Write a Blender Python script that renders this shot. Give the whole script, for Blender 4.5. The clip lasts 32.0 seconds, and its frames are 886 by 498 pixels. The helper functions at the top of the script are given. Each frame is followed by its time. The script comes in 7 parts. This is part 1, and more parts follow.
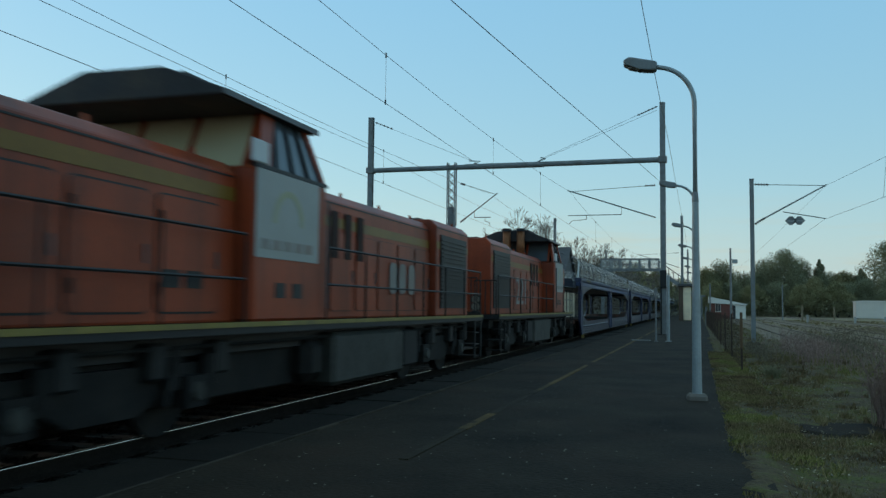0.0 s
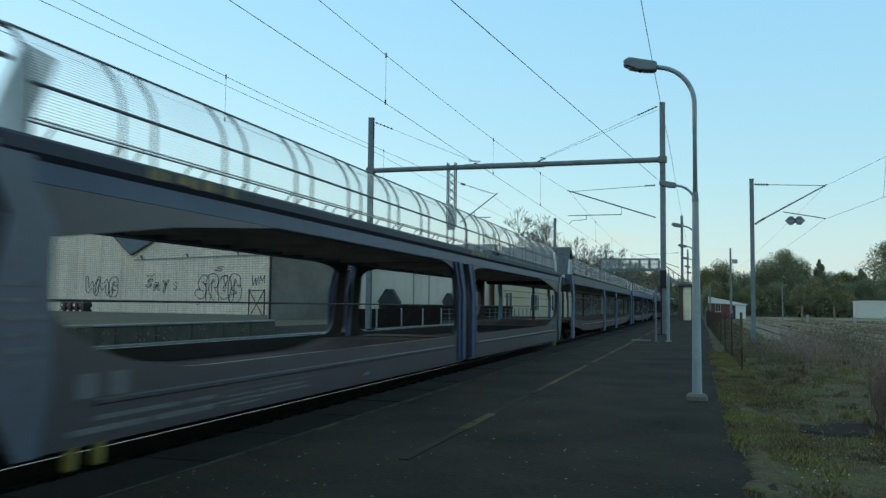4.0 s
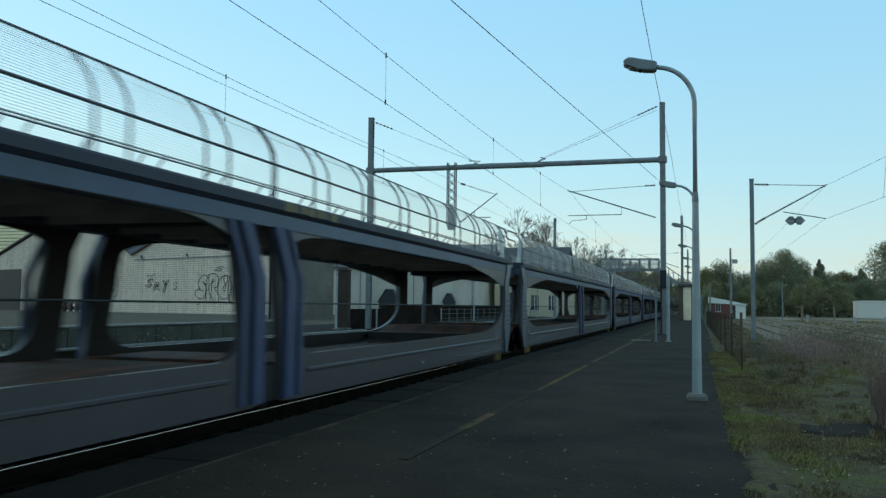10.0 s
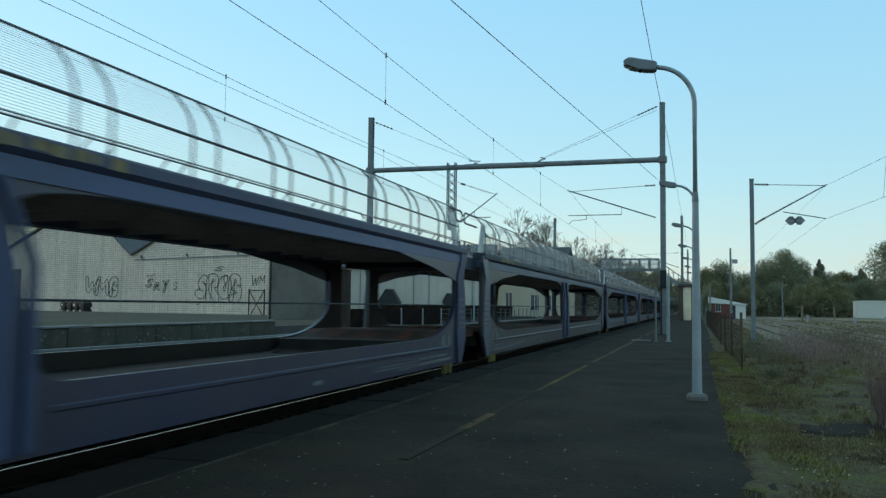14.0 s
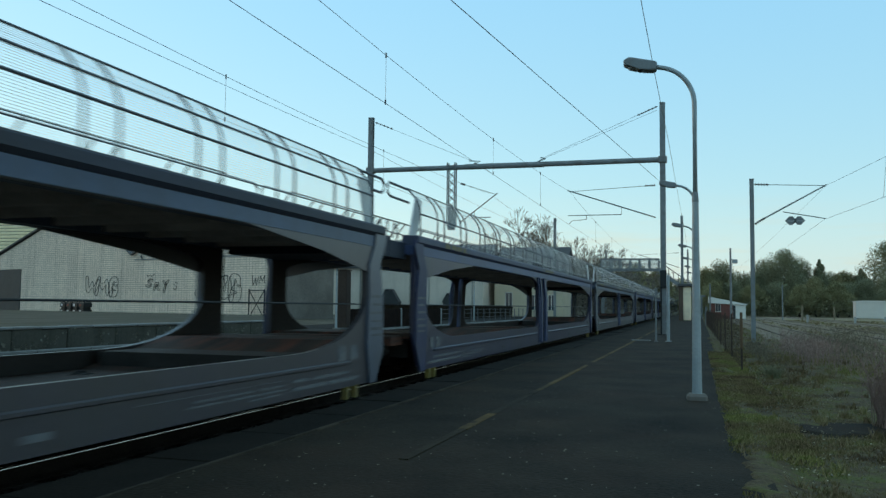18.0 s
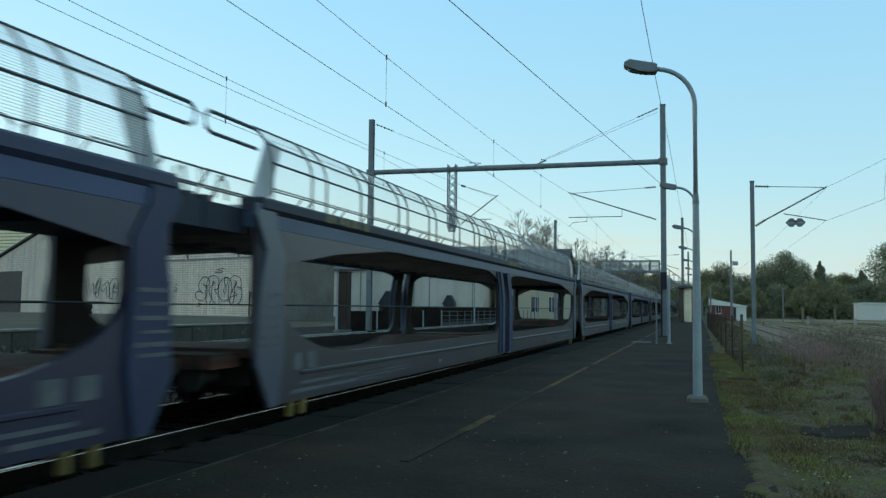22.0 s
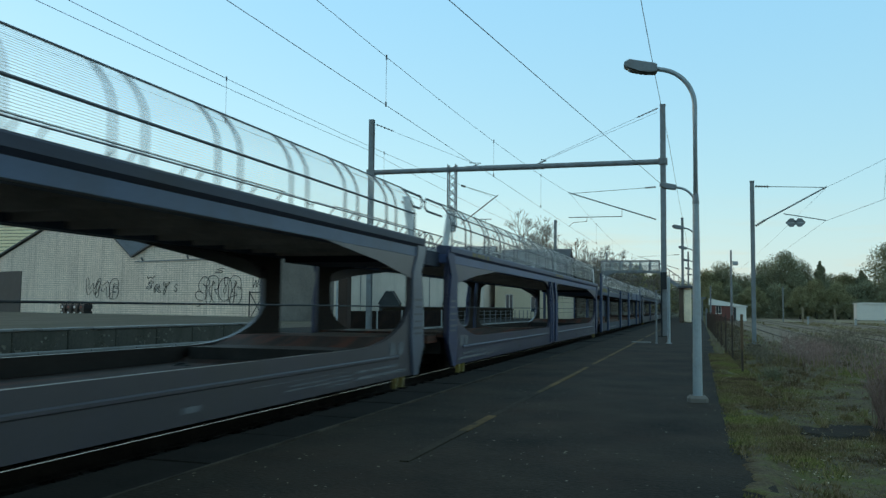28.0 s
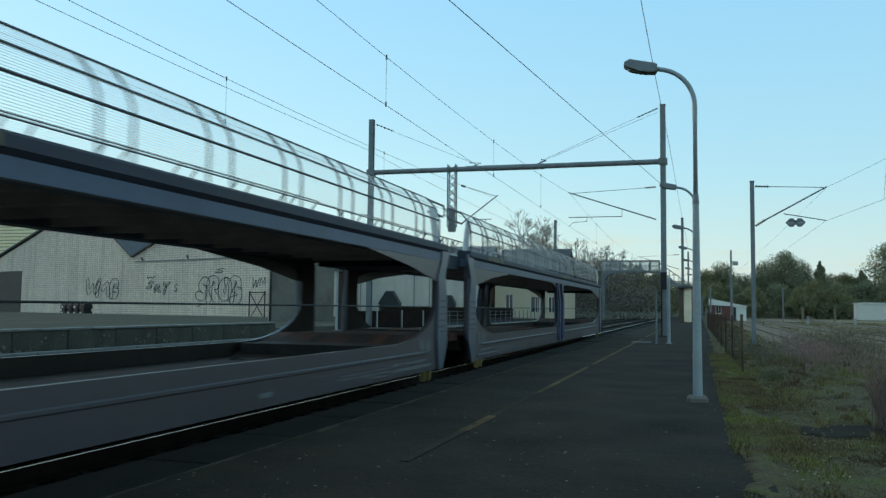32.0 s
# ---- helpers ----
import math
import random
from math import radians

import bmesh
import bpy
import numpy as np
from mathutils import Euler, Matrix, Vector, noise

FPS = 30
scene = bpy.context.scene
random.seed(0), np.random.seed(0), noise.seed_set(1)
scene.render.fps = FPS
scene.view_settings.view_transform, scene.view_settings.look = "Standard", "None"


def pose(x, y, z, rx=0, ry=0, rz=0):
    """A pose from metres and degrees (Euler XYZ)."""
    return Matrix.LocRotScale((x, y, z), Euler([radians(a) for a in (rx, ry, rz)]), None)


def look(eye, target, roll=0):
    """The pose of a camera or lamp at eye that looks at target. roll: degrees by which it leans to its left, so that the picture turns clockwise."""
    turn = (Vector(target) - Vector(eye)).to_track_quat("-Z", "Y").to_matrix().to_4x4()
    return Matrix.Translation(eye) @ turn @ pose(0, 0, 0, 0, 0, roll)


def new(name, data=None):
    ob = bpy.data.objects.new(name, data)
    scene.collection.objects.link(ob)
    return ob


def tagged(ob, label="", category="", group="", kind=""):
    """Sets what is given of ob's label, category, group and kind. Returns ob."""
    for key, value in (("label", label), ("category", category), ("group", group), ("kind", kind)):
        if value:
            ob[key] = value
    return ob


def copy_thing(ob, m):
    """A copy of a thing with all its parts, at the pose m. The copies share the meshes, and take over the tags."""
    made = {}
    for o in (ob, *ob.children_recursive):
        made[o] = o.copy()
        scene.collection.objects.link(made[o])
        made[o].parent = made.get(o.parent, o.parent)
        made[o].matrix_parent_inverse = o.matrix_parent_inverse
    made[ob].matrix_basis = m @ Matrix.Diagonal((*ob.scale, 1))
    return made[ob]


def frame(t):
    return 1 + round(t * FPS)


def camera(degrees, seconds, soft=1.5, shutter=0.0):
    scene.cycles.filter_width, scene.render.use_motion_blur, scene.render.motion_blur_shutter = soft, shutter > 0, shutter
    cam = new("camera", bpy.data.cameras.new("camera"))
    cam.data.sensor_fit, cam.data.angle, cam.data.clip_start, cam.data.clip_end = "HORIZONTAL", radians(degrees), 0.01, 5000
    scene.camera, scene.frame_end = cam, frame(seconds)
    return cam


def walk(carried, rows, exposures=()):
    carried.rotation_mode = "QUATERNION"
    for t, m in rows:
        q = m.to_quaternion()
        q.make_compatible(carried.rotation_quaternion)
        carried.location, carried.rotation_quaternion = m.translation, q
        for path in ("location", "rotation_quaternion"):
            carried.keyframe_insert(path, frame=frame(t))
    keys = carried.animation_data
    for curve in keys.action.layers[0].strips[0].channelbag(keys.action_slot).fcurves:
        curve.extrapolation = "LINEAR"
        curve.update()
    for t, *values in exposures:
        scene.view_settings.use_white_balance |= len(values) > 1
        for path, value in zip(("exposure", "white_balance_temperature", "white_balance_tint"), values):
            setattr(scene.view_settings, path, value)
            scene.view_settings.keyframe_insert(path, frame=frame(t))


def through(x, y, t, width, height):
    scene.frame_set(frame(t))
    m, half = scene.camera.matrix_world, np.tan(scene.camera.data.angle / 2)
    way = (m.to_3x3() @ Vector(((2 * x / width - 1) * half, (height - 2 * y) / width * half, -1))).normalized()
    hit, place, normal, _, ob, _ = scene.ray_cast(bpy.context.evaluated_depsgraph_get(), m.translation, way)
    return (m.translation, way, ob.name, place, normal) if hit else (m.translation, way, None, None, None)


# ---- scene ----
# ---- camera on its stand, nudged once ----
EYE = (0.0, 0.0, 1.35)
AIM_A = (-28.7332, 95.5506, 8.0199)
AIM_B = (-28.7793, 95.5208, 8.2443)
cam = camera(55.19, 32.0, soft=1.4, shutter=0.22)
walk(cam, [(0, look(EYE, AIM_A, 0.6)), (10.0, look(EYE, AIM_A, 0.6)), (20.1, look(EYE, AIM_A, 0.6)),
           (20.4, look(EYE, AIM_B, 0.6)), (26.0, look(EYE, AIM_B, 0.6)), (32.0, look(EYE, AIM_B, 0.6))],
     exposures=[(0, -0.18, 7000, 10), (0.5, -0.02, 7100, 10), (1.0, 0.15, 7200, 10), (32.0, 0.15, 7200, 10)])

# ---- daylight: low evening sun behind the sheds, clear sky ----
SUN_EL, SUN_AZ = radians(15.0), radians(285.0)      # azimuth clockwise from +y
world = bpy.data.worlds.new("sky")
scene.world = world
world.use_nodes = True
wn = world.node_tree
sky = wn.nodes.new("ShaderNodeTexSky")
sky.sky_type, sky.sun_disc = "NISHITA", False
sky.sun_elevation, sky.sun_rotation = SUN_EL, SUN_AZ
sky.altitude, sky.air_density, sky.dust_density, sky.ozone_density = 0, 1.5, 0.3, 1.0
veil = wn.nodes.new("ShaderNodeMixRGB")         # thin veil of evening haze over the whole dome
veil.blend_type = "ADD"
veil.inputs["Fac"].default_value = 1.0
sky_tc, sky_xyz = wn.nodes.new("ShaderNodeTexCoord"), wn.nodes.new("ShaderNodeSeparateXYZ")
wn.links.new(sky_tc.outputs["Generated"], sky_xyz.inputs["Vector"])
tone = wn.nodes.new("ShaderNodeValToRGB")       # paler and warmer towards the horizon, bluer above; unseen zenith warmed to warm the shade
tone.color_ramp.elements.new(0.14)
tone.color_ramp.elements.new(0.42)
for e, p, c in zip(tone.color_ramp.elements, (0.0, 0.14, 0.42, 1.0), ((0.465, 0.885, 1.16), (0.36, 0.868, 1.275), (0.29, 0.85, 1.42), (0.50, 0.845, 1.06))):
    e.position, e.color = p, (*c, 1)
wn.links.new(sky_xyz.outputs["Z"], tone.inputs["Fac"])
streak, smap, sramp = wn.nodes.new("ShaderNodeTexNoise"), wn.nodes.new("ShaderNodeMapping"), wn.nodes.new("ShaderNodeValToRGB")
smap.inputs["Scale"].default_value = (7.0, 7.0, 60.0)      # faint long clouds low over the horizon
streak.inputs["Scale"].default_value, streak.inputs["Detail"].default_value = 1.0, 5
wn.links.new(sky_tc.outputs["Generated"], smap.inputs["Vector"])
wn.links.new(smap.outputs["Vector"], streak.inputs["Vector"])
sramp.color_ramp.elements[0].position, sramp.color_ramp.elements[1].position = 0.50, 0.70
wn.links.new(streak.outputs["Fac"], sramp.inputs["Fac"])
low = wn.nodes.new("ShaderNodeMapRange")
low.inputs["From Min"].default_value, low.inputs["From Max"].default_value = 0.13, 0.05
low.inputs["To Min"].default_value, low.inputs["To Max"].default_value = 0.0, 0.65
wn.links.new(sky_xyz.outputs["Z"], low.inputs["Value"])
amount = wn.nodes.new("ShaderNodeMath")
amount.operation = "MULTIPLY"
wn.links.new(sramp.outputs["Color"], amount.inputs[0])
wn.links.new(low.outputs["Result"], amount.inputs[1])
cloud = wn.nodes.new("ShaderNodeMixRGB")
cloud.inputs["Color2"].default_value = (0.58, 0.74, 0.84, 1)
wn.links.new(amount.outputs[0], cloud.inputs["Fac"])
wn.links.new(tone.outputs["Color"], cloud.inputs["Color1"])
gain = wn.nodes.new("ShaderNodeMixRGB")
gain.blend_type = "MULTIPLY"
gain.inputs["Fac"].default_value = 1.0
gain.inputs["Color2"].default_value = (10, 10, 10, 1)
wn.links.new(cloud.outputs["Color"], gain.inputs["Color1"])
wn.links.new(gain.outputs["Color"], veil.inputs["Color2"])
wn.links.new(sky.outputs["Color"], veil.inputs["Color1"])
wn.nodes["Background"].inputs["Strength"].default_value = 0.055
wn.links.new(veil.outputs["Color"], wn.nodes["Background"].inputs["Color"])
sun_data = bpy.data.lights.new("sun", "SUN")
sun_data.energy, sun_data.angle, sun_data.color = 0.3, radians(4.0), (1.0, 0.78, 0.55)
sun = new("sun", sun_data)
sd = Vector((math.sin(SUN_AZ) * math.cos(SUN_EL), math.cos(SUN_AZ) * math.cos(SUN_EL), math.sin(SUN_EL)))
sun.matrix_world = look(sd * 200, (0, 0, 0))


# ---- materials ----
def mat(name, base, rough=0.7, metal=0.0, vary=0.25, scale=3.0, fine=40.0, bump=0.1, dirt=None, dirt_amount=0.5, coat=0.0, dist=0.01, spec=0.5):
    """Two scales of variation over a base colour, with stains of a second colour and fine relief."""
    m = bpy.data.materials.new(name)
    m.use_nodes = True
    nt = m.node_tree
    b = nt.nodes["Principled BSDF"]
    tc = nt.nodes.new("ShaderNodeTexCoord")
    n1 = nt.nodes.new("ShaderNodeTexNoise")
    n1.inputs["Scale"].default_value, n1.inputs["Detail"].default_value = scale, 6
    n2 = nt.nodes.new("ShaderNodeTexNoise")
    n2.inputs["Scale"].default_value, n2.inputs["Detail"].default_value = fine, 4
    for n in (n1, n2):
        nt.links.new(tc.outputs["Object"], n.inputs["Vector"])
    ramp = nt.nodes.new("ShaderNodeValToRGB")
    lo, hi = [c * (1 - vary) for c in base], [min(1, c * (1 + vary)) for c in base]
    ramp.color_ramp.elements[0].position, ramp.color_ramp.elements[1].position = 0.3, 0.7
    ramp.color_ramp.elements[0].color, ramp.color_ramp.elements[1].color = (*lo, 1), (*hi, 1)
    mixf = nt.nodes.new("ShaderNodeMath")
    mixf.operation = "MULTIPLY_ADD"
    mixf.inputs[1].default_value = 0.4
    sc = nt.nodes.new("ShaderNodeMath")
    sc.operation = "MULTIPLY"
    sc.inputs[1].default_value = 0.6
    nt.links.new(n1.outputs["Fac"], sc.inputs[0])
    nt.links.new(n2.outputs["Fac"], mixf.inputs[0])
    nt.links.new(sc.outputs[0], mixf.inputs[2])
    nt.links.new(mixf.outputs[0], ramp.inputs["Fac"])
    col = ramp.outputs["Color"]
    if dirt:
        n3 = nt.nodes.new("ShaderNodeTexNoise")
        n3.inputs["Scale"].default_value, n3.inputs["Detail"].default_value, n3.inputs["Roughness"].default_value = scale * 0.6, 8, 0.65
        nt.links.new(tc.outputs["Object"], n3.inputs["Vector"])
        r3 = nt.nodes.new("ShaderNodeValToRGB")
        r3.color_ramp.elements[0].position, r3.color_ramp.elements[1].position = 0.48, 0.66
        r3.color_ramp.elements[0].color, r3.color_ramp.elements[1].color = (0, 0, 0, 1), (dirt_amount,) * 3 + (1,)
        nt.links.new(n3.outputs["Fac"], r3.inputs["Fac"])
        mx = nt.nodes.new("ShaderNodeMixRGB")
        mx.inputs["Color2"].default_value = (*dirt, 1)
        nt.links.new(r3.outputs["Color"], mx.inputs["Fac"])
        nt.links.new(col, mx.inputs["Color1"])
        col = mx.outputs["Color"]
    nt.links.new(col, b.inputs["Base Color"])
    b.inputs["Roughness"].default_value, b.inputs["Metallic"].default_value = rough, metal
    b.inputs["Coat Weight"].default_value, b.inputs["Specular IOR Level"].default_value = coat, spec
    if bump:
        bp = nt.nodes.new("ShaderNodeBump")
        bp.inputs["Strength"].default_value, bp.inputs["Distance"].default_value = bump, dist
        nt.links.new(n2.outputs["Fac"], bp.inputs["Height"])
        nt.links.new(bp.outputs["Normal"], b.inputs["Normal"])
    return m


def glass(name, tint=(0.03, 0.04, 0.05)):
    m = bpy.data.materials.new(name)
    m.use_nodes = True
    b = m.node_tree.nodes["Principled BSDF"]
    b.inputs["Base Color"].default_value = (*tint, 1)
    b.inputs["Roughness"].default_value = 0.04
    b.inputs["IOR"].default_value = 1.5
    return m


def streaked(m, amount, tint, wide=1.1):
    """Rain streaks that run down upright faces, of uneven width and length."""
    nt = m.node_tree
    b = nt.nodes["Principled BSDF"]
    tc, mp = nt.nodes.new("ShaderNodeTexCoord"), nt.nodes.new("ShaderNodeMapping")
    mp.inputs["Scale"].default_value = (wide, wide, 0.09)
    ns, rp, mx = nt.nodes.new("ShaderNodeTexNoise"), nt.nodes.new("ShaderNodeValToRGB"), nt.nodes.new("ShaderNodeMixRGB")
    ns.inputs["Scale"].default_value, ns.inputs["Detail"].default_value, ns.inputs["Roughness"].default_value = 1.0, 7, 0.7
    nt.links.new(tc.outputs["Object"], mp.inputs["Vector"])
    nt.links.new(mp.outputs["Vector"], ns.inputs["Vector"])
    rp.color_ramp.elements[0].position, rp.color_ramp.elements[1].position = 0.46, 0.72
    rp.color_ramp.elements[0].color, rp.color_ramp.elements[1].color = (0, 0, 0, 1), (amount,) * 3 + (1,)
    nt.links.new(ns.outputs["Fac"], rp.inputs["Fac"])
    mx.inputs["Color2"].default_value = (*tint, 1)
    old = b.inputs["Base Color"].links[0].from_socket
    nt.links.new(rp.outputs["Color"], mx.inputs["Fac"])
    nt.links.new(old, mx.inputs["Color1"])
    nt.links.new(mx.outputs["Color"], b.inputs["Base Color"])
    return m


GREY = mat("grey_wagon_paint", (0.050, 0.0465, 0.054), 0.36, 0, 0.25, 0.7, 14, 0.08, (0.045, 0.043, 0.04), 0.55, spec=0.5)
BLUE = mat("blue_wagon_paint", (0.0235, 0.0255, 0.054), 0.36, 0, 0.25, 0.7, 14, 0.08, (0.036, 0.037, 0.045), 0.5, spec=0.5)
FASCIA = mat("slate_blue_fascia", (0.060, 0.086, 0.135), 0.45, 0, 0.22, 0.6, 16, 0.08, (0.075, 0.085, 0.1), 0.5, spec=0.3)
SKYBLUE = mat("bright_blue_paint", (0.032, 0.088, 0.19), 0.45, 0, 0.2, 0.7, 16, 0.08, (0.06, 0.075, 0.09), 0.5)
PALE = mat("pale_grey_blue_paint", (0.062, 0.078, 0.10), 0.5, 0, 0.2, 0.7, 16, 0.08, (0.075, 0.065, 0.055), 0.6, spec=0.3)
ROYAL = mat("royal_blue_paint", (0.028, 0.05, 0.105), 0.45, 0, 0.22, 0.7, 16, 0.08, (0.05, 0.05, 0.05), 0.5, spec=0.3)
COLUMN = mat("pale_blue_column_paint", (0.075, 0.12, 0.175), 0.5, 0, 0.22, 1.0, 16, 0.08, (0.06, 0.065, 0.07), 0.6, spec=0.3)
STRUT = mat("pale_slate_column_paint", (0.075, 0.09, 0.118), 0.36, 0, 0.22, 1.0, 16, 0.08, (0.06, 0.06, 0.065), 0.6, spec=0.5)
BLUESTRUT = mat("deep_blue_column_paint", (0.032, 0.039, 0.082), 0.5, 0, 0.22, 1.0, 16, 0.08, (0.05, 0.05, 0.055), 0.5, spec=0.3)
JOINT = mat("slate_blue_joint_paint", (0.040, 0.056, 0.115), 0.5, 0, 0.22, 1.0, 16, 0.08, (0.05, 0.05, 0.055), 0.5, spec=0.3)
FADED = mat("faded_yellow_lettering", (0.20, 0.15, 0.06), 0.7, 0, 0.4, 6, 40, 0, (0.05, 0.05, 0.045), 0.8)
MARK = mat("faded_lettering", (0.10, 0.103, 0.108), 0.6, 0, 0.3, 6, 40, 0)
MARKPLATE = mat("worn_white_lettering", (0.105, 0.107, 0.112), 0.6, 0, 0.4, 5, 40, 0, (0.07, 0.07, 0.075), 0.7)
LIP = mat("dark_blue_deck_lip", (0.034, 0.039, 0.055), 0.55, 0, 0.3, 0.8, 16, 0.08, (0.042, 0.041, 0.04), 0.6, spec=0.25)
BLUEFASCIA = mat("deep_blue_fascia", (0.052, 0.075, 0.155), 0.45, 0, 0.22, 0.6, 16, 0.08, (0.06, 0.068, 0.09), 0.5, spec=0.3)
BLUELIP = mat("deep_blue_deck_lip", (0.046, 0.055, 0.098), 0.5, 0, 0.3, 0.8, 16, 0.08, (0.055, 0.055, 0.06), 0.6, spec=0.3)
BLUESILL = mat("dirty_blue_grey_sill", (0.052, 0.063, 0.075), 0.7, 0, 0.35, 0.8, 16, 0.1, (0.06, 0.045, 0.036), 0.6, spec=0.2)
SILL = mat("brown_grey_sill", (0.075, 0.055, 0.048), 0.7, 0, 0.3, 0.8, 16, 0.1, (0.085, 0.042, 0.033), 0.7, spec=0.2)
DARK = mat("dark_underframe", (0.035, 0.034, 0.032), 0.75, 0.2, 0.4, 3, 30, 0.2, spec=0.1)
LOCODARK = mat("black_running_gear", (0.012, 0.0115, 0.011), 0.7, 0.1, 0.5, 3, 30, 0.2, (0.03, 0.027, 0.022), 0.5, spec=0.2)
LOCORAIL = mat("black_hand_rail_paint", (0.016, 0.015, 0.015), 0.5, 0, 0.3, 3, 30, 0.05, spec=0.3)
LINING = mat("dark_inner_face", (0.034, 0.031, 0.029), 0.75, 0, 0.35, 0.9, 16, 0.1, (0.035, 0.028, 0.023), 0.6, spec=0.15)
DECK = mat("brown_deck_steel", (0.046, 0.034, 0.028), 0.75, 0.1, 0.4, 1.4, 20, 0.2, (0.15, 0.052, 0.032), 0.85, spec=0.1)
_nt = DECK.node_tree
for _n in [n for n in _nt.nodes if n.bl_idname == "ShaderNodeTexNoise"]:
    _map = _nt.nodes.new("ShaderNodeMapping")
    _map.inputs["Scale"].default_value = (3.0, 0.12, 3.0)       # wheel tracks and rust run along the deck
    _nt.links.new(_n.inputs["Vector"].links[0].from_socket, _map.inputs["Vector"])
    _nt.links.new(_map.outputs["Vector"], _n.inputs["Vector"])
RUSTDECK = streaked(mat("rusty_brown_deck", (0.10, 0.062, 0.045), 0.8, 0.1, 0.4, 1.0, 20, 0.2, (0.07, 0.058, 0.05), 0.6, spec=0.1), 0.6, (0.16, 0.065, 0.04), 1.2)
BEAM = mat("slate_blue_beam_paint", (0.045, 0.058, 0.088), 0.5, 0, 0.25, 0.8, 16, 0.08, (0.06, 0.058, 0.055), 0.5, spec=0.3)
# pale base colour makes up for the weak bounced light under the decks
SOFFIT = mat("brightened_deck_underside", (0.52, 0.49, 0.455), 0.8, 0, 0.35, 1.5, 20, 0.1, spec=0.1)
MESHWIRE = mat("bright_galvanised_wire", (0.93, 0.87, 0.80), 0.5, 0, 0.1, 3, 30, 0)
NAVY = mat("dark_navy_paint", (0.027, 0.033, 0.047), 0.6, 0, 0.3, 1, 20, 0.1, (0.05, 0.05, 0.045), 0.3, spec=0.2)
RAILING = mat("dark_railing_paint", (0.07, 0.075, 0.082), 0.5, 0.1, 0.3, 3, 30, 0.05)
PANEL = mat("pale_end_panel", (0.5, 0.52, 0.52), 0.55, 0, 0.15, 2, 20, 0.05, (0.42, 0.42, 0.4), 0.5)
YELLOW = mat("yellow_paint", (0.20, 0.15, 0.03), 0.6, 0, 0.25, 3, 30, 0.1, (0.08, 0.06, 0.04), 0.5)
ORANGE = streaked(mat("orange_loco_paint", (0.30, 0.047, 0.014), 0.45, 0, 0.25, 0.8, 20, 0.05, (0.12, 0.028, 0.015), 0.6, spec=0.3), 0.75, (0.075, 0.018, 0.010), 2.2)
LOUVRE = mat("rusty_black_louvre", (0.03, 0.013, 0.010), 0.7, 0, 0.3, 3, 30, 0.1, spec=0.2)
BAND = mat("yellow_band_paint", (0.19, 0.10, 0.014), 0.42, 0, 0.2, 1, 20, 0.04, (0.12, 0.05, 0.018), 0.5, spec=0.3)
BLACK = mat("black_paint", (0.016, 0.017, 0.018), 0.5, 0, 0.3, 3, 30, 0.08, spec=0.3)
SOOT = mat("sooty_roof_paint", (0.03, 0.03, 0.032), 0.7, 0, 0.4, 1.5, 20, 0.1, (0.10, 0.075, 0.05), 0.5, spec=0.3)
COPPER = mat("burnt_exhaust", (0.2, 0.075, 0.03), 0.5, 0.6, 0.4, 5, 30, 0.1)
WHITE = mat("white_sheet", (0.29, 0.295, 0.28), 0.5, 0, 0.08, 2, 30, 0.03, (0.3, 0.3, 0.27), 0.5)
FUELTANK = mat("mottled_tank_paint", (0.040, 0.041, 0.036), 0.6, 0.1, 0.5, 2.5, 20, 0.1, (0.02, 0.02, 0.018), 0.7, spec=0.3)
TANK = mat("grey_tank_paint", (0.019, 0.0195, 0.0195), 0.6, 0.1, 0.3, 1.5, 20, 0.1, (0.035, 0.033, 0.029), 0.6, spec=0.2)
FADEDMARK = mat("faded_emblem_paint", (0.29, 0.29, 0.18), 0.5, 0, 0.1, 3, 30, 0, (0.31, 0.31, 0.27), 0.6)
FADEDBAR = mat("faint_grey_lettering", (0.21, 0.19, 0.175), 0.55, 0, 0.15, 3, 30, 0, (0.25, 0.16, 0.12), 0.5)
WINDOW = glass("dark_window_glass")
# opaque cream tint stands in for the bright cab seen through the pane
CLEAR = glass("brightened_cream_pane", (0.46, 0.40, 0.26))
CABGLASS = glass("blue_grey_cab_glass", (0.085, 0.10, 0.115))
LENS = mat("lamp_lens", (0.22, 0.21, 0.18), 0.15, 0, 0.1, 5, 40, 0)
STEEL = mat("worn_rail_head", (0.46, 0.44, 0.41), 0.24, 1.0, 0.15, 2, 30, 0.05)
RUST = mat("rusty_steel", (0.075, 0.052, 0.04), 0.85, 0.1, 0.4, 4, 40, 0.2, spec=0.1)
# web of the main-line rails, much darker than the siding rails' rust
RAILWEB = mat("dark_rail_web", (0.024, 0.0175, 0.0135), 0.92, 0, 0.4, 4, 40, 0.2, spec=0.05)
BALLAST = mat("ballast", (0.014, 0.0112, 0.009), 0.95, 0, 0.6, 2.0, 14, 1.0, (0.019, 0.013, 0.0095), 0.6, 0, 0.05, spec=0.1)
SLEEPER = mat("timber_sleeper", (0.05, 0.042, 0.036), 0.9, 0, 0.4, 3, 30, 0.3, spec=0.1)
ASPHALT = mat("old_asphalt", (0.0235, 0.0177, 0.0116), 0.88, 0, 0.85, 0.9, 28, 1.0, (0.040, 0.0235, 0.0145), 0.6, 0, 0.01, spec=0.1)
KERB = mat("dark_kerb_stone", (0.0145, 0.0115, 0.0085), 0.9, 0, 0.5, 1.2, 30, 0.5, (0.009, 0.0085, 0.006), 0.7, spec=0.1)
EDGELINE = mat("pale_worn_joint", (0.05, 0.04, 0.03), 0.88, 0, 0.7, 1.6, 25, 0.6, (0.018, 0.014, 0.01), 0.95, spec=0.1)
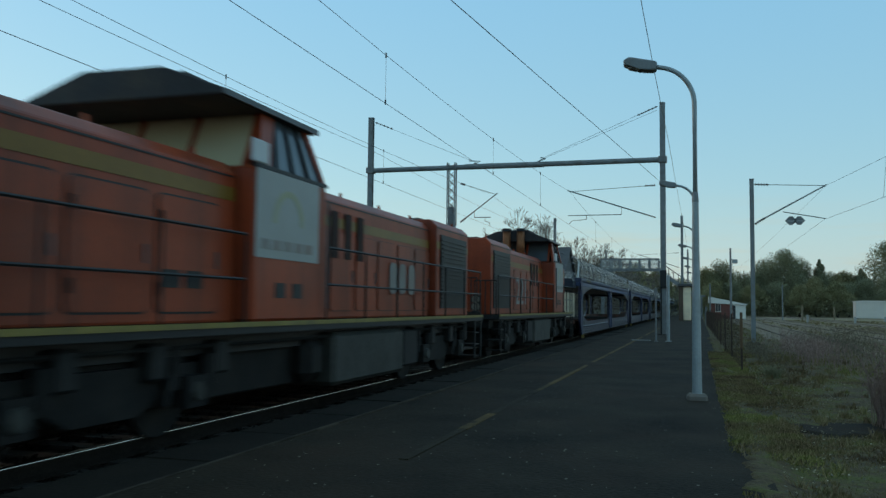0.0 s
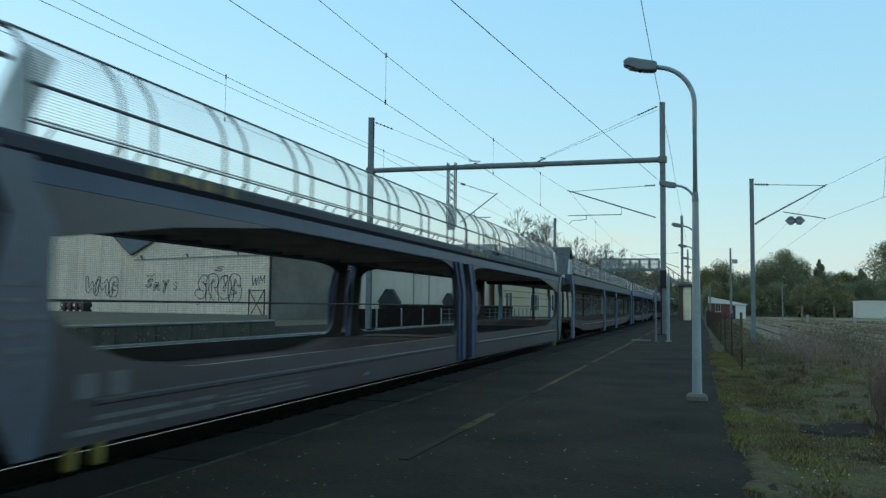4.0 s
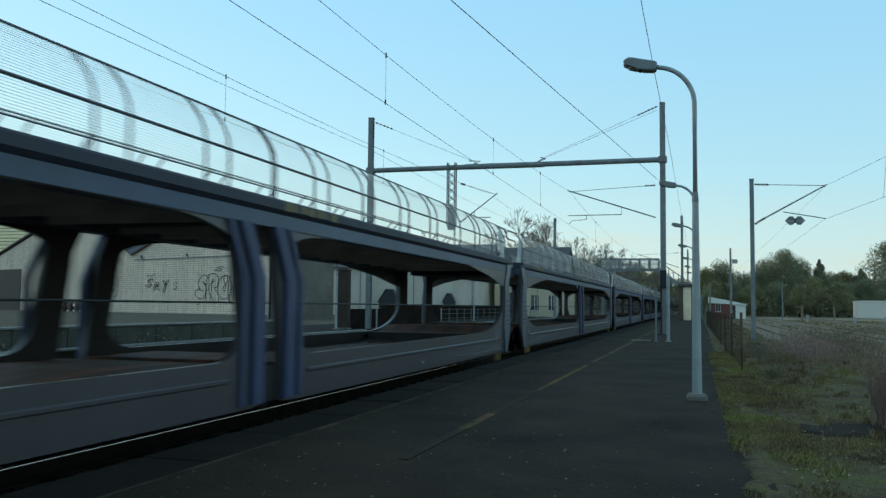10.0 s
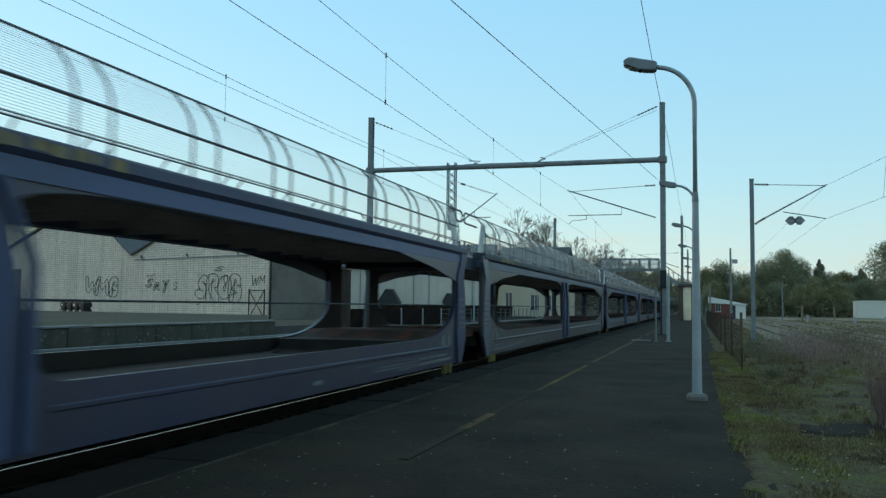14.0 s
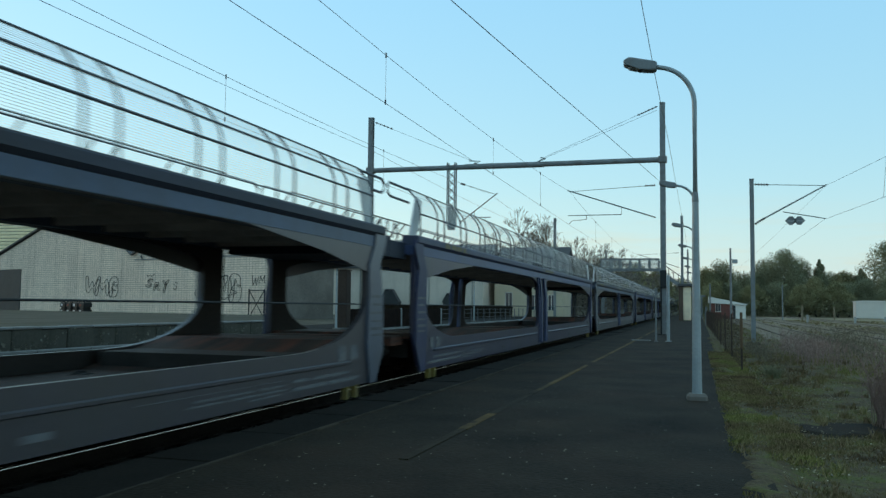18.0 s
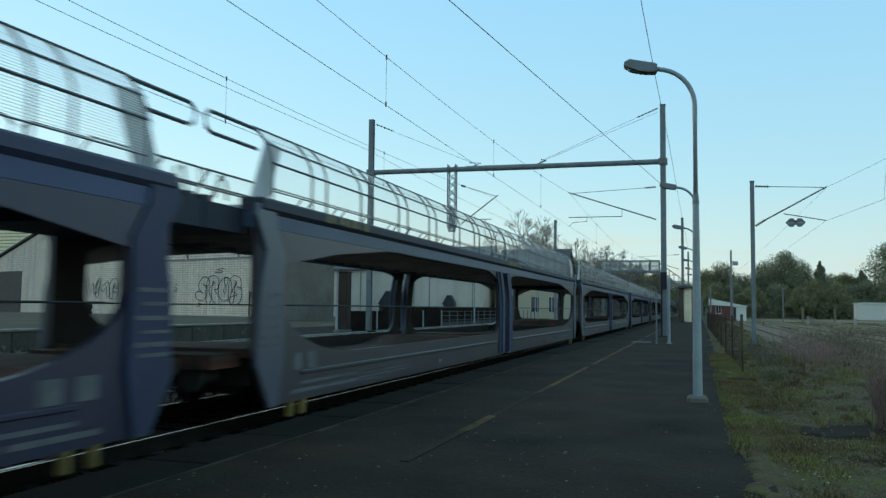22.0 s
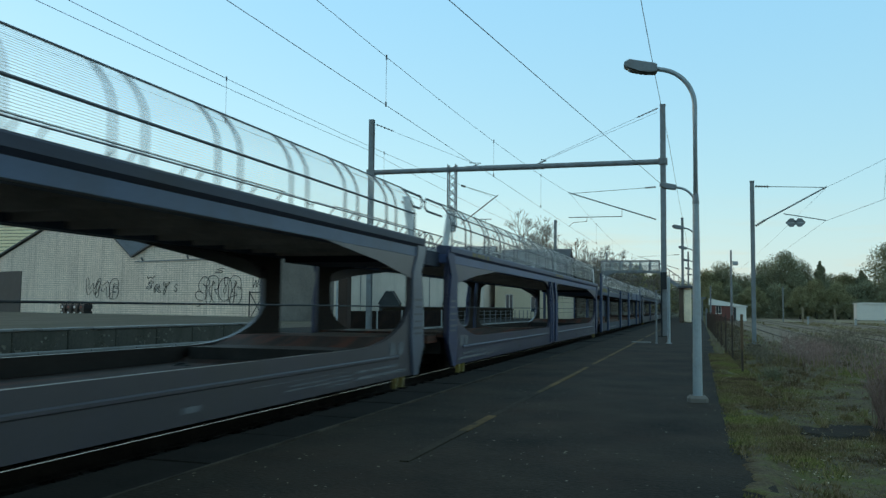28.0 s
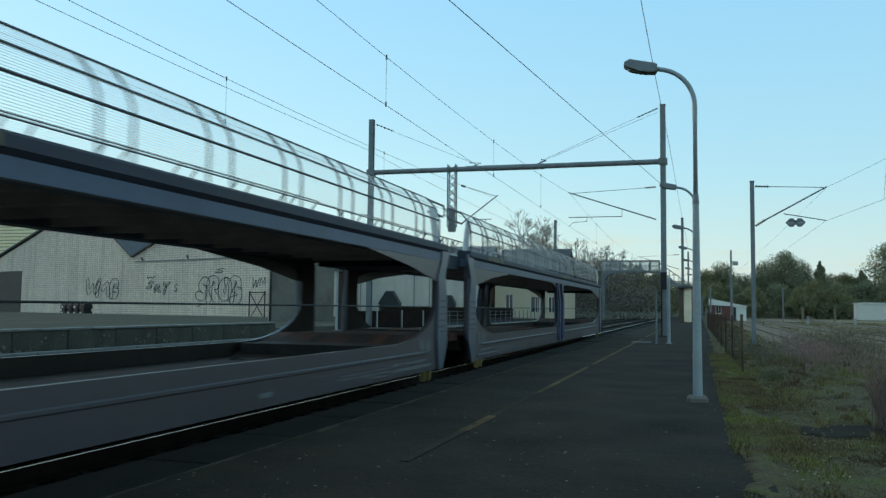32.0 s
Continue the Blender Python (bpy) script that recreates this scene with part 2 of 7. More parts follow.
WORNLINE = mat("almost_worn_off_line", (0.036, 0.027, 0.0175), 0.88, 0, 0.7, 1.2, 25, 0.6, (0.026, 0.0195, 0.013), 0.95, spec=0.1)
LINE = mat("worn_yellow_line", (0.115, 0.072, 0.029), 0.85, 0, 0.5, 2.5, 30, 0.2, (0.026, 0.02, 0.013), 0.95, spec=0.1)


def patchy(name, cols, scale, fine):
    """Ground in patches of three colours, broken up by finer noise."""
    m = bpy.data.materials.new(name)
    m.use_nodes = True
    nt = m.node_tree
    b = nt.nodes["Principled BSDF"]
    tc = nt.nodes.new("ShaderNodeTexCoord")
    ns = []
    for sc, det in ((scale, 5), (fine, 6), (fine * 6, 3)):
        n = nt.nodes.new("ShaderNodeTexNoise")
        n.inputs["Scale"].default_value, n.inputs["Detail"].default_value, n.inputs["Roughness"].default_value = sc, det, 0.65
        nt.links.new(tc.outputs["Object"], n.inputs["Vector"])
        ns.append(n)
    add = nt.nodes.new("ShaderNodeMath")
    add.operation = "MULTIPLY_ADD"
    add.inputs[1].default_value = 0.55
    half = nt.nodes.new("ShaderNodeMath")
    half.operation = "MULTIPLY"
    half.inputs[1].default_value = 0.45
    nt.links.new(ns[1].outputs["Fac"], half.inputs[0])
    nt.links.new(ns[0].outputs["Fac"], add.inputs[0])
    nt.links.new(half.outputs[0], add.inputs[2])
    ramp = nt.nodes.new("ShaderNodeValToRGB")
    ramp.color_ramp.elements.new(0.5)
    for e, p, c in zip(ramp.color_ramp.elements, (0.38, 0.49, 0.60), cols):
        e.position, e.color = p, (*c, 1)
    nt.links.new(add.outputs[0], ramp.inputs["Fac"])
    mx = nt.nodes.new("ShaderNodeMixRGB")
    mx.blend_type = "MULTIPLY"
    mx.inputs["Fac"].default_value = 0.85
    nt.links.new(ramp.outputs["Color"], mx.inputs["Color1"])
    nt.links.new(ns[2].outputs["Fac"], mx.inputs["Color2"])
    nt.links.new(mx.outputs["Color"], b.inputs["Base Color"])
    b.inputs["Roughness"].default_value, b.inputs["Specular IOR Level"].default_value = 0.95, 0.1
    bp = nt.nodes.new("ShaderNodeBump")
    bp.inputs["Strength"].default_value, bp.inputs["Distance"].default_value = 0.9, 0.05
    nt.links.new(ns[1].outputs["Fac"], bp.inputs["Height"])
    nt.links.new(bp.outputs["Normal"], b.inputs["Normal"])
    return m


VERGE = patchy("patchy_verge", ((0.10, 0.067, 0.044), (0.19, 0.137, 0.078), (0.18, 0.175, 0.058)), 0.75, 6.0)
SCRUB = patchy("weedy_yard", ((0.34, 0.245, 0.17), (0.45, 0.335, 0.225), (0.33, 0.285, 0.13)), 0.16, 3.0)
BEDGRIT = patchy("old_track_bed", ((0.28, 0.20, 0.145), (0.40, 0.295, 0.22), (0.32, 0.26, 0.14)), 0.3, 5.0)
BLADE = mat("grass_blades", (0.125, 0.115, 0.05), 0.9, 0, 0.4, 2, 30, 0, (0.115, 0.085, 0.048), 0.6, spec=0.1)
_nt = BLADE.node_tree
_geo, _rmp = _nt.nodes.new("ShaderNodeNewGeometry"), _nt.nodes.new("ShaderNodeValToRGB")
_rmp.color_ramp.elements.new(0.55)
for _e, _p, _c in zip(_rmp.color_ramp.elements, (0.0, 0.55, 1.0), ((0.105, 0.092, 0.035), (0.19, 0.142, 0.073), (0.31, 0.22, 0.138))):
    _e.position, _e.color = _p, (*_c, 1)
_nt.links.new(_geo.outputs["Random Per Island"], _rmp.inputs["Fac"])
_ptc, _pn, _prm, _pmx = _nt.nodes.new("ShaderNodeTexCoord"), _nt.nodes.new("ShaderNodeTexNoise"), _nt.nodes.new("ShaderNodeValToRGB"), _nt.nodes.new("ShaderNodeMixRGB")
_pn.inputs["Scale"].default_value, _pn.inputs["Detail"].default_value, _pn.inputs["Roughness"].default_value = 0.75, 4, 0.65
_nt.links.new(_ptc.outputs["Object"], _pn.inputs["Vector"])
_prm.color_ramp.elements.new(0.5)
for _e, _p, _c in zip(_prm.color_ramp.elements, (0.36, 0.5, 0.64), ((0.50, 0.42, 0.42), (0.95, 0.9, 0.85), (1.0, 1.25, 0.72))):
    _e.position, _e.color = _p, (*_c, 1)
_pmx.blend_type = "MULTIPLY"
_pmx.inputs["Fac"].default_value = 1.0
_nt.links.new(_pn.outputs["Fac"], _prm.inputs["Fac"])
_nt.links.new(_rmp.outputs["Color"], _pmx.inputs["Color1"])
_nt.links.new(_prm.outputs["Color"], _pmx.inputs["Color2"])
_nt.links.new(_pmx.outputs["Color"], _nt.nodes["Principled BSDF"].inputs["Base Color"])
EARTH = mat("bare_earth", (0.105, 0.088, 0.065), 0.95, 0, 0.4, 0.5, 12, 0.7, (0.06, 0.055, 0.034), 0.7, 0, 0.05, spec=0.1)
CONCRETE = mat("grey_concrete", (0.17, 0.17, 0.16), 0.85, 0, 0.2, 2, 30, 0.2, (0.1, 0.1, 0.085), 0.6)
GRIT = mat("dull_grit", (0.17, 0.15, 0.115), 0.9, 0, 0.3, 8, 40, 0, spec=0.1)
MAST = mat("weathered_mast_paint", (0.19, 0.205, 0.21), 0.6, 0.2, 0.2, 3, 30, 0.1, (0.10, 0.07, 0.05), 0.4)
LAMPPAINT = mat("pale_lamp_paint", (0.30, 0.34, 0.35), 0.5, 0.2, 0.15, 3, 30, 0.06, (0.2, 0.19, 0.17), 0.5)
WIRE = mat("dark_wire", (0.11, 0.115, 0.12), 0.5, 0.5, 0.2, 3, 30, 0)
CERAMIC = mat("brown_insulator", (0.06, 0.04, 0.035), 0.3, 0, 0.2, 5, 40, 0)


def coursed(m, w, h, joint, depth, bond=0.5):
    """Lays dark recessed joints between courses of blocks over a material, on upright faces."""
    nt = m.node_tree
    b = nt.nodes["Principled BSDF"]
    tc = nt.nodes.new("ShaderNodeTexCoord")
    sp, cb = nt.nodes.new("ShaderNodeSeparateXYZ"), nt.nodes.new("ShaderNodeCombineXYZ")
    nt.links.new(tc.outputs["Object"], sp.inputs[0])
    nt.links.new(sp.outputs["X"], cb.inputs["X"])
    nt.links.new(sp.outputs["Z"], cb.inputs["Y"])
    br = nt.nodes.new("ShaderNodeTexBrick")
    br.offset = bond
    br.inputs["Scale"].default_value = 1.0
    br.inputs["Brick Width"].default_value, br.inputs["Row Height"].default_value = w, h
    br.inputs["Mortar Size"].default_value, br.inputs["Mortar Smooth"].default_value = joint, 0.3
    br.inputs["Color1"].default_value, br.inputs["Color2"].default_value = (1, 1, 1, 1), (0.86, 0.86, 0.85, 1)
    br.inputs["Mortar"].default_value = (depth, depth, depth, 1)
    nt.links.new(cb.outputs[0], br.inputs["Vector"])
    mx = nt.nodes.new("ShaderNodeMixRGB")
    mx.blend_type = "MULTIPLY"
    mx.inputs["Fac"].default_value = 1.0
    old = b.inputs["Base Color"].links[0].from_socket
    nt.links.new(old, mx.inputs["Color1"])
    nt.links.new(br.outputs["Color"], mx.inputs["Color2"])
    nt.links.new(mx.outputs["Color"], b.inputs["Base Color"])
    return m


def leafy(m, through):
    """Lets part of the light pass through the leaves."""
    nt = m.node_tree
    b = nt.nodes["Principled BSDF"]
    tr, mx = nt.nodes.new("ShaderNodeBsdfTranslucent"), nt.nodes.new("ShaderNodeMixShader")
    nt.links.new(b.inputs["Base Color"].links[0].from_socket, tr.inputs["Color"])
    mx.inputs["Fac"].default_value = through
    nt.links.new(b.outputs["BSDF"], mx.inputs[1])
    nt.links.new(tr.outputs["BSDF"], mx.inputs[2])
    nt.links.new(mx.outputs["Shader"], nt.nodes["Material Output"].inputs["Surface"])
    return m


BLOCKWORK = coursed(streaked(mat("pale_blockwork", (0.84, 0.67, 0.53), 0.85, 0, 0.10, 0.25, 5, 0.05, (0.73, 0.56, 0.44), 0.45), 0.55, (0.42, 0.33, 0.26)), 0.42, 0.21, 0.024, 0.45, 0.0)
STATION = streaked(mat("stained_station_render", (0.60, 0.51, 0.42), 0.85, 0, 0.12, 0.3, 6, 0.1, (0.5, 0.42, 0.33), 0.5), 0.5, (0.36, 0.30, 0.24), 0.8)
MOSSY = streaked(mat("mossy_concrete", (0.055, 0.05, 0.036), 0.9, 0, 0.5, 0.9, 12, 0.4, (0.028, 0.027, 0.016), 0.8), 0.7, (0.085, 0.075, 0.058), 0.9)
RENDER = mat("white_render", (0.74, 0.7, 0.63), 0.85, 0, 0.1, 0.3, 6, 0.1, (0.68, 0.62, 0.53), 0.5)
CREAM = mat("cream_render", (0.52, 0.42, 0.29), 0.85, 0, 0.12, 0.4, 6, 0.1, (0.48, 0.38, 0.26), 0.5)
DULLWALL = mat("dull_brown_wall", (0.17, 0.15, 0.13), 0.9, 0, 0.3, 0.4, 8, 0.15, (0.10, 0.085, 0.07), 0.6, spec=0.1)
DULLDARK = mat("dark_brown_paint", (0.052, 0.034, 0.026), 0.8, 0, 0.3, 1, 15, 0.1, (0.08, 0.06, 0.045), 0.4, spec=0.2)
SLATE = mat("dark_slate", (0.07, 0.068, 0.07), 0.7, 0, 0.35, 0.8, 8, 0.2)
BRICK = mat("red_brick", (0.17, 0.058, 0.045), 0.85, 0, 0.3, 1.5, 15, 0.2, (0.12, 0.06, 0.048), 0.5)
BARK = mat("bark", (0.055, 0.045, 0.037), 0.95, 0, 0.35, 3, 20, 0.4, spec=0.1)
TWIG = mat("grey_brown_twigs", (0.20, 0.165, 0.135), 0.95, 0, 0.3, 1, 10, 0, spec=0.1)
PALEBARK = mat("pale_bark", (0.30, 0.28, 0.25), 0.9, 0, 0.25, 3, 20, 0.1)
DRYGRASS = mat("pale_dry_hedge", (0.15, 0.14, 0.11), 0.95, 0, 0.3, 1, 8, 0, spec=0.1)
LEAF = leafy(mat("dark_green_foliage", (0.235, 0.235, 0.145), 0.9, 0, 0.45, 0.35, 6, 0, (0.20, 0.16, 0.085), 0.5, spec=0.1), 0.4)
LEAF2 = leafy(mat("olive_autumn_foliage", (0.285, 0.262, 0.14), 0.9, 0, 0.45, 0.4, 6, 0, (0.25, 0.18, 0.085), 0.6, spec=0.1), 0.4)
RUSSET = mat("russet_twigs", (0.25, 0.155, 0.125), 0.95, 0, 0.35, 2, 20, 0)
DOORPAINT = mat("dark_door_paint", (0.03, 0.032, 0.032), 0.6, 0, 0.3, 1, 15, 0.05)
PAINTMARK = mat("black_spray_paint", (0.02, 0.02, 0.022), 0.7, 0, 0.2, 3, 20, 0)
HEDGE = mat("dry_hedge", (0.16, 0.13, 0.09), 0.95, 0, 0.45, 1.0, 8, 0.4, (0.13, 0.1, 0.07), 0.5, spec=0.1)

for _m in (GREY, BLUE, PALE, SKYBLUE, FASCIA):
    streaked(_m, 0.45, (0.05, 0.045, 0.04), 1.6)

# ---- mesh helpers ----
def box(bm, x0, x1, y0, y1, z0, z1):
    v = [bm.verts.new((x, y, z)) for x in (x0, x1) for y in (y0, y1) for z in (z0, z1)]
    for f in ((0, 1, 3, 2), (4, 6, 7, 5), (0, 4, 5, 1), (2, 3, 7, 6), (0, 2, 6, 4), (1, 5, 7, 3)):
        bm.faces.new([v[i] for i in f])


def tube(bm, p0, p1, r0, r1=None, seg=6, caps=True):
    r1 = r0 if r1 is None else r1
    p0, p1 = Vector(p0), Vector(p1)
    d = (p1 - p0)
    if d.length < 1e-6:
        return
    q = d.to_track_quat("Z", "Y")
    rings = []
    for p, r in ((p0, r0), (p1, r1)):
        rings.append([bm.verts.new(p + q @ Vector((r * math.cos(2 * math.pi * k / seg), r * math.sin(2 * math.pi * k / seg), 0))) for k in range(seg)])
    for k in range(seg):
        bm.faces.new((rings[0][k], rings[0][(k + 1) % seg], rings[1][(k + 1) % seg], rings[1][k]))
    if caps:
        bm.faces.new(rings[0][::-1])
        bm.faces.new(rings[1])


def path_tube(bm, pts, r, seg=6):
    """One connected tube swept along the points."""
    pts = [Vector(p) for p in pts]
    rings = []
    for k, p in enumerate(pts):
        d = (pts[min(k + 1, len(pts) - 1)] - pts[max(k - 1, 0)])
        q = (d if d.length > 1e-6 else Vector((0, 0, 1))).to_track_quat("Z", "Y")
        rings.append([bm.verts.new(p + q @ Vector((r * math.cos(2 * math.pi * i / seg), r * math.sin(2 * math.pi * i / seg), 0))) for i in range(seg)])
    for a, b in zip(rings, rings[1:]):
        for i in range(seg):
            bm.faces.new((a[i], a[(i + 1) % seg], b[(i + 1) % seg], b[i]))
    bm.faces.new(rings[0][::-1])
    bm.faces.new(rings[-1])


def prism_x(bm, poly, x0, x1):
    """A polygon in (y, z), extruded from x0 to x1."""
    a = [bm.verts.new((x0, y, z)) for y, z in poly]
    b = [bm.verts.new((x1, y, z)) for y, z in poly]
    n = len(poly)
    bm.faces.new(a[::-1])
    bm.faces.new(b)
    for i in range(n):
        bm.faces.new((a[i], a[(i + 1) % n], b[(i + 1) % n], b[i]))


def prism_y(bm, poly, y0, y1):
    """A polygon in (x, z), extruded from y0 to y1."""
    a = [bm.verts.new((x, y0, z)) for x, z in poly]
    b = [bm.verts.new((x, y1, z)) for x, z in poly]
    n = len(poly)
    bm.faces.new(a)
    bm.faces.new(b[::-1])
    for i in range(n):
        bm.faces.new((a[i], b[i], b[(i + 1) % n], a[(i + 1) % n]))


def ring_plate(bm, inner, outer, x0, x1):
    """A plate with an opening: both outlines have the same count of (y, z) points."""
    n = len(inner)
    v = [[bm.verts.new((x, y, z)) for y, z in pts] for pts in (inner, outer) for x in (x0, x1)]
    for i in range(n):
        j = (i + 1) % n
        bm.faces.new((v[0][i], v[0][j], v[2][j], v[2][i]))
        bm.faces.new((v[1][i], v[3][i], v[3][j], v[1][j]))
        bm.faces.new((v[0][i], v[1][i], v[1][j], v[0][j]))
        bm.faces.new((v[2][i], v[2][j], v[3][j], v[3][i]))


def mesh_of(bm, name, material, smooth=False):
    bmesh.ops.recalc_face_normals(bm, faces=bm.faces)
    me = bpy.data.meshes.new(name)
    bm.to_mesh(me)
    bm.free()
    me.materials.append(material)
    if smooth:
        for p in me.polygons:
            p.use_smooth = True
    return me


def part(name, bm, material, parent=None, label="", smooth=False):
    ob = new(name, mesh_of(bm, name, material, smooth))
    ob.parent = parent
    return tagged(ob, label)


def piece(name, me, parent, at=(0, 0, 0), turn=0.0):
    """Another object on a shared mesh."""
    ob = new(name, me)
    ob.parent = parent
    ob.matrix_basis = pose(*at, 0, 0, turn)
    return ob


def soft(bm, width=0.02, segments=1):
    bmesh.ops.bevel(bm, geom=[e for e in bm.edges], offset=width, segments=segments, affect="EDGES", profile=0.6)


def shaped(*boxes, bevel=0.0):
    bm = bmesh.new()
    for b in boxes:
        box(bm, *b)
    if bevel:
        soft(bm, bevel)
    return bm


def wheel_mesh(r, w):
    bm = bmesh.new()
    tube(bm, (-w / 2, 0, 0), (w / 2, 0, 0), r, r, 20)
    tube(bm, (-w / 2 - 0.02, 0, 0), (-w / 2 + 0.01, 0, 0), r + 0.03, r + 0.03, 20)
    tube(bm, (w / 2, 0, 0), (w / 2 + 0.05, 0, 0), r * 0.3, r * 0.25, 12)
    return bm


TRACK1, TRACK2 = -6.17, -10.1

# ---- ground, tracks, platforms ----
def plane_grid(name, x0, x1, y0, y1, z, nx, ny, rough, material, kind="structure", label=""):
    bm = bmesh.new()
    rows = []
    for i in range(nx + 1):
        row = []
        for j in range(ny + 1):
            x, y = x0 + (x1 - x0) * i / nx, y0 + (y1 - y0) * j / ny
            row.append(bm.verts.new((x, y, z + rough * noise.noise((x * 0.35, y * 0.35, 1.7)))))
        rows.append(row)
    for i in range(nx):
        for j in range(ny):
            bm.faces.new((rows[i][j], rows[i + 1][j], rows[i + 1][j + 1], rows[i][j + 1]))
    ob = new(name, mesh_of(bm, name, material, True))
    return tagged(ob, label, name.replace("_", " "), "", kind)


plane_grid("ground", -1500, 1500, -1500, 1500, -0.32, 60, 60, 0.0, EARTH, label="bare earth and rough grass reaching the horizon")
plane_grid("grass_verge", 0.505, 5.0, -60, 215, 0.02, 12, 200, 0.05, VERGE, label="rough green and straw grass beside the platform")
plane_grid("yard_ground", 5.0, 60, -60, 215, 0.02, 70, 150, 0.05, SCRUB, label="brown weedy ground of the disused goods yard")

# trodden path across the verge and two rusty sidings beyond the fence
bm = bmesh.new()
rim = []
for k in range(25):
    rim.append((1.0 + 3.5 * k / 24, 10.0 + 0.25 * noise.noise((k * 0.5, 0.3, 0.0))))
for k in range(24, -1, -1):
    rim.append((1.0 + 3.5 * k / 24, 10.85 + 0.3 * noise.noise((k * 0.5, 5.3, 0.0)) - (0.35 if k < 3 else 0.0)))
low = [bm.verts.new((2.75 + (x - 2.75) * 1.05, 10.42 + (y - 10.42) * 1.5, -0.03)) for x, y in rim]
high = [bm.verts.new((x, y, 0.036)) for x, y in rim]
bm.faces.new(high)
for k in range(len(rim)):
    j = (k + 1) % len(rim)
    bm.faces.new((low[k], low[j], high[j], high[k]))
path = tagged(new("asphalt_strip", mesh_of(bm, "asphalt_strip", ASPHALT)), "dark asphalt strip crossing the grass verge", "path", "", "structure")

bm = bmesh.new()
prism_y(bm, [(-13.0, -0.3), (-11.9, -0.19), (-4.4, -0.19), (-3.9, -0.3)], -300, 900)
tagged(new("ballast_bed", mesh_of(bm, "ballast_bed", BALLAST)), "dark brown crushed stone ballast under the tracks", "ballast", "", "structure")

# loose stones on the near shoulder of the ballast
rng = random.Random(5)
bm = bmesh.new()
for _ in range(5200):
    x, y = rng.uniform(-9.0, -4.75), rng.uniform(3.5, 24)
    s = rng.uniform(0.02, 0.045)
    c = Vector((x, y, -0.19 + s * 0.4))
    q = Euler((rng.random() * 6, rng.random() * 6, rng.random() * 6))
    vs = [bm.verts.new(c + q.to_matrix() @ Vector(p) * s) for p in ((1, 0, 0), (-0.9, 0.2, 0), (0, 1.1, 0), (0.1, -0.8, 0), (0, 0, 0.7), (0, 0, -0.7))]
    for f in ((0, 2, 4), (2, 1, 4), (1, 3, 4), (3, 0, 4), (2, 0, 5), (1, 2, 5), (3, 1, 5), (0, 3, 5)):
        bm.faces.new([vs[i] for i in f])
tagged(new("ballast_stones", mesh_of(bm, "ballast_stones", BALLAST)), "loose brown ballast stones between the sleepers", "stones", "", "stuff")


def rail(x, y0, y1, head=STEEL):
    web = bmesh.new()
    prism_y(web, [(x - 0.07, -0.16), (x + 0.07, -0.16), (x + 0.07, -0.148), (x + 0.012, -0.125), (x + 0.012, -0.050), (x + 0.037, -0.044),
                  (x + 0.0352, -0.0125), (x - 0.0352, -0.0125), (x - 0.037, -0.044), (x - 0.012, -0.050), (x - 0.012, -0.125), (x - 0.07, -0.148)], y0, y1)
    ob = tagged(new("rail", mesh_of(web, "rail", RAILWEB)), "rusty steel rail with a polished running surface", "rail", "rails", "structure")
    top = bmesh.new()
    prism_y(top, [(x - 0.0345, -0.012), (x + 0.0345, -0.012), (x + 0.033, -0.0045), (x + 0.024, 0.0), (x - 0.024, 0.0), (x - 0.033, -0.0045)], y0, y1)
    part("rail_head", top, head, ob, "bright worn running surface")
    return ob


for c in (TRACK1, TRACK2):
    for side in (-0.7525, 0.7525):
        rail(c + side, -300, 900)


def siding(c):
    """Two rusty rails and a low gritty bed that bend towards the platform."""
    def mid(y):
        return c - 0.0012 * max(0.0, 45.0 - y) ** 2 - 0.00012 * max(0.0, y - 60.0) ** 2 * 0.3

    ys = [25 + 4 * k for k in range(46)]
    for side in (-0.7525, 0.7525):
        bm = bmesh.new()
        prev = None
        for y in ys:
            x = mid(y) + side
            row = [bm.verts.new((x + dx, y, z - 0.012 * max(0.0, 38.0 - y))) for dx, z in ((-0.035, 0.0), (-0.035, 0.115), (0.035, 0.115), (0.035, 0.0))]
            if prev:
                for i in range(3):
                    bm.faces.new((prev[i], prev[i + 1], row[i + 1], row[i]))
            prev = row
        tagged(new("siding_rail", mesh_of(bm, "siding_rail", RUST)), "rusty brown rail of a disused siding in grass", "rail", "siding rails", "structure")
    bm = bmesh.new()
    prev = None
    for y in ys:
        w = 1.5 + 0.25 * noise.noise((y * 0.2, c, 0.0))
        row = [bm.verts.new((mid(y) + dx * w, y, z - 0.022 * max(0.0, 36.0 - y) * abs(0.6 + noise.noise((dx * 2.0, y * 0.3, c))) + 0.02 * noise.noise((dx * 3, y, c)))) for dx, z in ((-1.25, -0.06), (-0.9, 0.075), (-0.3, 0.09), (0.3, 0.09), (0.9, 0.075), (1.25, -0.06))]
        if prev:
            for i in range(5):
                bm.faces.new((prev[i], prev[i + 1], row[i + 1], row[i]))
        prev = row
    tagged(new("siding_bed", mesh_of(bm, "siding_bed", BEDGRIT)), "brown gritty bed of a disused siding", "track bed", "", "structure")


for c in (4.6, 8.4, 14.5):
    siding(c)

bm = bmesh.new()
box(bm, -1.3, 1.3, -0.12, 0.12, -0.24, -0.158)
sleeper_mesh = mesh_of(bm, "sleeper", SLEEPER)
for c in (TRACK1, TRACK2):
    for k in range(110):
        ob = new("sleeper", sleeper_mesh)
        ob.location = (c, 1.0 + 0.6 * k, 0)
        tagged(ob, "dark timber sleeper bedded in ballast", "sleeper", "sleepers", "structure")

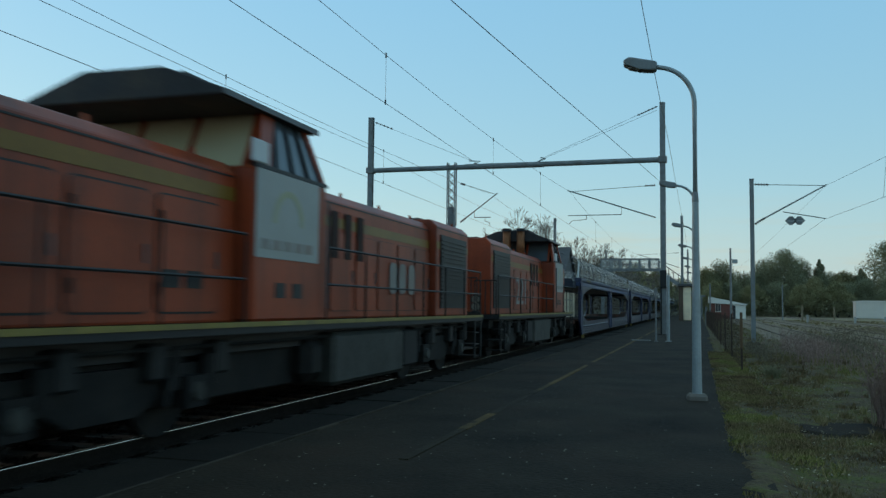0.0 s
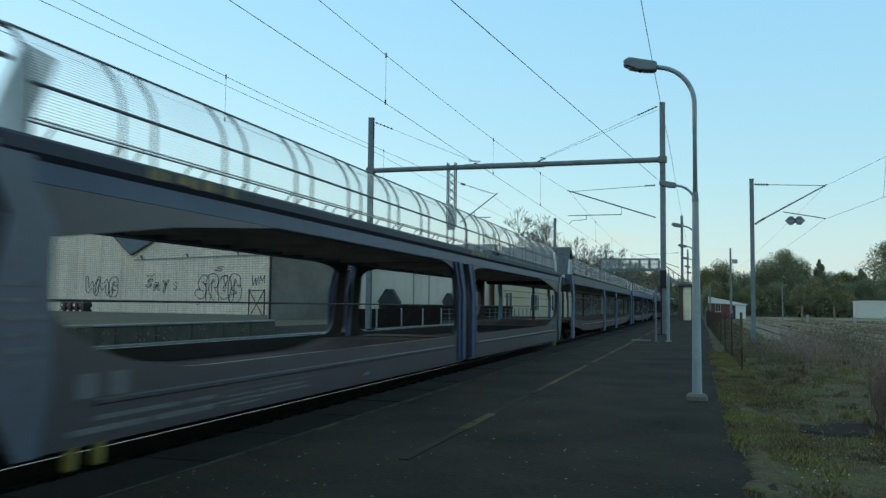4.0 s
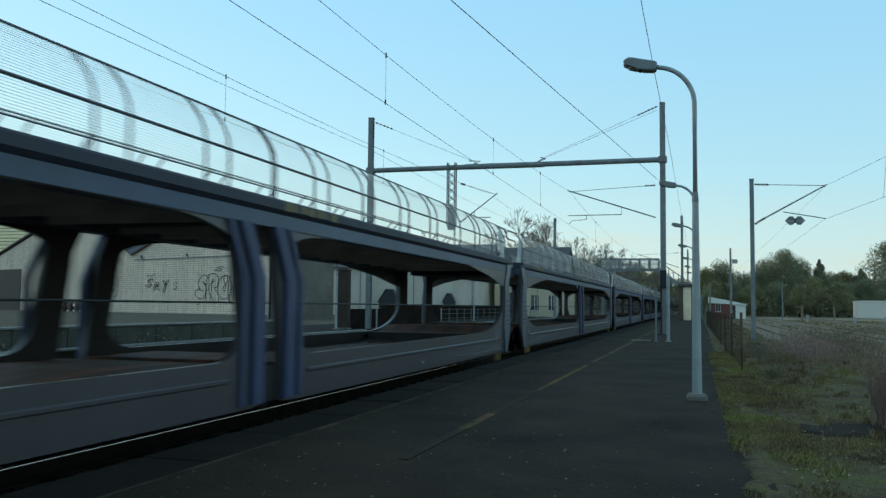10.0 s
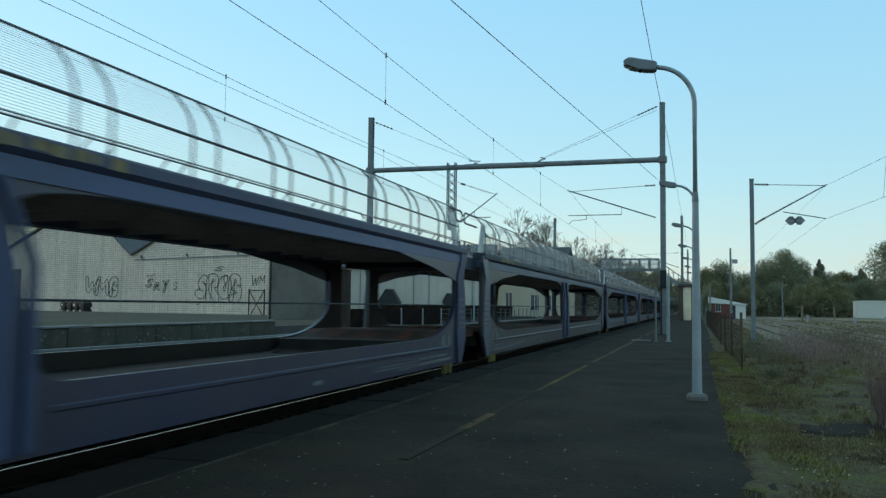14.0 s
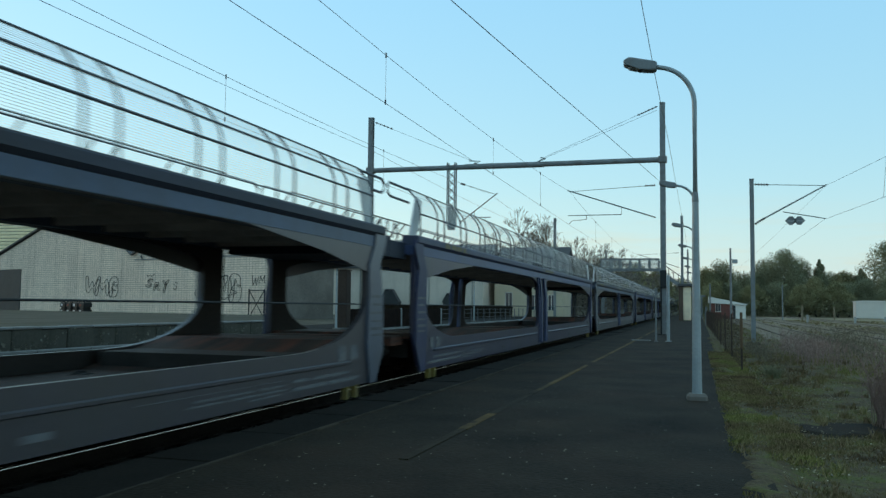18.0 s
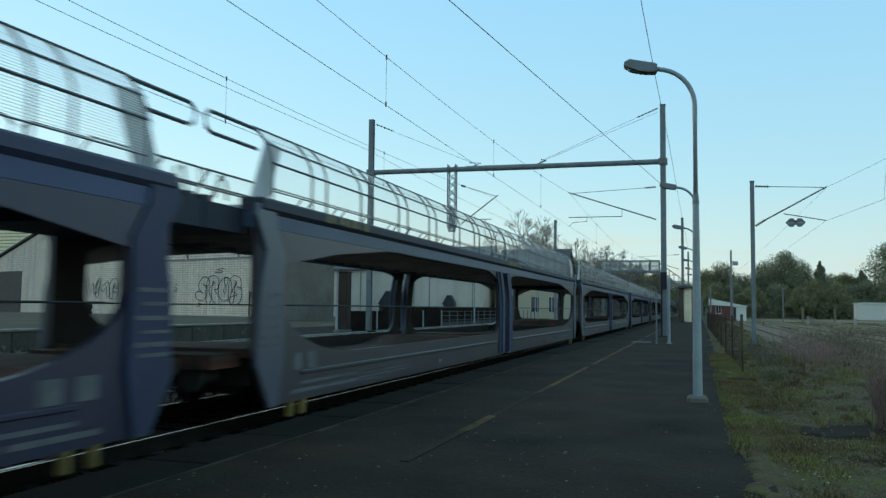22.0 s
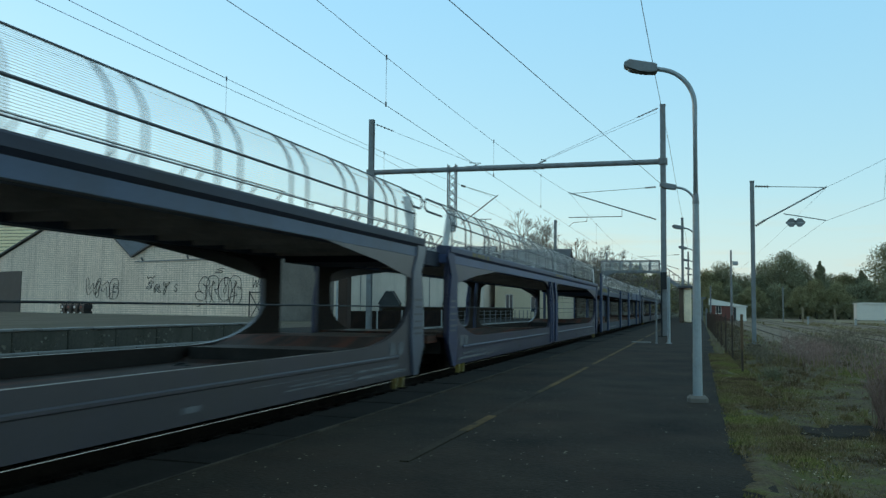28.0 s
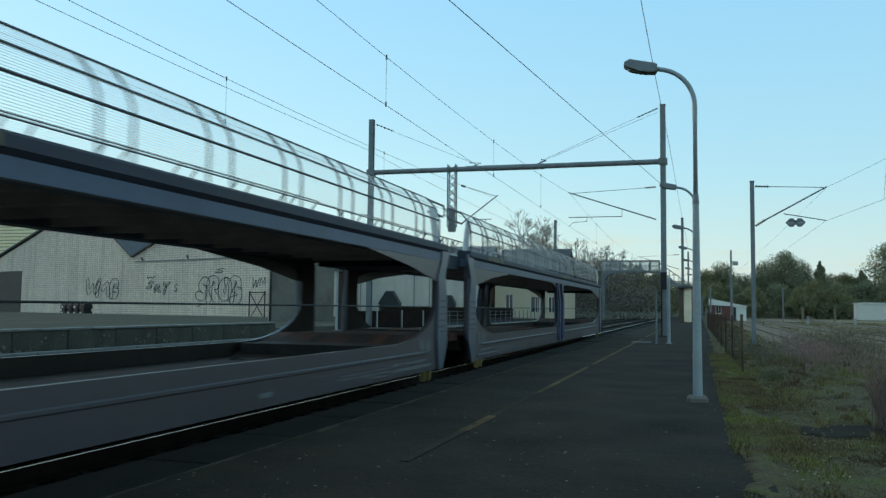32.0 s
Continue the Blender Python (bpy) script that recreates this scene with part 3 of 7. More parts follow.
# near platform: asphalt with a dark stone edge and a worn yellow safety line
P = 0.10
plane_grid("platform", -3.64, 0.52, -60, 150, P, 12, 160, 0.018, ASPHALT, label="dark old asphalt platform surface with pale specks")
bm = bmesh.new()
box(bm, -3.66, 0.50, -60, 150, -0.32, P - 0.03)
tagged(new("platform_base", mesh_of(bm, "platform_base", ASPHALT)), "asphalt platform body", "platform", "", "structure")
edging = tagged(new("platform_edge"), "wide dark brown stone edging along the platform", "kerb", "", "structure")
rng = random.Random(3)
for k in range(95):
    # wide stones make the whole strip along the track darker than the asphalt
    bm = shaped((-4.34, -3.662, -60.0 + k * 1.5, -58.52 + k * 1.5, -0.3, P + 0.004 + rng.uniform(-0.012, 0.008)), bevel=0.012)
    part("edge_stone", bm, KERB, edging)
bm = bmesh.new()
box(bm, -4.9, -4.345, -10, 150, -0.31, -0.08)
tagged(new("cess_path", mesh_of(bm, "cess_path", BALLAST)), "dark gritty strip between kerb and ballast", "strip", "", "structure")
line_thing = tagged(new("safety_line"), "worn dull yellow safety line painted on asphalt", "line", "", "structure")
for y0, y1, w, m_ in ((6.6, 8.4, 0.04, WORNLINE), (8.41, 9.7, 0.05, LINE), (9.71, 12.6, 0.045, WORNLINE), (12.61, 33, 0.042, LINE), (33.7, 62, 0.045, LINE)):
    bm = bmesh.new()
    box(bm, -2.30 - w, -2.30 + w, y0, y1, P - 0.02, P + 0.007)
    part("line_stripe", bm, m_, line_thing)
old_line = tagged(new("old_edge_line"), "worn pale edge line on the asphalt", "line", "", "structure")
bm = bmesh.new()
box(bm, -3.66, -3.625, 4.0, 26, P - 0.02, P + 0.016)
part("line_stripe", bm, EDGELINE, old_line)
bm = bmesh.new()
rng = random.Random(11)
for k in range(420):
    x, y = rng.uniform(-3.6, 0.3), 3.2 + 11 * rng.random() ** 1.5
    s = rng.uniform(0.003, 0.008) if k % 4 else rng.uniform(0.008, 0.016)
    a = rng.random() * 3
    z = P + 0.018
    vs = [bm.verts.new((x + s * math.cos(a + t), y + s * 1.4 * math.sin(a + t), z)) for t in (0, 1.3, 2.6, 3.9, 5.2)]
    bm.faces.new(vs)
    top = bm.verts.new((x, y, z + s * 0.35))
    for i in range(5):
        bm.faces.new((vs[i], vs[(i + 1) % 5], top))
tagged(new("pale_grit", mesh_of(bm, "pale_grit", GRIT)), "pale stone chips and dead leaves on asphalt", "grit", "", "stuff")
bm = bmesh.new()
box(bm, -2.45, -1.75, 33.0, 33.6, P - 0.01, P + 0.024)
tagged(new("platform_patch", mesh_of(bm, "platform_patch", CONCRETE)), "pale concrete cover let into the asphalt", "slab", "", "structure")
# far platform behind the second track, and the low wall behind it
bm = bmesh.new()
box(bm, -23.0, -16.3, -40, 150, -0.3, 0.03)
box(bm, -23.0, -16.565, 31.6, 150, 0.03, 0.08)
tagged(new("far_platform", mesh_of(bm, "far_platform", KERB)), "low brown far platform", "platform", "", "structure")
edge2 = tagged(new("far_platform_edge"), "pale concrete edge of the far platform", "kerb", "", "structure")
edge_mesh = mesh_of(shaped((-0.16, 0.16, 0.0, 1.97, 0.03, 0.095), bevel=0.012), "edge_slab", CONCRETE)
for k in range(50):
    piece("edge_slab", edge_mesh, edge2, (-16.4, 6 + k * 2.0, 0))
bm = bmesh.new()
prism_y(bm, [(-16.3, -0.3), (-15.9, -0.2), (-12.9, -0.2), (-12.9, -0.3)], -40, 150)
tagged(new("track_gap", mesh_of(bm, "track_gap", EARTH)), "brown weedy ground where a third track was", "ground", "", "structure")
wall2 = tagged(new("dock_wall"), "mossy stained concrete face of the loading dock", "wall", "", "structure")
rng = random.Random(8)
low_mesh = mesh_of(shaped((-0.15, 0.15, 0.012, 1.988, -0.1, 0.62), bevel=0.02), "wall_panel", MOSSY)
coping_mesh = mesh_of(shaped((-0.2, 0.2, 0.01, 0.99, 0.0, 0.06), bevel=0.012), "coping", CONCRETE)
for k in range(13):
    piece("wall_panel", low_mesh, wall2, (-16.78 + rng.uniform(-0.01, 0.01), 5.5 + k * 2.0, rng.uniform(-0.02, 0.0)))
    for j in range(2):
        piece("coping", coping_mesh, wall2, (-16.8 + rng.uniform(-0.015, 0.015), 5.5 + k * 2.0 + j, 0.622 + rng.uniform(0, 0.012)), rng.uniform(-0.4, 0.4))
# weeds on the dock's face
rng = random.Random(91)
bm = bmesh.new()
for _ in range(900):
    c = Vector((-16.6 + rng.uniform(-0.03, 0.06), 5.6 + 25.6 * rng.random(), 0.1 + 0.55 * rng.random() ** 2))
    if noise.noise((c.y * 0.7, c.z * 2, 4.0)) < 0.05:
        continue
    u = Vector((rng.gauss(0, 0.4), rng.gauss(0, 1), rng.gauss(0, 1))).normalized() * rng.uniform(0.02, 0.05)
    v = u.orthogonal() * 0.6
    bm.faces.new([bm.verts.new(p) for p in (c - u, c + v, c + u, c - v)])
tagged(new("dock_weeds", mesh_of(bm, "dock_weeds", DRYGRASS)), "small pale weeds on the dock's face", "weeds", "", "stuff")
bm = bmesh.new()
dock = [(-16.95, 5.5), (-16.95, 31.5), (-27.0, 50.0), (-70.0, 62.0), (-90.0, 40.0), (-90.0, 5.5)]
up, dn = [bm.verts.new((x, y, 0.61)) for x, y in dock], [bm.verts.new((x, y, 0.0)) for x, y in dock]
bm.faces.new(up)
for j in range(6):
    bm.faces.new((dn[j], dn[(j + 1) % 6], up[(j + 1) % 6], up[j]))
tagged(new("loading_dock", mesh_of(bm, "loading_dock", mat("weedy_dock_asphalt", (0.075, 0.064, 0.045), 0.9, 0, 0.4, 0.5, 9, 0.4, (0.05, 0.05, 0.026), 0.7, spec=0.1))), "dark weedy loading dock before the shed", "dock", "", "structure")
plane_grid("far_ground", -140, -23.3, -40, 240, 0.03, 20, 20, 0.05, EARTH, label="bare brown ground before the sheds")


# ---- grass tufts on the verge ----
def grass_tufts(name, n, xs, ys, h, seed, label, z=0.0):
    rng = random.Random(seed)
    bm = bmesh.new()
    for _ in range(n):
        x = rng.uniform(*xs)
        y = ys[0] + (ys[1] - ys[0]) * rng.random() ** 1.7
        if noise.noise((x * 1.1, y * 0.5, 3.1)) < -0.45 + 0.5 * rng.random():
            continue
        for _b in range(4):
            a, l = rng.random() * 6.28, h * rng.uniform(0.4, 1.2)
            bx, by = x + rng.uniform(-0.05, 0.05), y + rng.uniform(-0.05, 0.05)
            w = 0.0036 + 0.0002 * y
            dx, dy = math.cos(a) * l * 0.5, math.sin(a) * l * 0.5
            bm.faces.new((bm.verts.new((bx - w, by, z)), bm.verts.new((bx + w, by, z)), bm.verts.new((bx + dx, by + dy, z + l))))
    return tagged(new(name, mesh_of(bm, name, BLADE)), label, "grass", "", "stuff")


grass_tufts("grass_tufts", 60000, (0.55, 5.2), (3.0, 30), 0.038, 21, "short rough grass blades on the verge")
rng = random.Random(91)
bm = bmesh.new()
for _ in range(260):
    cx, cy_ = 0.55 + 4.2 * rng.random() ** 1.2, 3.2 + 20 * rng.random() ** 1.5
    tall = rng.uniform(0.05, 0.12)
    for _b in range(26):
        a, l = rng.random() * 6.28, tall * rng.uniform(0.5, 1.2)
        bx, by = cx + rng.gauss(0, 0.035), cy_ + rng.gauss(0, 0.05)
        w = 0.004 + 0.0002 * cy_
        bm.faces.new((bm.verts.new((bx - w, by, 0.02)), bm.verts.new((bx + w, by, 0.02)), bm.verts.new((bx + math.cos(a) * l * 0.6, by + math.sin(a) * l * 0.6, 0.02 + l))))
tagged(new("grass_clumps", mesh_of(bm, "grass_clumps", BLADE)), "taller clumps of rough grass on the verge", "grass", "", "stuff")
# fallen leaves lying in the grass
rng = random.Random(77)
bm = bmesh.new()
for _ in range(900):
    x, y = 0.5 + 3.2 * rng.random() ** 1.4, 4.2 + 13 * rng.random() ** 1.5
    s, a, h = rng.uniform(0.008, 0.022), rng.random() * 6.28, rng.uniform(0.045, 0.075)
    c, d = math.cos(a) * s, math.sin(a) * s
    vs = [bm.verts.new(p) for p in ((x - c, y - d, h), (x + d * 0.5, y - c * 0.5, h + s * 0.4), (x + c, y + d, h + s * 0.2), (x - d * 0.5, y + c * 0.5, h + s * 0.5))]
    bm.faces.new(vs[:3])
    bm.faces.new((vs[0], vs[2], vs[3]))
FALLEN = mat("fallen_leaf", (0.42, 0.34, 0.23), 0.8, 0, 0.4, 8, 40, 0, (0.2, 0.12, 0.06), 0.6, spec=0.2)
tagged(new("fallen_leaves", mesh_of(bm, "fallen_leaves", FALLEN)), "pale dry fallen leaves in the short grass", "leaves", "", "stuff")
# ragged turf fringe creeping over the platform's edge
bm = bmesh.new()
prev = None
for k in range(1201):
    y = 2.6 + 37 * k / 1200
    x = 0.44 - 0.13 * noise.noise((y * 0.9, 0.4, 0.0)) - 0.10 * noise.noise((y * 3.1, 2.4, 0.0)) - 0.07 * noise.noise((y * 9.0, 7.4, 0.0)) - 0.05 * noise.noise((y * 23.0, 3.4, 0.0))
    row = [bm.verts.new((x, y, P - 0.012)), bm.verts.new((x + 0.03, y, P + 0.014 + 0.01 * noise.noise((y * 4, 1, 1)))),
           bm.verts.new((x + 0.14, y, P + 0.012 + 0.02 * noise.noise((y * 3, 3, 1)))), bm.verts.new((0.78, y, 0.02))]
    if prev:
        for i in range(3):
            bm.faces.new((prev[i], prev[i + 1], row[i + 1], row[i]))
    prev = row
tagged(new("turf_fringe", mesh_of(bm, "turf_fringe", VERGE, True)), "ragged turf and soil along the asphalt edge", "turf", "", "structure")
grass_tufts("edge_tufts", 16000, (0.30, 0.95), (2.8, 26), 0.035, 23, "short blades on the ragged turf edge", P)
grass_tufts("far_grass_tufts", 22000, (0.9, 26.0), (18, 110), 0.11, 22, "taller dry grass and weeds in the yard")
rng = random.Random(31)
bm = bmesh.new()
for _ in range(420):
    x, y = 0.50 + 0.5 * rng.random() ** 2, 4 + 22 * rng.random() ** 1.5
    s = rng.uniform(0.008, 0.022)
    c = Vector((x + 0.6 * rng.random() ** 3, y, 0.08))
    q = Euler((rng.random() * 6, rng.random() * 6, 0)).to_matrix()
    vs = [bm.verts.new(c + q @ Vector(p) * s) for p in ((1, 0, 0), (-0.6, 0.8, 0), (-0.5, -0.8, 0), (0, 0, 0.8))]
    for f in ((0, 1, 3), (1, 2, 3), (2, 0, 3), (0, 2, 1)):
        bm.faces.new([vs[i] for i in f])
tagged(new("verge_stones", mesh_of(bm, "verge_stones", GRIT)), "pale pebbles along the asphalt edge", "stones", "", "stuff")


# ---- catenary: portal, masts, wires ----
def mast_mesh(h, w=0.28):
    """H-section mast."""
    bm = bmesh.new()
    a = w / 2
    box(bm, -a, a, -a, -a + 0.02, -0.3, h)
    box(bm, -a, a, a - 0.02, a, -0.3, h)
    box(bm, -0.012, 0.012, -a + 0.02, a - 0.02, -0.3, h)
    box(bm, -a - 0.01, a + 0.01, -a - 0.01, a + 0.01, h, h + 0.03)
    return bm


def insulator(bm, a, b, n=5, r=0.055):
    a, b = Vector(a), Vector(b)
    tube(bm, a, b, r * 0.4, r * 0.4, 6)
    for k in range(n):
        c = a.lerp(b, (k + 0.5) / n)
        d = (b - a).normalized() * 0.018
        tube(bm, c - d, c + d, r, r * 0.8, 8)


def cantilever(parent, base, contact, messenger, low, high):
    """Hinged bracket: stay, strut, steady arm, each with its insulator."""
    base_lo, base_hi = Vector((base[0], base[1], low)), Vector((base[0], base[1], high))
    m, c = Vector(messenger), Vector(contact)
    bm = bmesh.new()
    s = base_lo.lerp(m, 0.18)
    tube(bm, s, base_lo.lerp(m, 1.04), 0.032, 0.028, 8)
    st = base_hi.lerp(m, 0.16)
    tube(bm, st, m, 0.014, 0.014, 6)
    side = 1 if m.x > base[0] else -1
    arm = base_lo.lerp(m, 0.42)
    arm.z = c.z + 0.42
    tip = Vector((c.x + side * 0.05, c.y, c.z + 0.42))
    tube(bm, arm, tip, 0.022, 0.022, 6)
    tube(bm, base_lo.lerp(m, 0.42), arm, 0.012, 0.012, 5)
    tube(bm, tip.lerp(arm, 0.35), tip.lerp(arm, 0.35) + Vector((0, 0, -0.2)), 0.016, 0.016, 5)
    path_tube(bm, [tip.lerp(arm, 0.35) + Vector((0, 0, -0.2)), tip.lerp(arm, 0.08) + Vector((0, 0, -0.26)), c], 0.014, 5)
    part("bracket_arm", bm, MAST, parent)
    for a, b in ((base_lo.lerp(m, 0.04), s), (base_hi.lerp(m, 0.04), st)):
        bm = bmesh.new()
        insulator(bm, a, b)
        part("insulator", bm, CERAMIC, parent, "ribbed brown insulator")


def portal(y, full=True):
    p = tagged(new("catenary_portal"), "grey steel catenary portal spanning the tracks", "catenary portal", "portals over the tracks")
    p.location = (0, 0, 0)
    for x, h in ((-1.53, 11.05), (-16.32, 11.12)):
        bm = mast_mesh(h, 0.25)
        bmesh.ops.translate(bm, verts=bm.verts, vec=(x, y, 0))
        part("mast", bm, MAST, p)
        bm = shaped((x - 0.3, x + 0.3, y - 0.3, y + 0.3, -0.1, 0.13), bevel=0.03)
        part("footing", bm, KERB, p, "dirty footing block")
        bm = shaped((x - 0.2, x + 0.2, y - 0.2, y + 0.2, 8.2, 8.5), bevel=0.02)
        part("collar", bm, MAST, p)
    bm = bmesh.new()
    tube(bm, (-16.3, y, 8.35), (-1.55, y, 8.35), 0.13, 0.13, 12)
    part("beam", bm, MAST, p)
    bm = bmesh.new()
    tube(bm, (-11.2, y, 8.36), (-7.2, y, 8.34), 0.145, 0.145, 12)
    part("beam_sleeve", bm, MAST, p)
    # lattice drop post between the tracks
    bm = bmesh.new()
    x0 = -11.9
    for dx in (-0.2, 0.2):
        for yy in (y - 0.14, y + 0.14):
            box(bm, x0 + dx - 0.025, x0 + dx + 0.025, yy - 0.025, yy + 0.025, 5.4, 8.6)
    for k in range(8):
        z0 = 5.45 + k * 0.385
        for yy in (y - 0.14, y + 0.14):
            tube(bm, (x0 - 0.2, yy, z0), (x0 + 0.2, yy, z0 + 0.385), 0.016, 0.016, 4)
            tube(bm, (x0 + 0.2, yy, z0), (x0 - 0.2, yy, z0 + 0.385), 0.016, 0.016, 4)
    box(bm, x0 - 0.13, x0 + 0.13, y - 0.1, y + 0.1, 5.35, 6.35)
    tube(bm, (x0, y, 5.18), (x0, y, 5.42), 0.2, 0.24, 10)
    part("drop_post", bm, MAST, p, "lattice drop post")
    cantilever(p, (-1.7, y), (-5.95, y, 5.36), (-5.85, y, 6.95), 5.55, 7.15)
    cantilever(p, (-11.5, y), (-9.9, y, 5.36), (-9.6, y, 6.92), 5.5, 7.55)
    # anchor stays from the mast heads to the beam
    for a, b in (((-16.0, y, 10.85), (-10.6, y, 8.55)), ((-1.8, y, 10.9), (-7.4, y, 8.6)), ((-1.8, y, 10.72), (-7.4, y, 8.55))):
        bm = bmesh.new()
        tube(bm, a, b, 0.008, 0.008, 5)
        part("stay_wire", bm, WIRE, p)
    for pts in ([(-7.6, y, 8.45), (-7.1, y, 8.62), (-7.35, y, 8.68)], [(-10.9, y, 8.45), (-10.4, y, 8.62), (-11.0, y, 8.66)]):
        bm = bmesh.new()
        path_tube(bm, pts, 0.03, 5)
        part("stay_clamp", bm, WIRE, p)
    for a, b, n in (((-16.1, y, 10.9), (-15.1, y, 10.48), 5), ((-1.75, y, 10.92), (-2.7, y, 10.53), 6)):
        bm = bmesh.new()
        insulator(bm, a, b, n, 0.055)
        part("stay_insulator", bm, CERAMIC, p, "ribbed brown insulator")
    if full:
        bm = bmesh.new()
        box(bm, -1.67, -1.39, 40.74, 40.86, 2.3, 3.1)
        box(bm, -1.66, -1.60, 40.76, 40.83, 0.1, 2.3)
        part("switch_box", bm, BLACK, p, "dark switch box strapped to the mast")
    return p


portal(41.0)


def single_mast(x, y, side, xm):
    p = tagged(new("catenary_mast"), "grey steel catenary mast with a bracket arm", "catenary mast", "masts along the line")
    bm = mast_mesh(11.0, 0.26)
    bmesh.ops.translate(bm, verts=bm.verts, vec=(x, y, 0))
    part("mast", bm, MAST, p)
    part("footing", shaped((x - 0.4, x + 0.4, y - 0.4, y + 0.4, -0.2, 0.25), bevel=0.03), CONCRETE, p, "concrete footing block")
    cantilever(p, (x + side * 0.17, y), (xm, y, 5.36), (xm, y, 6.95), 5.55, 7.15)
    return p


for yy in (92.0, 146.0):
    single_mast(-1.53, yy, -1, -5.92)
    single_mast(-14.9, yy, 1, -9.9)


def wire(name, pts, r, label, sag=0.0, n=14):
    bm = bmesh.new()
    ps = [Vector(pts[0])]
    for a, b in zip(pts, pts[1:]):
        a, b = Vector(a), Vector(b)
        for k in range(1, n + 1):
            t = k / n
            q = a.lerp(b, t)
            q.z -= sag * 4 * t * (1 - t)
            ps.append(q)
    path_tube(bm, ps, r, 4)
    return tagged(new(name, mesh_of(bm, name, WIRE)), label, "wire", "overhead wires")


SPANS = (-61.0, -10.0, 41.0, 92.0, 146.0, 200.0)


def line_over(xc, xm, hangers):
    wire("contact_wire", [(xc + (0.06 if k % 2 else -0.06), y, 5.36) for k, y in enumerate(SPANS)], 0.0065, "dark copper contact wire over the track")
    wire("messenger_wire", [(xm, y, 6.95) for y in SPANS], 0.0065, "dark sagging messenger wire over the track", 0.62)
    for y in hangers:
        bm = bmesh.new()
        t = ((y + 10) % 51) / 51 if y < 92 else 0.5
        zt = 6.95 - 0.62 * 4 * t * (1 - t)
        tube(bm, (xc, y, 5.36), (xm, y, zt), 0.004, 0.004, 4)
        tube(bm, (xc, y, 5.33), (xc, y, 5.43), 0.018, 0.018, 6)
        tube(bm, (xm, y, zt - 0.05), (xm, y, zt + 0.05), 0.018, 0.018, 6)
        tagged(new("dropper", mesh_of(bm, "dropper", WIRE)), "thin dropper wire hanging from messenger to contact wire", "dropper", "droppers")


line_over(-5.92, -5.92, (15.6, 24.9, 33.0, 52.0, 62.0, 72.0, 82.0))
line_over(-9.9, -9.9, (16.2, 26.0, 34.5, 54.0, 64.0, 76.0))
wire("anchor_wire", [(-6.62, 0.5, 7.62), (-4.71, 16.03, 7.5), (-1.6, 41.0, 7.25)], 0.013, "dark anchor wire slanting to the portal mast", 0.0)
wire("feeder_wire", [(-1.32, -10, 9.5), (-1.32, 20.5, 9.2), (-1.25, 41.0, 9.2), (-1.2, 92, 9.2), (-1.2, 146, 9.2)], 0.010, "thin feeder wire beside the portal masts", 0.12)
wire("far_feeder_wire", [(-16.6, -10, 9.6), (-16.6, 41, 9.6), (-16.6, 92, 9.6), (-16.6, 146, 9.6)], 0.010, "thin feeder wire on the far masts", 0.3)

# ---- platform lamps ----
def platform_lamp(h=4.1, reach=0.95):
    p = tagged(new("street_lamp"), "grey tapered steel platform lamp with a curved arm", "street lamp", "platform lamps")
    bm = shaped((-0.135, 0.135, -0.135, 0.135, -0.12, 0.09), bevel=0.035)
    part("base", bm, DULLWALL, p, "chipped concrete base block")
    bm = bmesh.new()
    tube(bm, (0, 0, 0.08), (0, 0, 2.75), 0.066, 0.043, 14)
    part("lower_pole", bm, LAMPPAINT, p)
    bm = bmesh.new()
    tube(bm, (0, 0, 2.72), (0, 0, 2.86), 0.048, 0.037, 14)
    part("collar", bm, MAST, p)
    bm = bmesh.new()
    pts = [(0, 0, 2.8), (0, 0, h)]
    r = 0.52
    for k in range(1, 17):
        a = k / 16 * radians(84)
        pts.append((-r + r * math.cos(a), 0, h + r * 1.05 * math.sin(a)))
    pts.append((-reach + 0.42, 0, h + r * 1.07))
    path_tube(bm, pts, 0.034, 12)
    part("arm", bm, LAMPPAINT, p, "curved upper arm", True)
    z = h + r * 1.07
    bm = bmesh.new()
    prof = [(-reach - 0.02, 0.045), (-reach - 0.015, 0.10), (-reach + 0.06, 0.14), (-reach + 0.42, 0.065), (-reach + 0.445, 0.04), (-reach + 0.445, -0.05), (-reach + 0.40, -0.07), (-reach + 0.26, -0.06), (-reach + 0.22, -0.03), (-reach + 0.02, 0.02)]
    prof = [(x, zz + z) for x, zz in prof]
    prism_y(bm, prof, -0.1, 0.1)
    soft(bm, 0.02, 2)
    part("lamp_head", bm, MAST, p, "grey lamp housing")
    bm = bmesh.new()
    prof = [(-reach + 0.03, z + 0.012), (-reach + 0.20, z - 0.03), (-reach + 0.18, z - 0.05), (-reach + 0.06, z - 0.018)]
    prism_y(bm, prof, -0.07, 0.07)
    soft(bm, 0.01)
    part("diffuser", bm, LENS, p, "pale glass bowl")
    return p


lamp = platform_lamp()
lamp.matrix_basis = pose(-0.02, 12.2, P, 0, 0, 4)
for k in range(2, 8):
    copy_thing(lamp, pose(-0.02 - 0.01 * k, 12.15 * k, P, 0, 0, 4))
for x, y in ((-17.2, 38.9), (-17.2, 66.0), (-17.2, 94.0)):
    copy_thing(lamp, pose(x, y, P, 0, 0, 170))

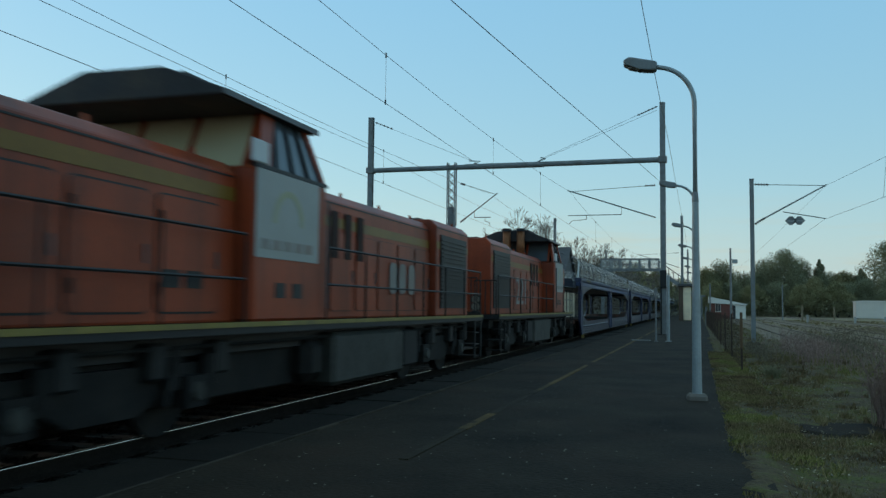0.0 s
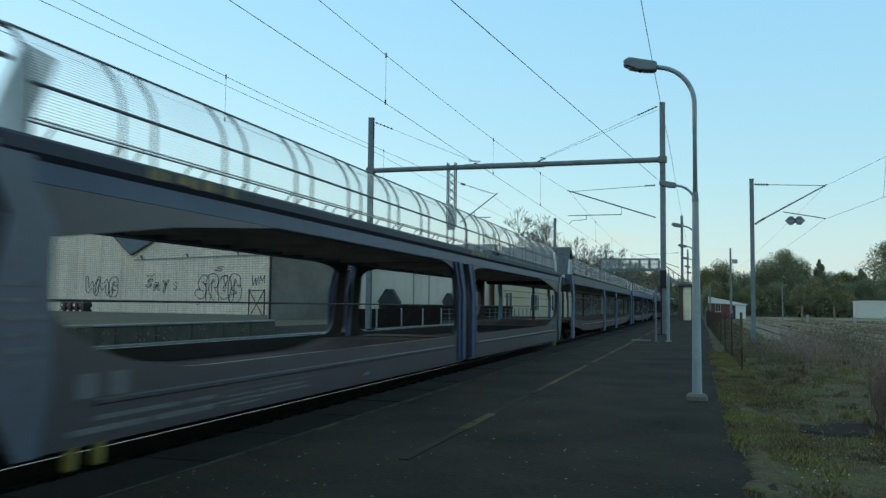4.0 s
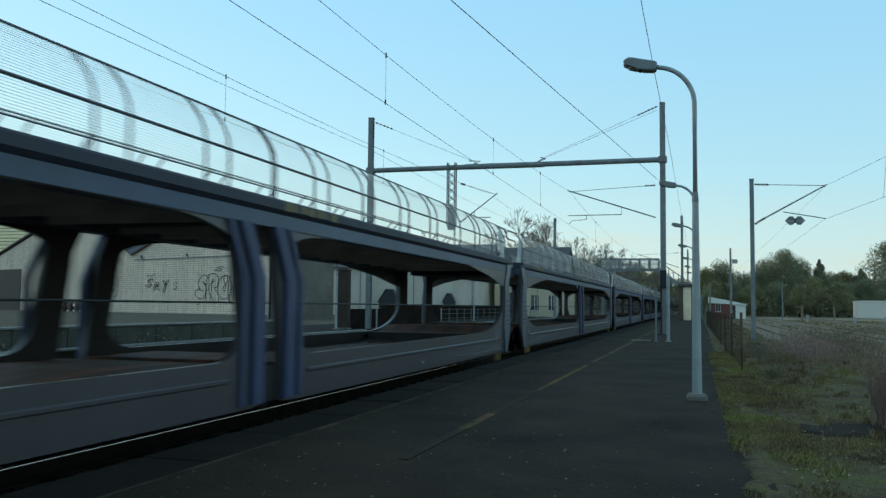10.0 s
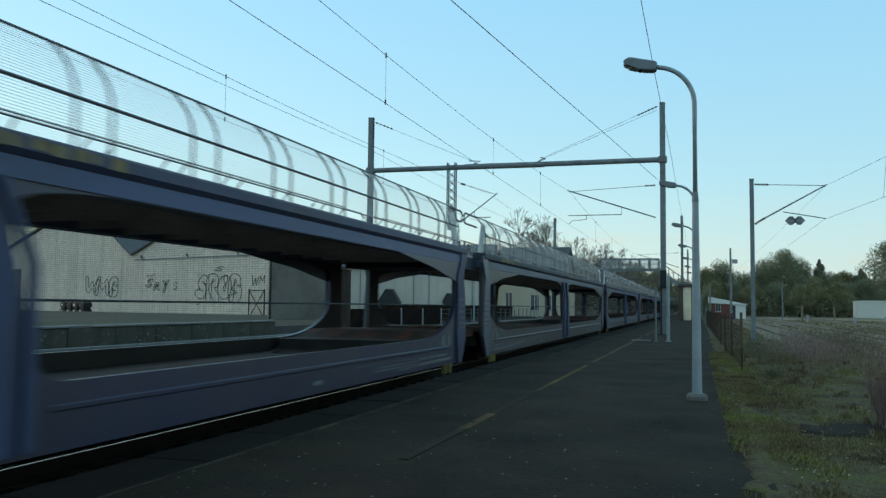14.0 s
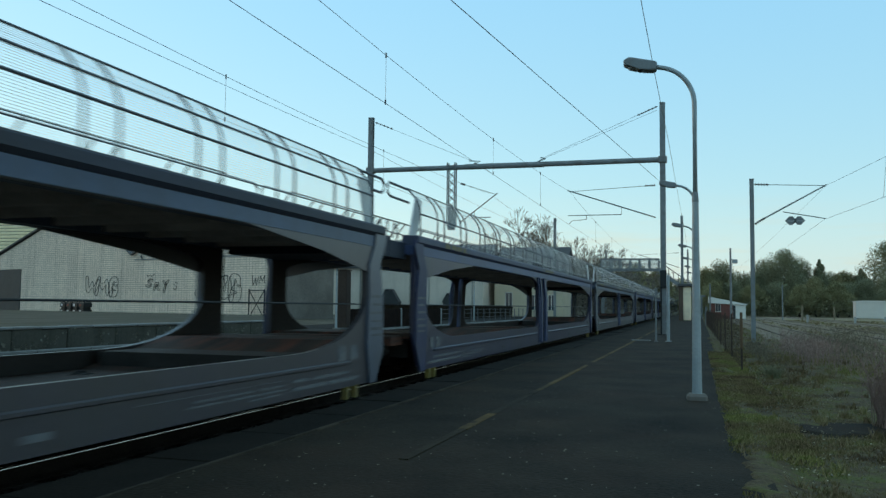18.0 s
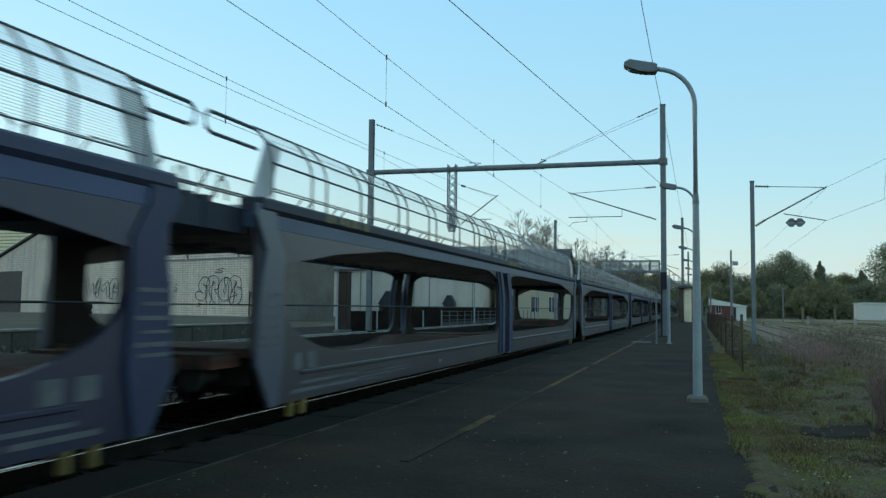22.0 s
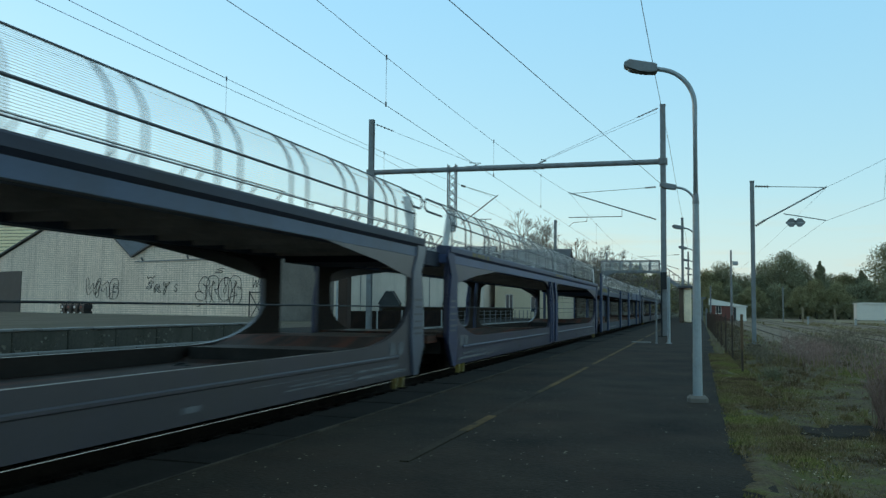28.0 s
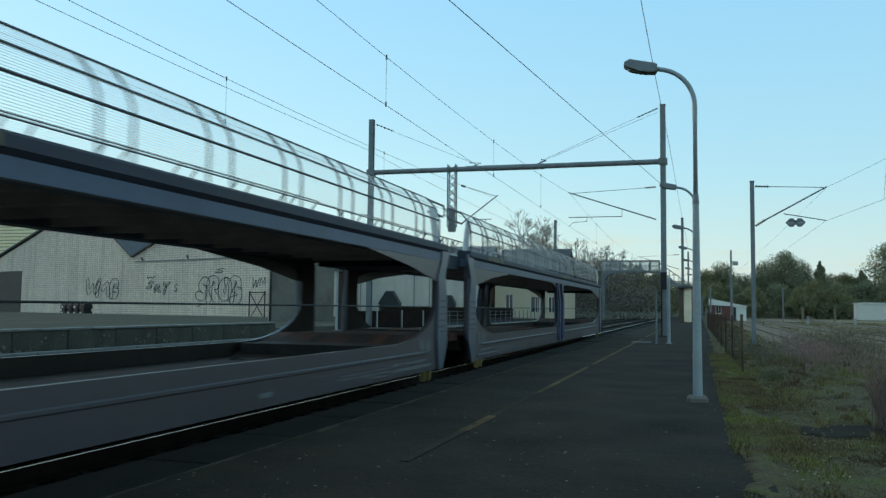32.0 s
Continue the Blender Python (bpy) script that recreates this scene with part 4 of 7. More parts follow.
# ---- yard mast with bracket and double sign ----
ym = tagged(new("yard_mast"), "grey steel mast with a bracket over the sidings", "mast")
bm = mast_mesh(6.25, 0.15)
part("mast", bm, MAST, ym)
part("footing", shaped((-0.22, 0.22, -0.22, 0.22, -0.2, 0.1), bevel=0.03), KERB, ym)
bm = bmesh.new()
tube(bm, (0.45, 0, 6.05), (2.6, 0, 5.95), 0.014, 0.014, 5)
tube(bm, (0.35, 0, 4.72), (2.62, 0, 5.98), 0.03, 0.026, 8)
tube(bm, (1.1, 0, 5.0), (2.56, 0, 4.72), 0.02, 0.02, 6)
part("bracket_arm", bm, MAST, ym)
for a, b in (((0.1, 0, 6.07), (0.6, 0, 6.04)), ((0.1, 0, 4.55), (0.45, 0, 4.78))):
    bm = bmesh.new()
    insulator(bm, a, b)
    part("insulator", bm, CERAMIC, ym, "ribbed brown insulator")
for cx in (1.37, 1.66):
    sign = bmesh.new()
    prism_y(sign, [(cx - 0.21, 4.66), (cx - 0.06, 4.82), (cx + 0.06, 4.82), (cx + 0.21, 4.66), (cx + 0.06, 4.50), (cx - 0.06, 4.50)], -0.03, 0.03)
    plate = part("sign_plate", sign, MAST, ym, "grey hexagonal plate")
    sign = bmesh.new()
    prism_y(sign, [(cx - 0.16, 4.635), (cx + 0.16, 4.635), (cx + 0.17, 4.655), (cx - 0.17, 4.655)], -0.036, -0.0305)
    part("sign_mark", sign, PANEL, plate, "pale band across the plate")
ym.location = (2.0, 34.0, 0)
wire("yard_contact_wire", [(9.0, -6, 4.85), (4.55, 34.0, 4.7), (4.4, 110, 4.75)], 0.006, "thin contact wire over the sidings", 0.1)
wire("yard_messenger_wire", [(9.4, -6, 6.1), (4.6, 34.0, 5.95), (4.4, 110, 6.0)], 0.006, "thin messenger wire over the sidings", 0.15)
for yy in (22.0, 27.5):
    bm = bmesh.new()
    f = (34.0 - yy) / 40.0
    tube(bm, (4.55 + 4.45 * f, yy, 4.7), (4.6 + 4.8 * f, yy, 5.9), 0.005, 0.005, 4)
    tagged(new("yard_dropper", mesh_of(bm, "yard_dropper", WIRE)), "thin dropper wire over the sidings", "dropper", "droppers")

# ---- wire fence along the verge ----
fence = tagged(new("wire_fence"), "rusty wire mesh fence with angle-iron posts", "fence", "", "structure")
post_mesh = mesh_of(shaped((-0.02, 0.02, -0.02, 0.02, -0.2, 1.18), bevel=0.005), "post", RUST)
NPOST = 12
fpts = [(0.85 - 0.21 * k / (NPOST - 1), 18.4 + 52.8 * k / (NPOST - 1)) for k in range(NPOST)]
for x, y in fpts:
    piece("post", post_mesh, fence, (x, y, 0.05))
part("post_cap", shaped((0.815, 0.87, 18.30, 18.36, 0.55, 1.28), bevel=0.01), mat("ochre_post", (0.13, 0.075, 0.04), 0.9, 0, 0.3, 3, 20, 0.2), fence, "ochre weathered timber post")
part("end_post", shaped((0.55, 0.72, 71.1, 71.3, -0.1, 1.5), bevel=0.02), CONCRETE, fence, "pale concrete end post")
for (xa, ya), (xb, yb) in zip(fpts, fpts[1:]):
    bm = bmesh.new()
    for z in [0.12 + 0.1 * k for k in range(11)]:
        tube(bm, (xa, ya, z), (xb, yb, z), 0.002, 0.002, 3, False)
    for k in range(30):
        t = k / 30
        x, y = xa + (xb - xa) * t, ya + (yb - ya) * t
        tube(bm, (x, y, 0.1), (x, y, 1.14), 0.002, 0.002, 3, False)
    part("mesh_panel", bm, RUST, fence)
near_fence = tagged(new("near_fence"), "leaning rusty fence post with brambles", "fence", "", "structure")
part("post", shaped((3.0, 3.07, 10.6, 10.67, -0.1, 1.25), bevel=0.008), RUST, near_fence)

# ---- bushes and trees ----
def shrub(name, label, n, size, material, seed, leaf=0.04):
    rng = random.Random(seed)
    bm = bmesh.new()
    for _ in range(n):
        a, lean = rng.random() * 6.28, rng.uniform(0.05, 0.5)
        h = size[2] * rng.uniform(0.45, 1.0)
        x, y = rng.gauss(0, size[0] * 0.35), rng.gauss(0, size[1] * 0.35)
        top = (x + math.cos(a) * lean * h, y + math.sin(a) * lean * h, h)
        mid = Vector((x, y, 0)).lerp(Vector(top), 0.55) + Vector((rng.uniform(-.05, .05), rng.uniform(-.05, .05), 0.04))
        tube(bm, (x, y, -0.05), mid, 0.007, 0.005, 3, False)
        tube(bm, mid, top, 0.005, 0.002, 3, False)
        for _k in range(4):
            t = rng.uniform(0.3, 1)
            c = Vector((x, y, 0)).lerp(Vector(top), t)
            d = Vector((rng.uniform(-1, 1), rng.uniform(-1, 1), rng.uniform(0, 1))) * 0.18
            tube(bm, c, c + d, 0.003, 0.001, 3, False)
            e = c + d
            w = Vector((rng.uniform(-1, 1), rng.uniform(-1, 1), rng.uniform(-1, 1))) * leaf
            bm.faces.new((bm.verts.new(e), bm.verts.new(e + w), bm.verts.new(e + w * 0.4 + Vector((0, 0, leaf)))))
    ob = new(name, mesh_of(bm, name, material))
    return tagged(ob, label, "bush")


shrub("bramble_bush", "russet leafless bramble bush by the verge", 80, (0.16, 0.5, 0.9), RUSSET, 4).location = (2.06, 10.7, 0.03)
shrub("bramble_bush", "low green weed clump under the fence", 45, (0.25, 0.2, 0.12), LEAF, 5, 0.02).location = (1.35, 17.6, 0.05)
shrub("bramble_bush", "dry brown weeds along the fence", 120, (0.4, 8.0, 0.3), HEDGE, 6).location = (1.6, 26.0, 0.03)
shrub("bramble_bush", "dry brown weeds beside the sidings", 420, (2.2, 12.0, 0.5), HEDGE, 7).location = (4.6, 30.0, 0.03)
shrub("bramble_bush", "thin russet brambles between fence and sidings", 240, (1.2, 9.0, 0.6), RUSSET, 9).location = (2.9, 25.0, 0.03)
shrub("bramble_bush", "dry grey-brown weeds in the yard", 420, (6.0, 16.0, 0.45), HEDGE, 10).location = (8.5, 48.0, 0.03)


def leafy_tree(label, h, w, material, seed, pointed=False, n=17000, leaf=0.165):
    """Tapered trunk with limbs, and a crown of leaf clumps gathered on lobes with gaps between."""
    rng = random.Random(seed)
    t = tagged(new("tree"), label, "tree", "trees behind the yard")
    bm = bmesh.new()
    tube(bm, (0, 0, -0.2), (0.1, 0, h * 0.55), 0.28, 0.14, 8)
    lobes = []
    count = 15 if not pointed else 13
    for k in range(count):
        f = (k + 0.5) / count
        if pointed:
            z, rad = h * (0.16 + 0.8 * f), w * (1 - f) * 0.5 + 0.25
            a = k * 2.4
            off = w * (1 - f) * 0.3
            r = rad * 0.85
        else:
            z = h * (0.20 + 0.66 * f)
            a = k * 2.4 + rng.uniform(-.4, .4)
            off = w * 0.36 * math.sin(math.pi * min(1, 0.25 + 0.75 * f)) * rng.uniform(0.5, 1.15)
            r = w * 0.22 * rng.uniform(0.7, 1.25)
        c = Vector((off * math.cos(a), off * math.sin(a), z))
        lobes.append((c, r))
        tube(bm, (0, 0, max(0.5, z - r * 1.2)), c, 0.07, 0.03, 5, False)
    part("trunk", bm, BARK, t)
    verts, faces = [], []
    per = n // len(lobes)
    for c, r in lobes:
        for _ in range(per):
            d = Vector((rng.gauss(0, 1), rng.gauss(0, 1), rng.gauss(0, 1))).normalized()
            p = c + Vector((d.x, d.y, d.z * 0.85)) * r * (0.55 + 0.6 * rng.random())
            u = Vector((rng.gauss(0, 1), rng.gauss(0, 1), rng.gauss(0, 1))).normalized()
            v = u.cross(d + Vector((0.01, 0, 0))).normalized()
            s = leaf * rng.uniform(0.4, 1.1)
            b = len(verts)
            verts += [tuple(p - u * s), tuple(p + v * s * 0.6), tuple(p + u * s), tuple(p - v * s * 0.6)]
            faces.append((b, b + 1, b + 2, b + 3))
    me = bpy.data.meshes.new("crown")
    me.from_pydata(verts, [], faces)
    me.materials.append(material)
    ob = new("crown", me)
    ob.parent = t
    return t


proto = [leafy_tree("dark green broadleaf tree behind the yard", 10, 9, LEAF, 1),
         leafy_tree("dense dark evergreen tree behind the yard", 11, 8, LEAF, 2, True),
         leafy_tree("olive autumn-tinted tree behind the yard", 8, 7, LEAF2, 3),
         leafy_tree("tall dark rounded tree behind the yard", 12, 10, LEAF, 4)]
used = set()


def plant(i, x, y, h, wide=1.0):
    h *= 1.12
    base_h = (10, 11, 8, 12)[i]
    s = h / base_h
    m = Matrix.LocRotScale((x, y, 0), Euler((0, 0, x * 1.7 + y)), (s * wide, s * wide, s))
    if i in used:
        copy_thing(proto[i], m).matrix_basis = m
    else:
        used.add(i)
        proto[i].matrix_basis = m


for i, x, y, h, w in ((2, 1.6, 168, 8.2, 0.8), (0, 4.3, 170, 9.3, 0.8), (0, 7.8, 176, 7.6, 1.2), (1, 10.6, 168, 7.6, 1.0), (0, 12.5, 172, 9.6, 0.9),
                      (3, 15.3, 168, 11.6, 0.80), (0, 18.3, 172, 9.8, 0.8), (1, 21.1, 166, 9.7, 0.65), (2, 19.4, 158, 6.2, 0.9), (2, 16.6, 156, 5.0, 1.0),
                      (2, 22.8, 158, 5.6, 1.0), (0, 24.2, 178, 7.6, 1.1), (2, 26.8, 176, 7.8, 1.0), (1, 29.6, 176, 8.6, 0.9), (3, 33.2, 168, 13.2, 0.85),
                      (3, 38.5, 172, 14.0, 0.9), (0, 28.5, 164, 6.0, 1.3), (0, 13.4, 158, 5.4, 1.2), (2, 9.2, 158, 5.2, 1.1), (0, 6.0, 160, 5.6, 1.0), (0, 31.5, 160, 6.6, 1.2),
                      (0, 25.2, 162, 5.4, 1.4), (2, 3.0, 160, 5.6, 1.0), (1, 43.0, 168, 11.0, 1.0), (2, 36.0, 160, 6.5, 1.3),
                      (2, -8.2, 190, 9.0, 0.9), (2, -13.5, 200, 10.5, 0.8), (0, -3.6, 210, 7.5, 1.0), (0, -18.0, 205, 9.0, 1.0), (2, -22.0, 200, 9.0, 1.1)):
    plant(i, x, y, h, w)


def bare_tree(label, h, seed, spread=0.5, depth=7):
    """Leafless tree: recursive tapered limbs down to fine twigs."""
    rng = random.Random(seed)
    t = tagged(new("bare_tree"), label, "tree", "bare trees behind the station")
    trunk, twigs = bmesh.new(), bmesh.new()

    def grow(p, d, length, r, level):
        e = p + d * length
        tube(trunk if level < 2 else twigs, p, e, max(r, 0.017), max(r * 0.68, 0.013), 5 if level < 2 else 3, False)
        if level >= depth:
            return
        kids = 2 if level in (0,) else rng.choice((2, 3, 3))
        for _ in range(kids):
            v = Vector((rng.gauss(0, 1), rng.gauss(0, 1), rng.gauss(0, 0.6))) * spread
            nd = (d + v + Vector((0, 0, 0.3))).normalized()
            grow(p.lerp(e, rng.uniform(0.75, 1.0)), nd, length * rng.uniform(0.62, 0.85), r * 0.62, level + 1)

    grow(Vector((0, 0, -0.2)), Vector((0, 0, 1)), h * 0.30, h * 0.02, 0)
    part("trunk", trunk, BARK, t)
    part("branch_crown", twigs, TWIG, t)
    return t


bt = [bare_tree("leafless grey-brown tree behind the station roofs", 15, 3), bare_tree("leafless spreading tree behind the station", 12, 8, 0.6), bare_tree("leafless slender tree by the footbridge", 12, 15, 0.42)]
bused = set()
for i, x, y, h in ((0, -31.0, 150, 1.36), (0, -27.4, 152, 1.28), (1, -34.0, 148, 1.32), (1, -24.6, 156, 1.22), (2, -22.0, 150, 1.15), (1, -19.6, 152, 1.05), (2, -17.4, 158, 1.12), (0, -29.0, 158, 1.25), (1, -21.0, 160, 1.12), (2, -15.6, 162, 1.05),
                   (2, -12.5, 185, 0.9), (2, -9.5, 180, 0.8), (1, -6.2, 200, 0.8), (2, -16.0, 175, 0.9), (0, -4.5, 215, 0.6), (2, 11.5, 190, 0.75), (2, 27.0, 186, 0.72), (2, 24.8, 185, 0.7)):
    m = Matrix.LocRotScale((x, y, 0), Euler((0, 0, x * 3.1)), (h, h, h))
    if i in bused:
        copy_thing(bt[i], m).matrix_basis = m
    else:
        bused.add(i)
        bt[i].matrix_basis = m

# far woods that close the view on every side
def woods(name, label, ring, h, n, seed, leaf, material=None):
    rng = random.Random(seed)
    verts, faces = [], []
    for _ in range(n):
        f = rng.random()
        (xa, ya), (xb, yb) = ring
        x, y = xa + (xb - xa) * f + rng.gauss(0, 5), ya + (yb - ya) * f + rng.gauss(0, 5)
        top = h * (0.75 + 0.45 * noise.noise((x * 0.06, y * 0.06, seed)))
        p = Vector((x, y, rng.random() ** 0.8 * top))
        u = Vector((rng.gauss(0, 1), rng.gauss(0, 1), rng.gauss(0, 1))).normalized()
        v = u.orthogonal().normalized()
        s = leaf * rng.uniform(0.5, 1.2)
        b = len(verts)
        verts += [tuple(p - u * s), tuple(p + v * s * 0.7), tuple(p + u * s), tuple(p - v * s * 0.7)]
        faces.append((b, b + 1, b + 2, b + 3))
    me = bpy.data.meshes.new(name)
    me.from_pydata(verts, [], faces)
    me.materials.append(material or LEAF)
    return tagged(new(name, me), label, "woods", "", "stuff")


woods("far_woods", "dark green belt of far trees", ((-20, 235), (75, 205)), 8.0, 18000, 2, 0.6)
woods("far_woods", "dark belt of trees behind the station", ((-120, 230), (-24, 245)), 9.0, 9000, 3, 0.8)
woods("far_woods", "dark hedge under the trees behind the yard", ((2, 163), (70, 161)), 4.2, 60000, 5, 0.12)
THICKET = mat("grey_brown_thicket", (0.135, 0.112, 0.088), 0.95, 0, 0.35, 0.6, 6, 0, (0.13, 0.12, 0.085), 0.5, spec=0.1)
woods("thicket", "grey-brown leafless thicket behind the station", ((-42, 160), (-22, 163)), 11.5, 11000, 4, 0.26, THICKET)
woods("thicket", "dark leafless bushes between the station house and the line", ((-29, 138), (-17, 142)), 10.5, 15000, 14, 0.2, THICKET)
woods("thicket", "low dark bushes beyond the footbridge", ((-20, 158), (-12.5, 162)), 6.0, 7000, 15, 0.2, THICKET)
woods("hedge_row", "pale dry hedge along the line beyond the footbridge", ((-14.4, 128), (-13.8, 172)), 1.1, 5000, 6, 0.2, DRYGRASS)
for i, x, y, h in ((2, -16.0, 192, 9.6), (2, -12.2, 194, 9.2), (0, -8.5, 200, 8.0)):
    plant(i, x, y, h / 1.12, 0.7)
slim = tagged(new("young_tree"), "slim pale young tree beyond the footbridge", "tree", "young trees")
bm = bmesh.new()
tube(bm, (0, 0, -0.1), (0.05, 0, 4.2), 0.11, 0.06, 6)
part("trunk", bm, PALEBARK, slim)
bm = bmesh.new()
rng = random.Random(12)
for k in range(26):
    z = 2.0 + 2.4 * rng.random()
    a, l = rng.random() * 6.28, rng.uniform(0.4, 1.1)
    tube(bm, (0.02, 0, z), (l * math.cos(a), l * math.sin(a), z + l * 1.1), 0.025, 0.01, 3, False)
part("branch_crown", bm, TWIG, slim)
slim.matrix_basis = pose(-15.9, 170, 0)
for x, y in ((-15.2, 176), (-14.2, 170), (-13.4, 168), (-12.0, 172), (-11.0, 170), (-10.2, 168), (-9.2, 171)):
    copy_thing(slim, pose(x, y, 0, 0, 0, x * 40))

# ---- left side: goods shed with two gables ----
SH = (Vector((-75.6, 80.6, 0)), Vector((-35.1, 65.6, 0)))
ang = math.degrees(math.atan2(SH[1].y - SH[0].y, SH[1].x - SH[0].x))
SW = (SH[1] - SH[0]).length
shed = tagged(new("goods_shed"), "large pale blockwork goods shed with spray-painted outlines", "shed")
shed.matrix_basis = pose(SH[0].x, SH[0].y, 0, 0, 0, ang)
apex1, apex2 = 0.30 * SW, 0.75 * SW
valley = 0.52 * SW


def roof_z(x):
    pts = ((-0.25 * SW, 5.2), (apex1, 12.0), (valley, 6.1), (apex2, 9.4), (SW, 6.9))
    for (xa, za), (xb, zb) in zip(pts, pts[1:]):
        if xa <= x <= xb:
            return za + (zb - za) * (x - xa) / (xb - xa)
    return 6.9


bm = bmesh.new()
step = 0.36
x = -0.25 * SW
while x < SW - 0.01:
    x2 = min(x + step, SW)
    xm = (x + x2) / 2
    a = [(x, -0.05), (x2, -0.05)]
    for (p, yp), (q, yq) in zip(a, a[1:]):
        q = min(q, SW)
        bm.faces.new((bm.verts.new((p, yp, 0)), bm.verts.new((q, yq, 0)), bm.verts.new((q, yq, roof_z(q))), bm.verts.new((p, yp, roof_z(p)))))
    x = x2
part("cladding", bm, BLOCKWORK, shed, "pale painted blockwork")
bm = bmesh.new()
box(bm, -0.25 * SW, SW - 0.06, 0.06, 0.3, 0, 5.1)
box(bm, -0.25 * SW, SW - 0.31, 7.3, 7.6, 0, 6.0)
box(bm, -0.25 * SW, -0.25 * SW + 0.3, 0.31, 7.29, 0, 5.0)
part("inner_wall", bm, RENDER, shed)
bm = bmesh.new()
box(bm, SW - 0.3, SW - 0.02, 0.06, 7.6, 0, 6.8)
part("side_wall", bm, DULLWALL, shed, "dull brown-grey side wall")
for xa, za, xb, zb in ((-0.28 * SW, 5.0, apex1, 12.05), (apex1, 12.05, valley, 6.05), (valley, 6.05, apex2, 9.45), (apex2, 9.45, SW + 0.4, 6.75)):
    bm = bmesh.new()
    prism_y(bm, [(xa, za + 0.03), (xb, zb + 0.03), (xb, zb + 0.2), (xa, za + 0.2)], -0.35, 8.0)
    part("roof", bm, SLATE, shed, "dark sheet roof slope")
part("valley_wall", shaped((apex1, apex2, 7.7, 7.95, 0, 9.1)), SLATE, shed, "dark back wall seen over the valley")
bm = shaped((-6.0, 0.1, -0.14, 0.05, 0, 5.1))
part("doorway", bm, DOORPAINT, shed, "dark sliding door")
bm = shaped((0.53 * SW, SW - 0.1, -0.12, -0.06, 5.55, 5.68))
part("gutter", bm, MAST, shed)
bm = shaped((SW - 0.12, SW + 0.02, -0.16, -0.02, 0, 6.9))
part("downpipe", bm, BLACK, shed, "dark downpipe at the corner")
bm = bmesh.new()
for k in range(3):
    xx = 0.56 * SW + k * 0.17 * SW
    tube(bm, (xx, -0.1, 5.7), (xx, -0.25, 6.0), 0.06, 0.1, 6)
part("wall_lamp", bm, MAST, shed)


sheet = tagged(new("sheet_barn"), "tall barn of pale corrugated sheets behind the goods shed", "barn")
bm = bmesh.new()
z = 0.0
while z < 14.5:
    prism_x(bm, [(86.0, z), (85.93, z + 0.06), (85.93, z + 0.30), (86.0, z + 0.36)], -104.0, -70.0)
    z += 0.42
# the sheets' warm pale colour carries sunlight that the sun lamp doesn't give
part("sheet_wall", bm, mat("sunlit_yellow_sheet", (0.92, 0.74, 0.46), 0.6, 0, 0.06, 0.5, 6, 0.02), sheet, "corrugated sheets with warm sunlight put into their colour")
part("back_wall", shaped((-104.0, -70.0, 86.01, 98.0, 0.0, 14.4)), DULLWALL, sheet)


STROKES = (
    (((0, 1), (0.22, 0), (0.5, 0.75), (0.75, 0.02), (1, 1)),),
    (((0, 0), (0.12, 0.95), (0.5, 0.3), (0.86, 1), (1, 0)),),
    (((0.05, 0), (0, 1), (0.8, 0.9), (0.72, 0.58), (0.15, 0.5), (0.95, 0.4), (0.85, 0.04), (0.05, 0)),),
    (((0.95, 1), (0.12, 0.9), (0.05, 0.5), (0.12, 0.08), (1, 0)), ((0.1, 0.52), (0.75, 0.5))),
    (((0.05, 0), (0, 0.95), (0.8, 0.95), (0.8, 0.55), (0.15, 0.48), (0.95, -0.05)),),
    (((0.5, 1), (0.08, 0.75), (0.05, 0.25), (0.5, 0), (0.92, 0.25), (0.95, 0.75), (0.5, 1)),),
    (((0.95, 0.88), (0.45, 1), (0.08, 0.72), (0.85, 0.36), (0.62, 0.02), (0, 0.14)),),
    (((0, 0.9), (0.45, 0.45), (0.95, 1)), ((0.5, 0.5), (0.3, -0.6))),
)


def fat_stroke(bm, pts, d, r):
    """Outline drawn round a bent stroke, with blunt rounded ends."""
    left, right = [], []
    for k, p in enumerate(pts):
        t_ = (pts[min(k + 1, len(pts) - 1)] - pts[max(k - 1, 0)]).normalized()
        n_ = Vector((-t_.y, t_.x))
        left.append(p + n_ * d)
        right.append(p - n_ * d)
    e0, e1 = (pts[0] - pts[1]).normalized() * d, (pts[-1] - pts[-2]).normalized() * d
    ring = [pts[0] + e0] + left + [pts[-1] + e1] + right[::-1]
    for _ in range(2):
        ring = [q for a, b in zip(ring, ring[1:] + ring[:1]) for q in (a * 0.75 + b * 0.25, a * 0.25 + b * 0.75)]
    path_tube(bm, [(q.x, -0.075, q.y) for q in ring + ring[:1]], r, 4)


def spray(x0, z0, w, h, kind, seed, d=0.16, r=0.03):
    rng = random.Random(seed)
    bm = bmesh.new()
    for stroke in STROKES[kind]:
        pts = [Vector((x0 + w * (u + 0.12 * v) + rng.uniform(-0.06, 0.06) * w, z0 + h * v + rng.uniform(-0.05, 0.05) * h)) for u, v in stroke]
        if d > 0.06:
            fat_stroke(bm, pts, d, r)
        else:
            path_tube(bm, [(q.x, -0.075, q.y) for q in pts], r, 4)
    part("spray_mark", bm, PAINTMARK, shed, "black spray-painted bubble outline")


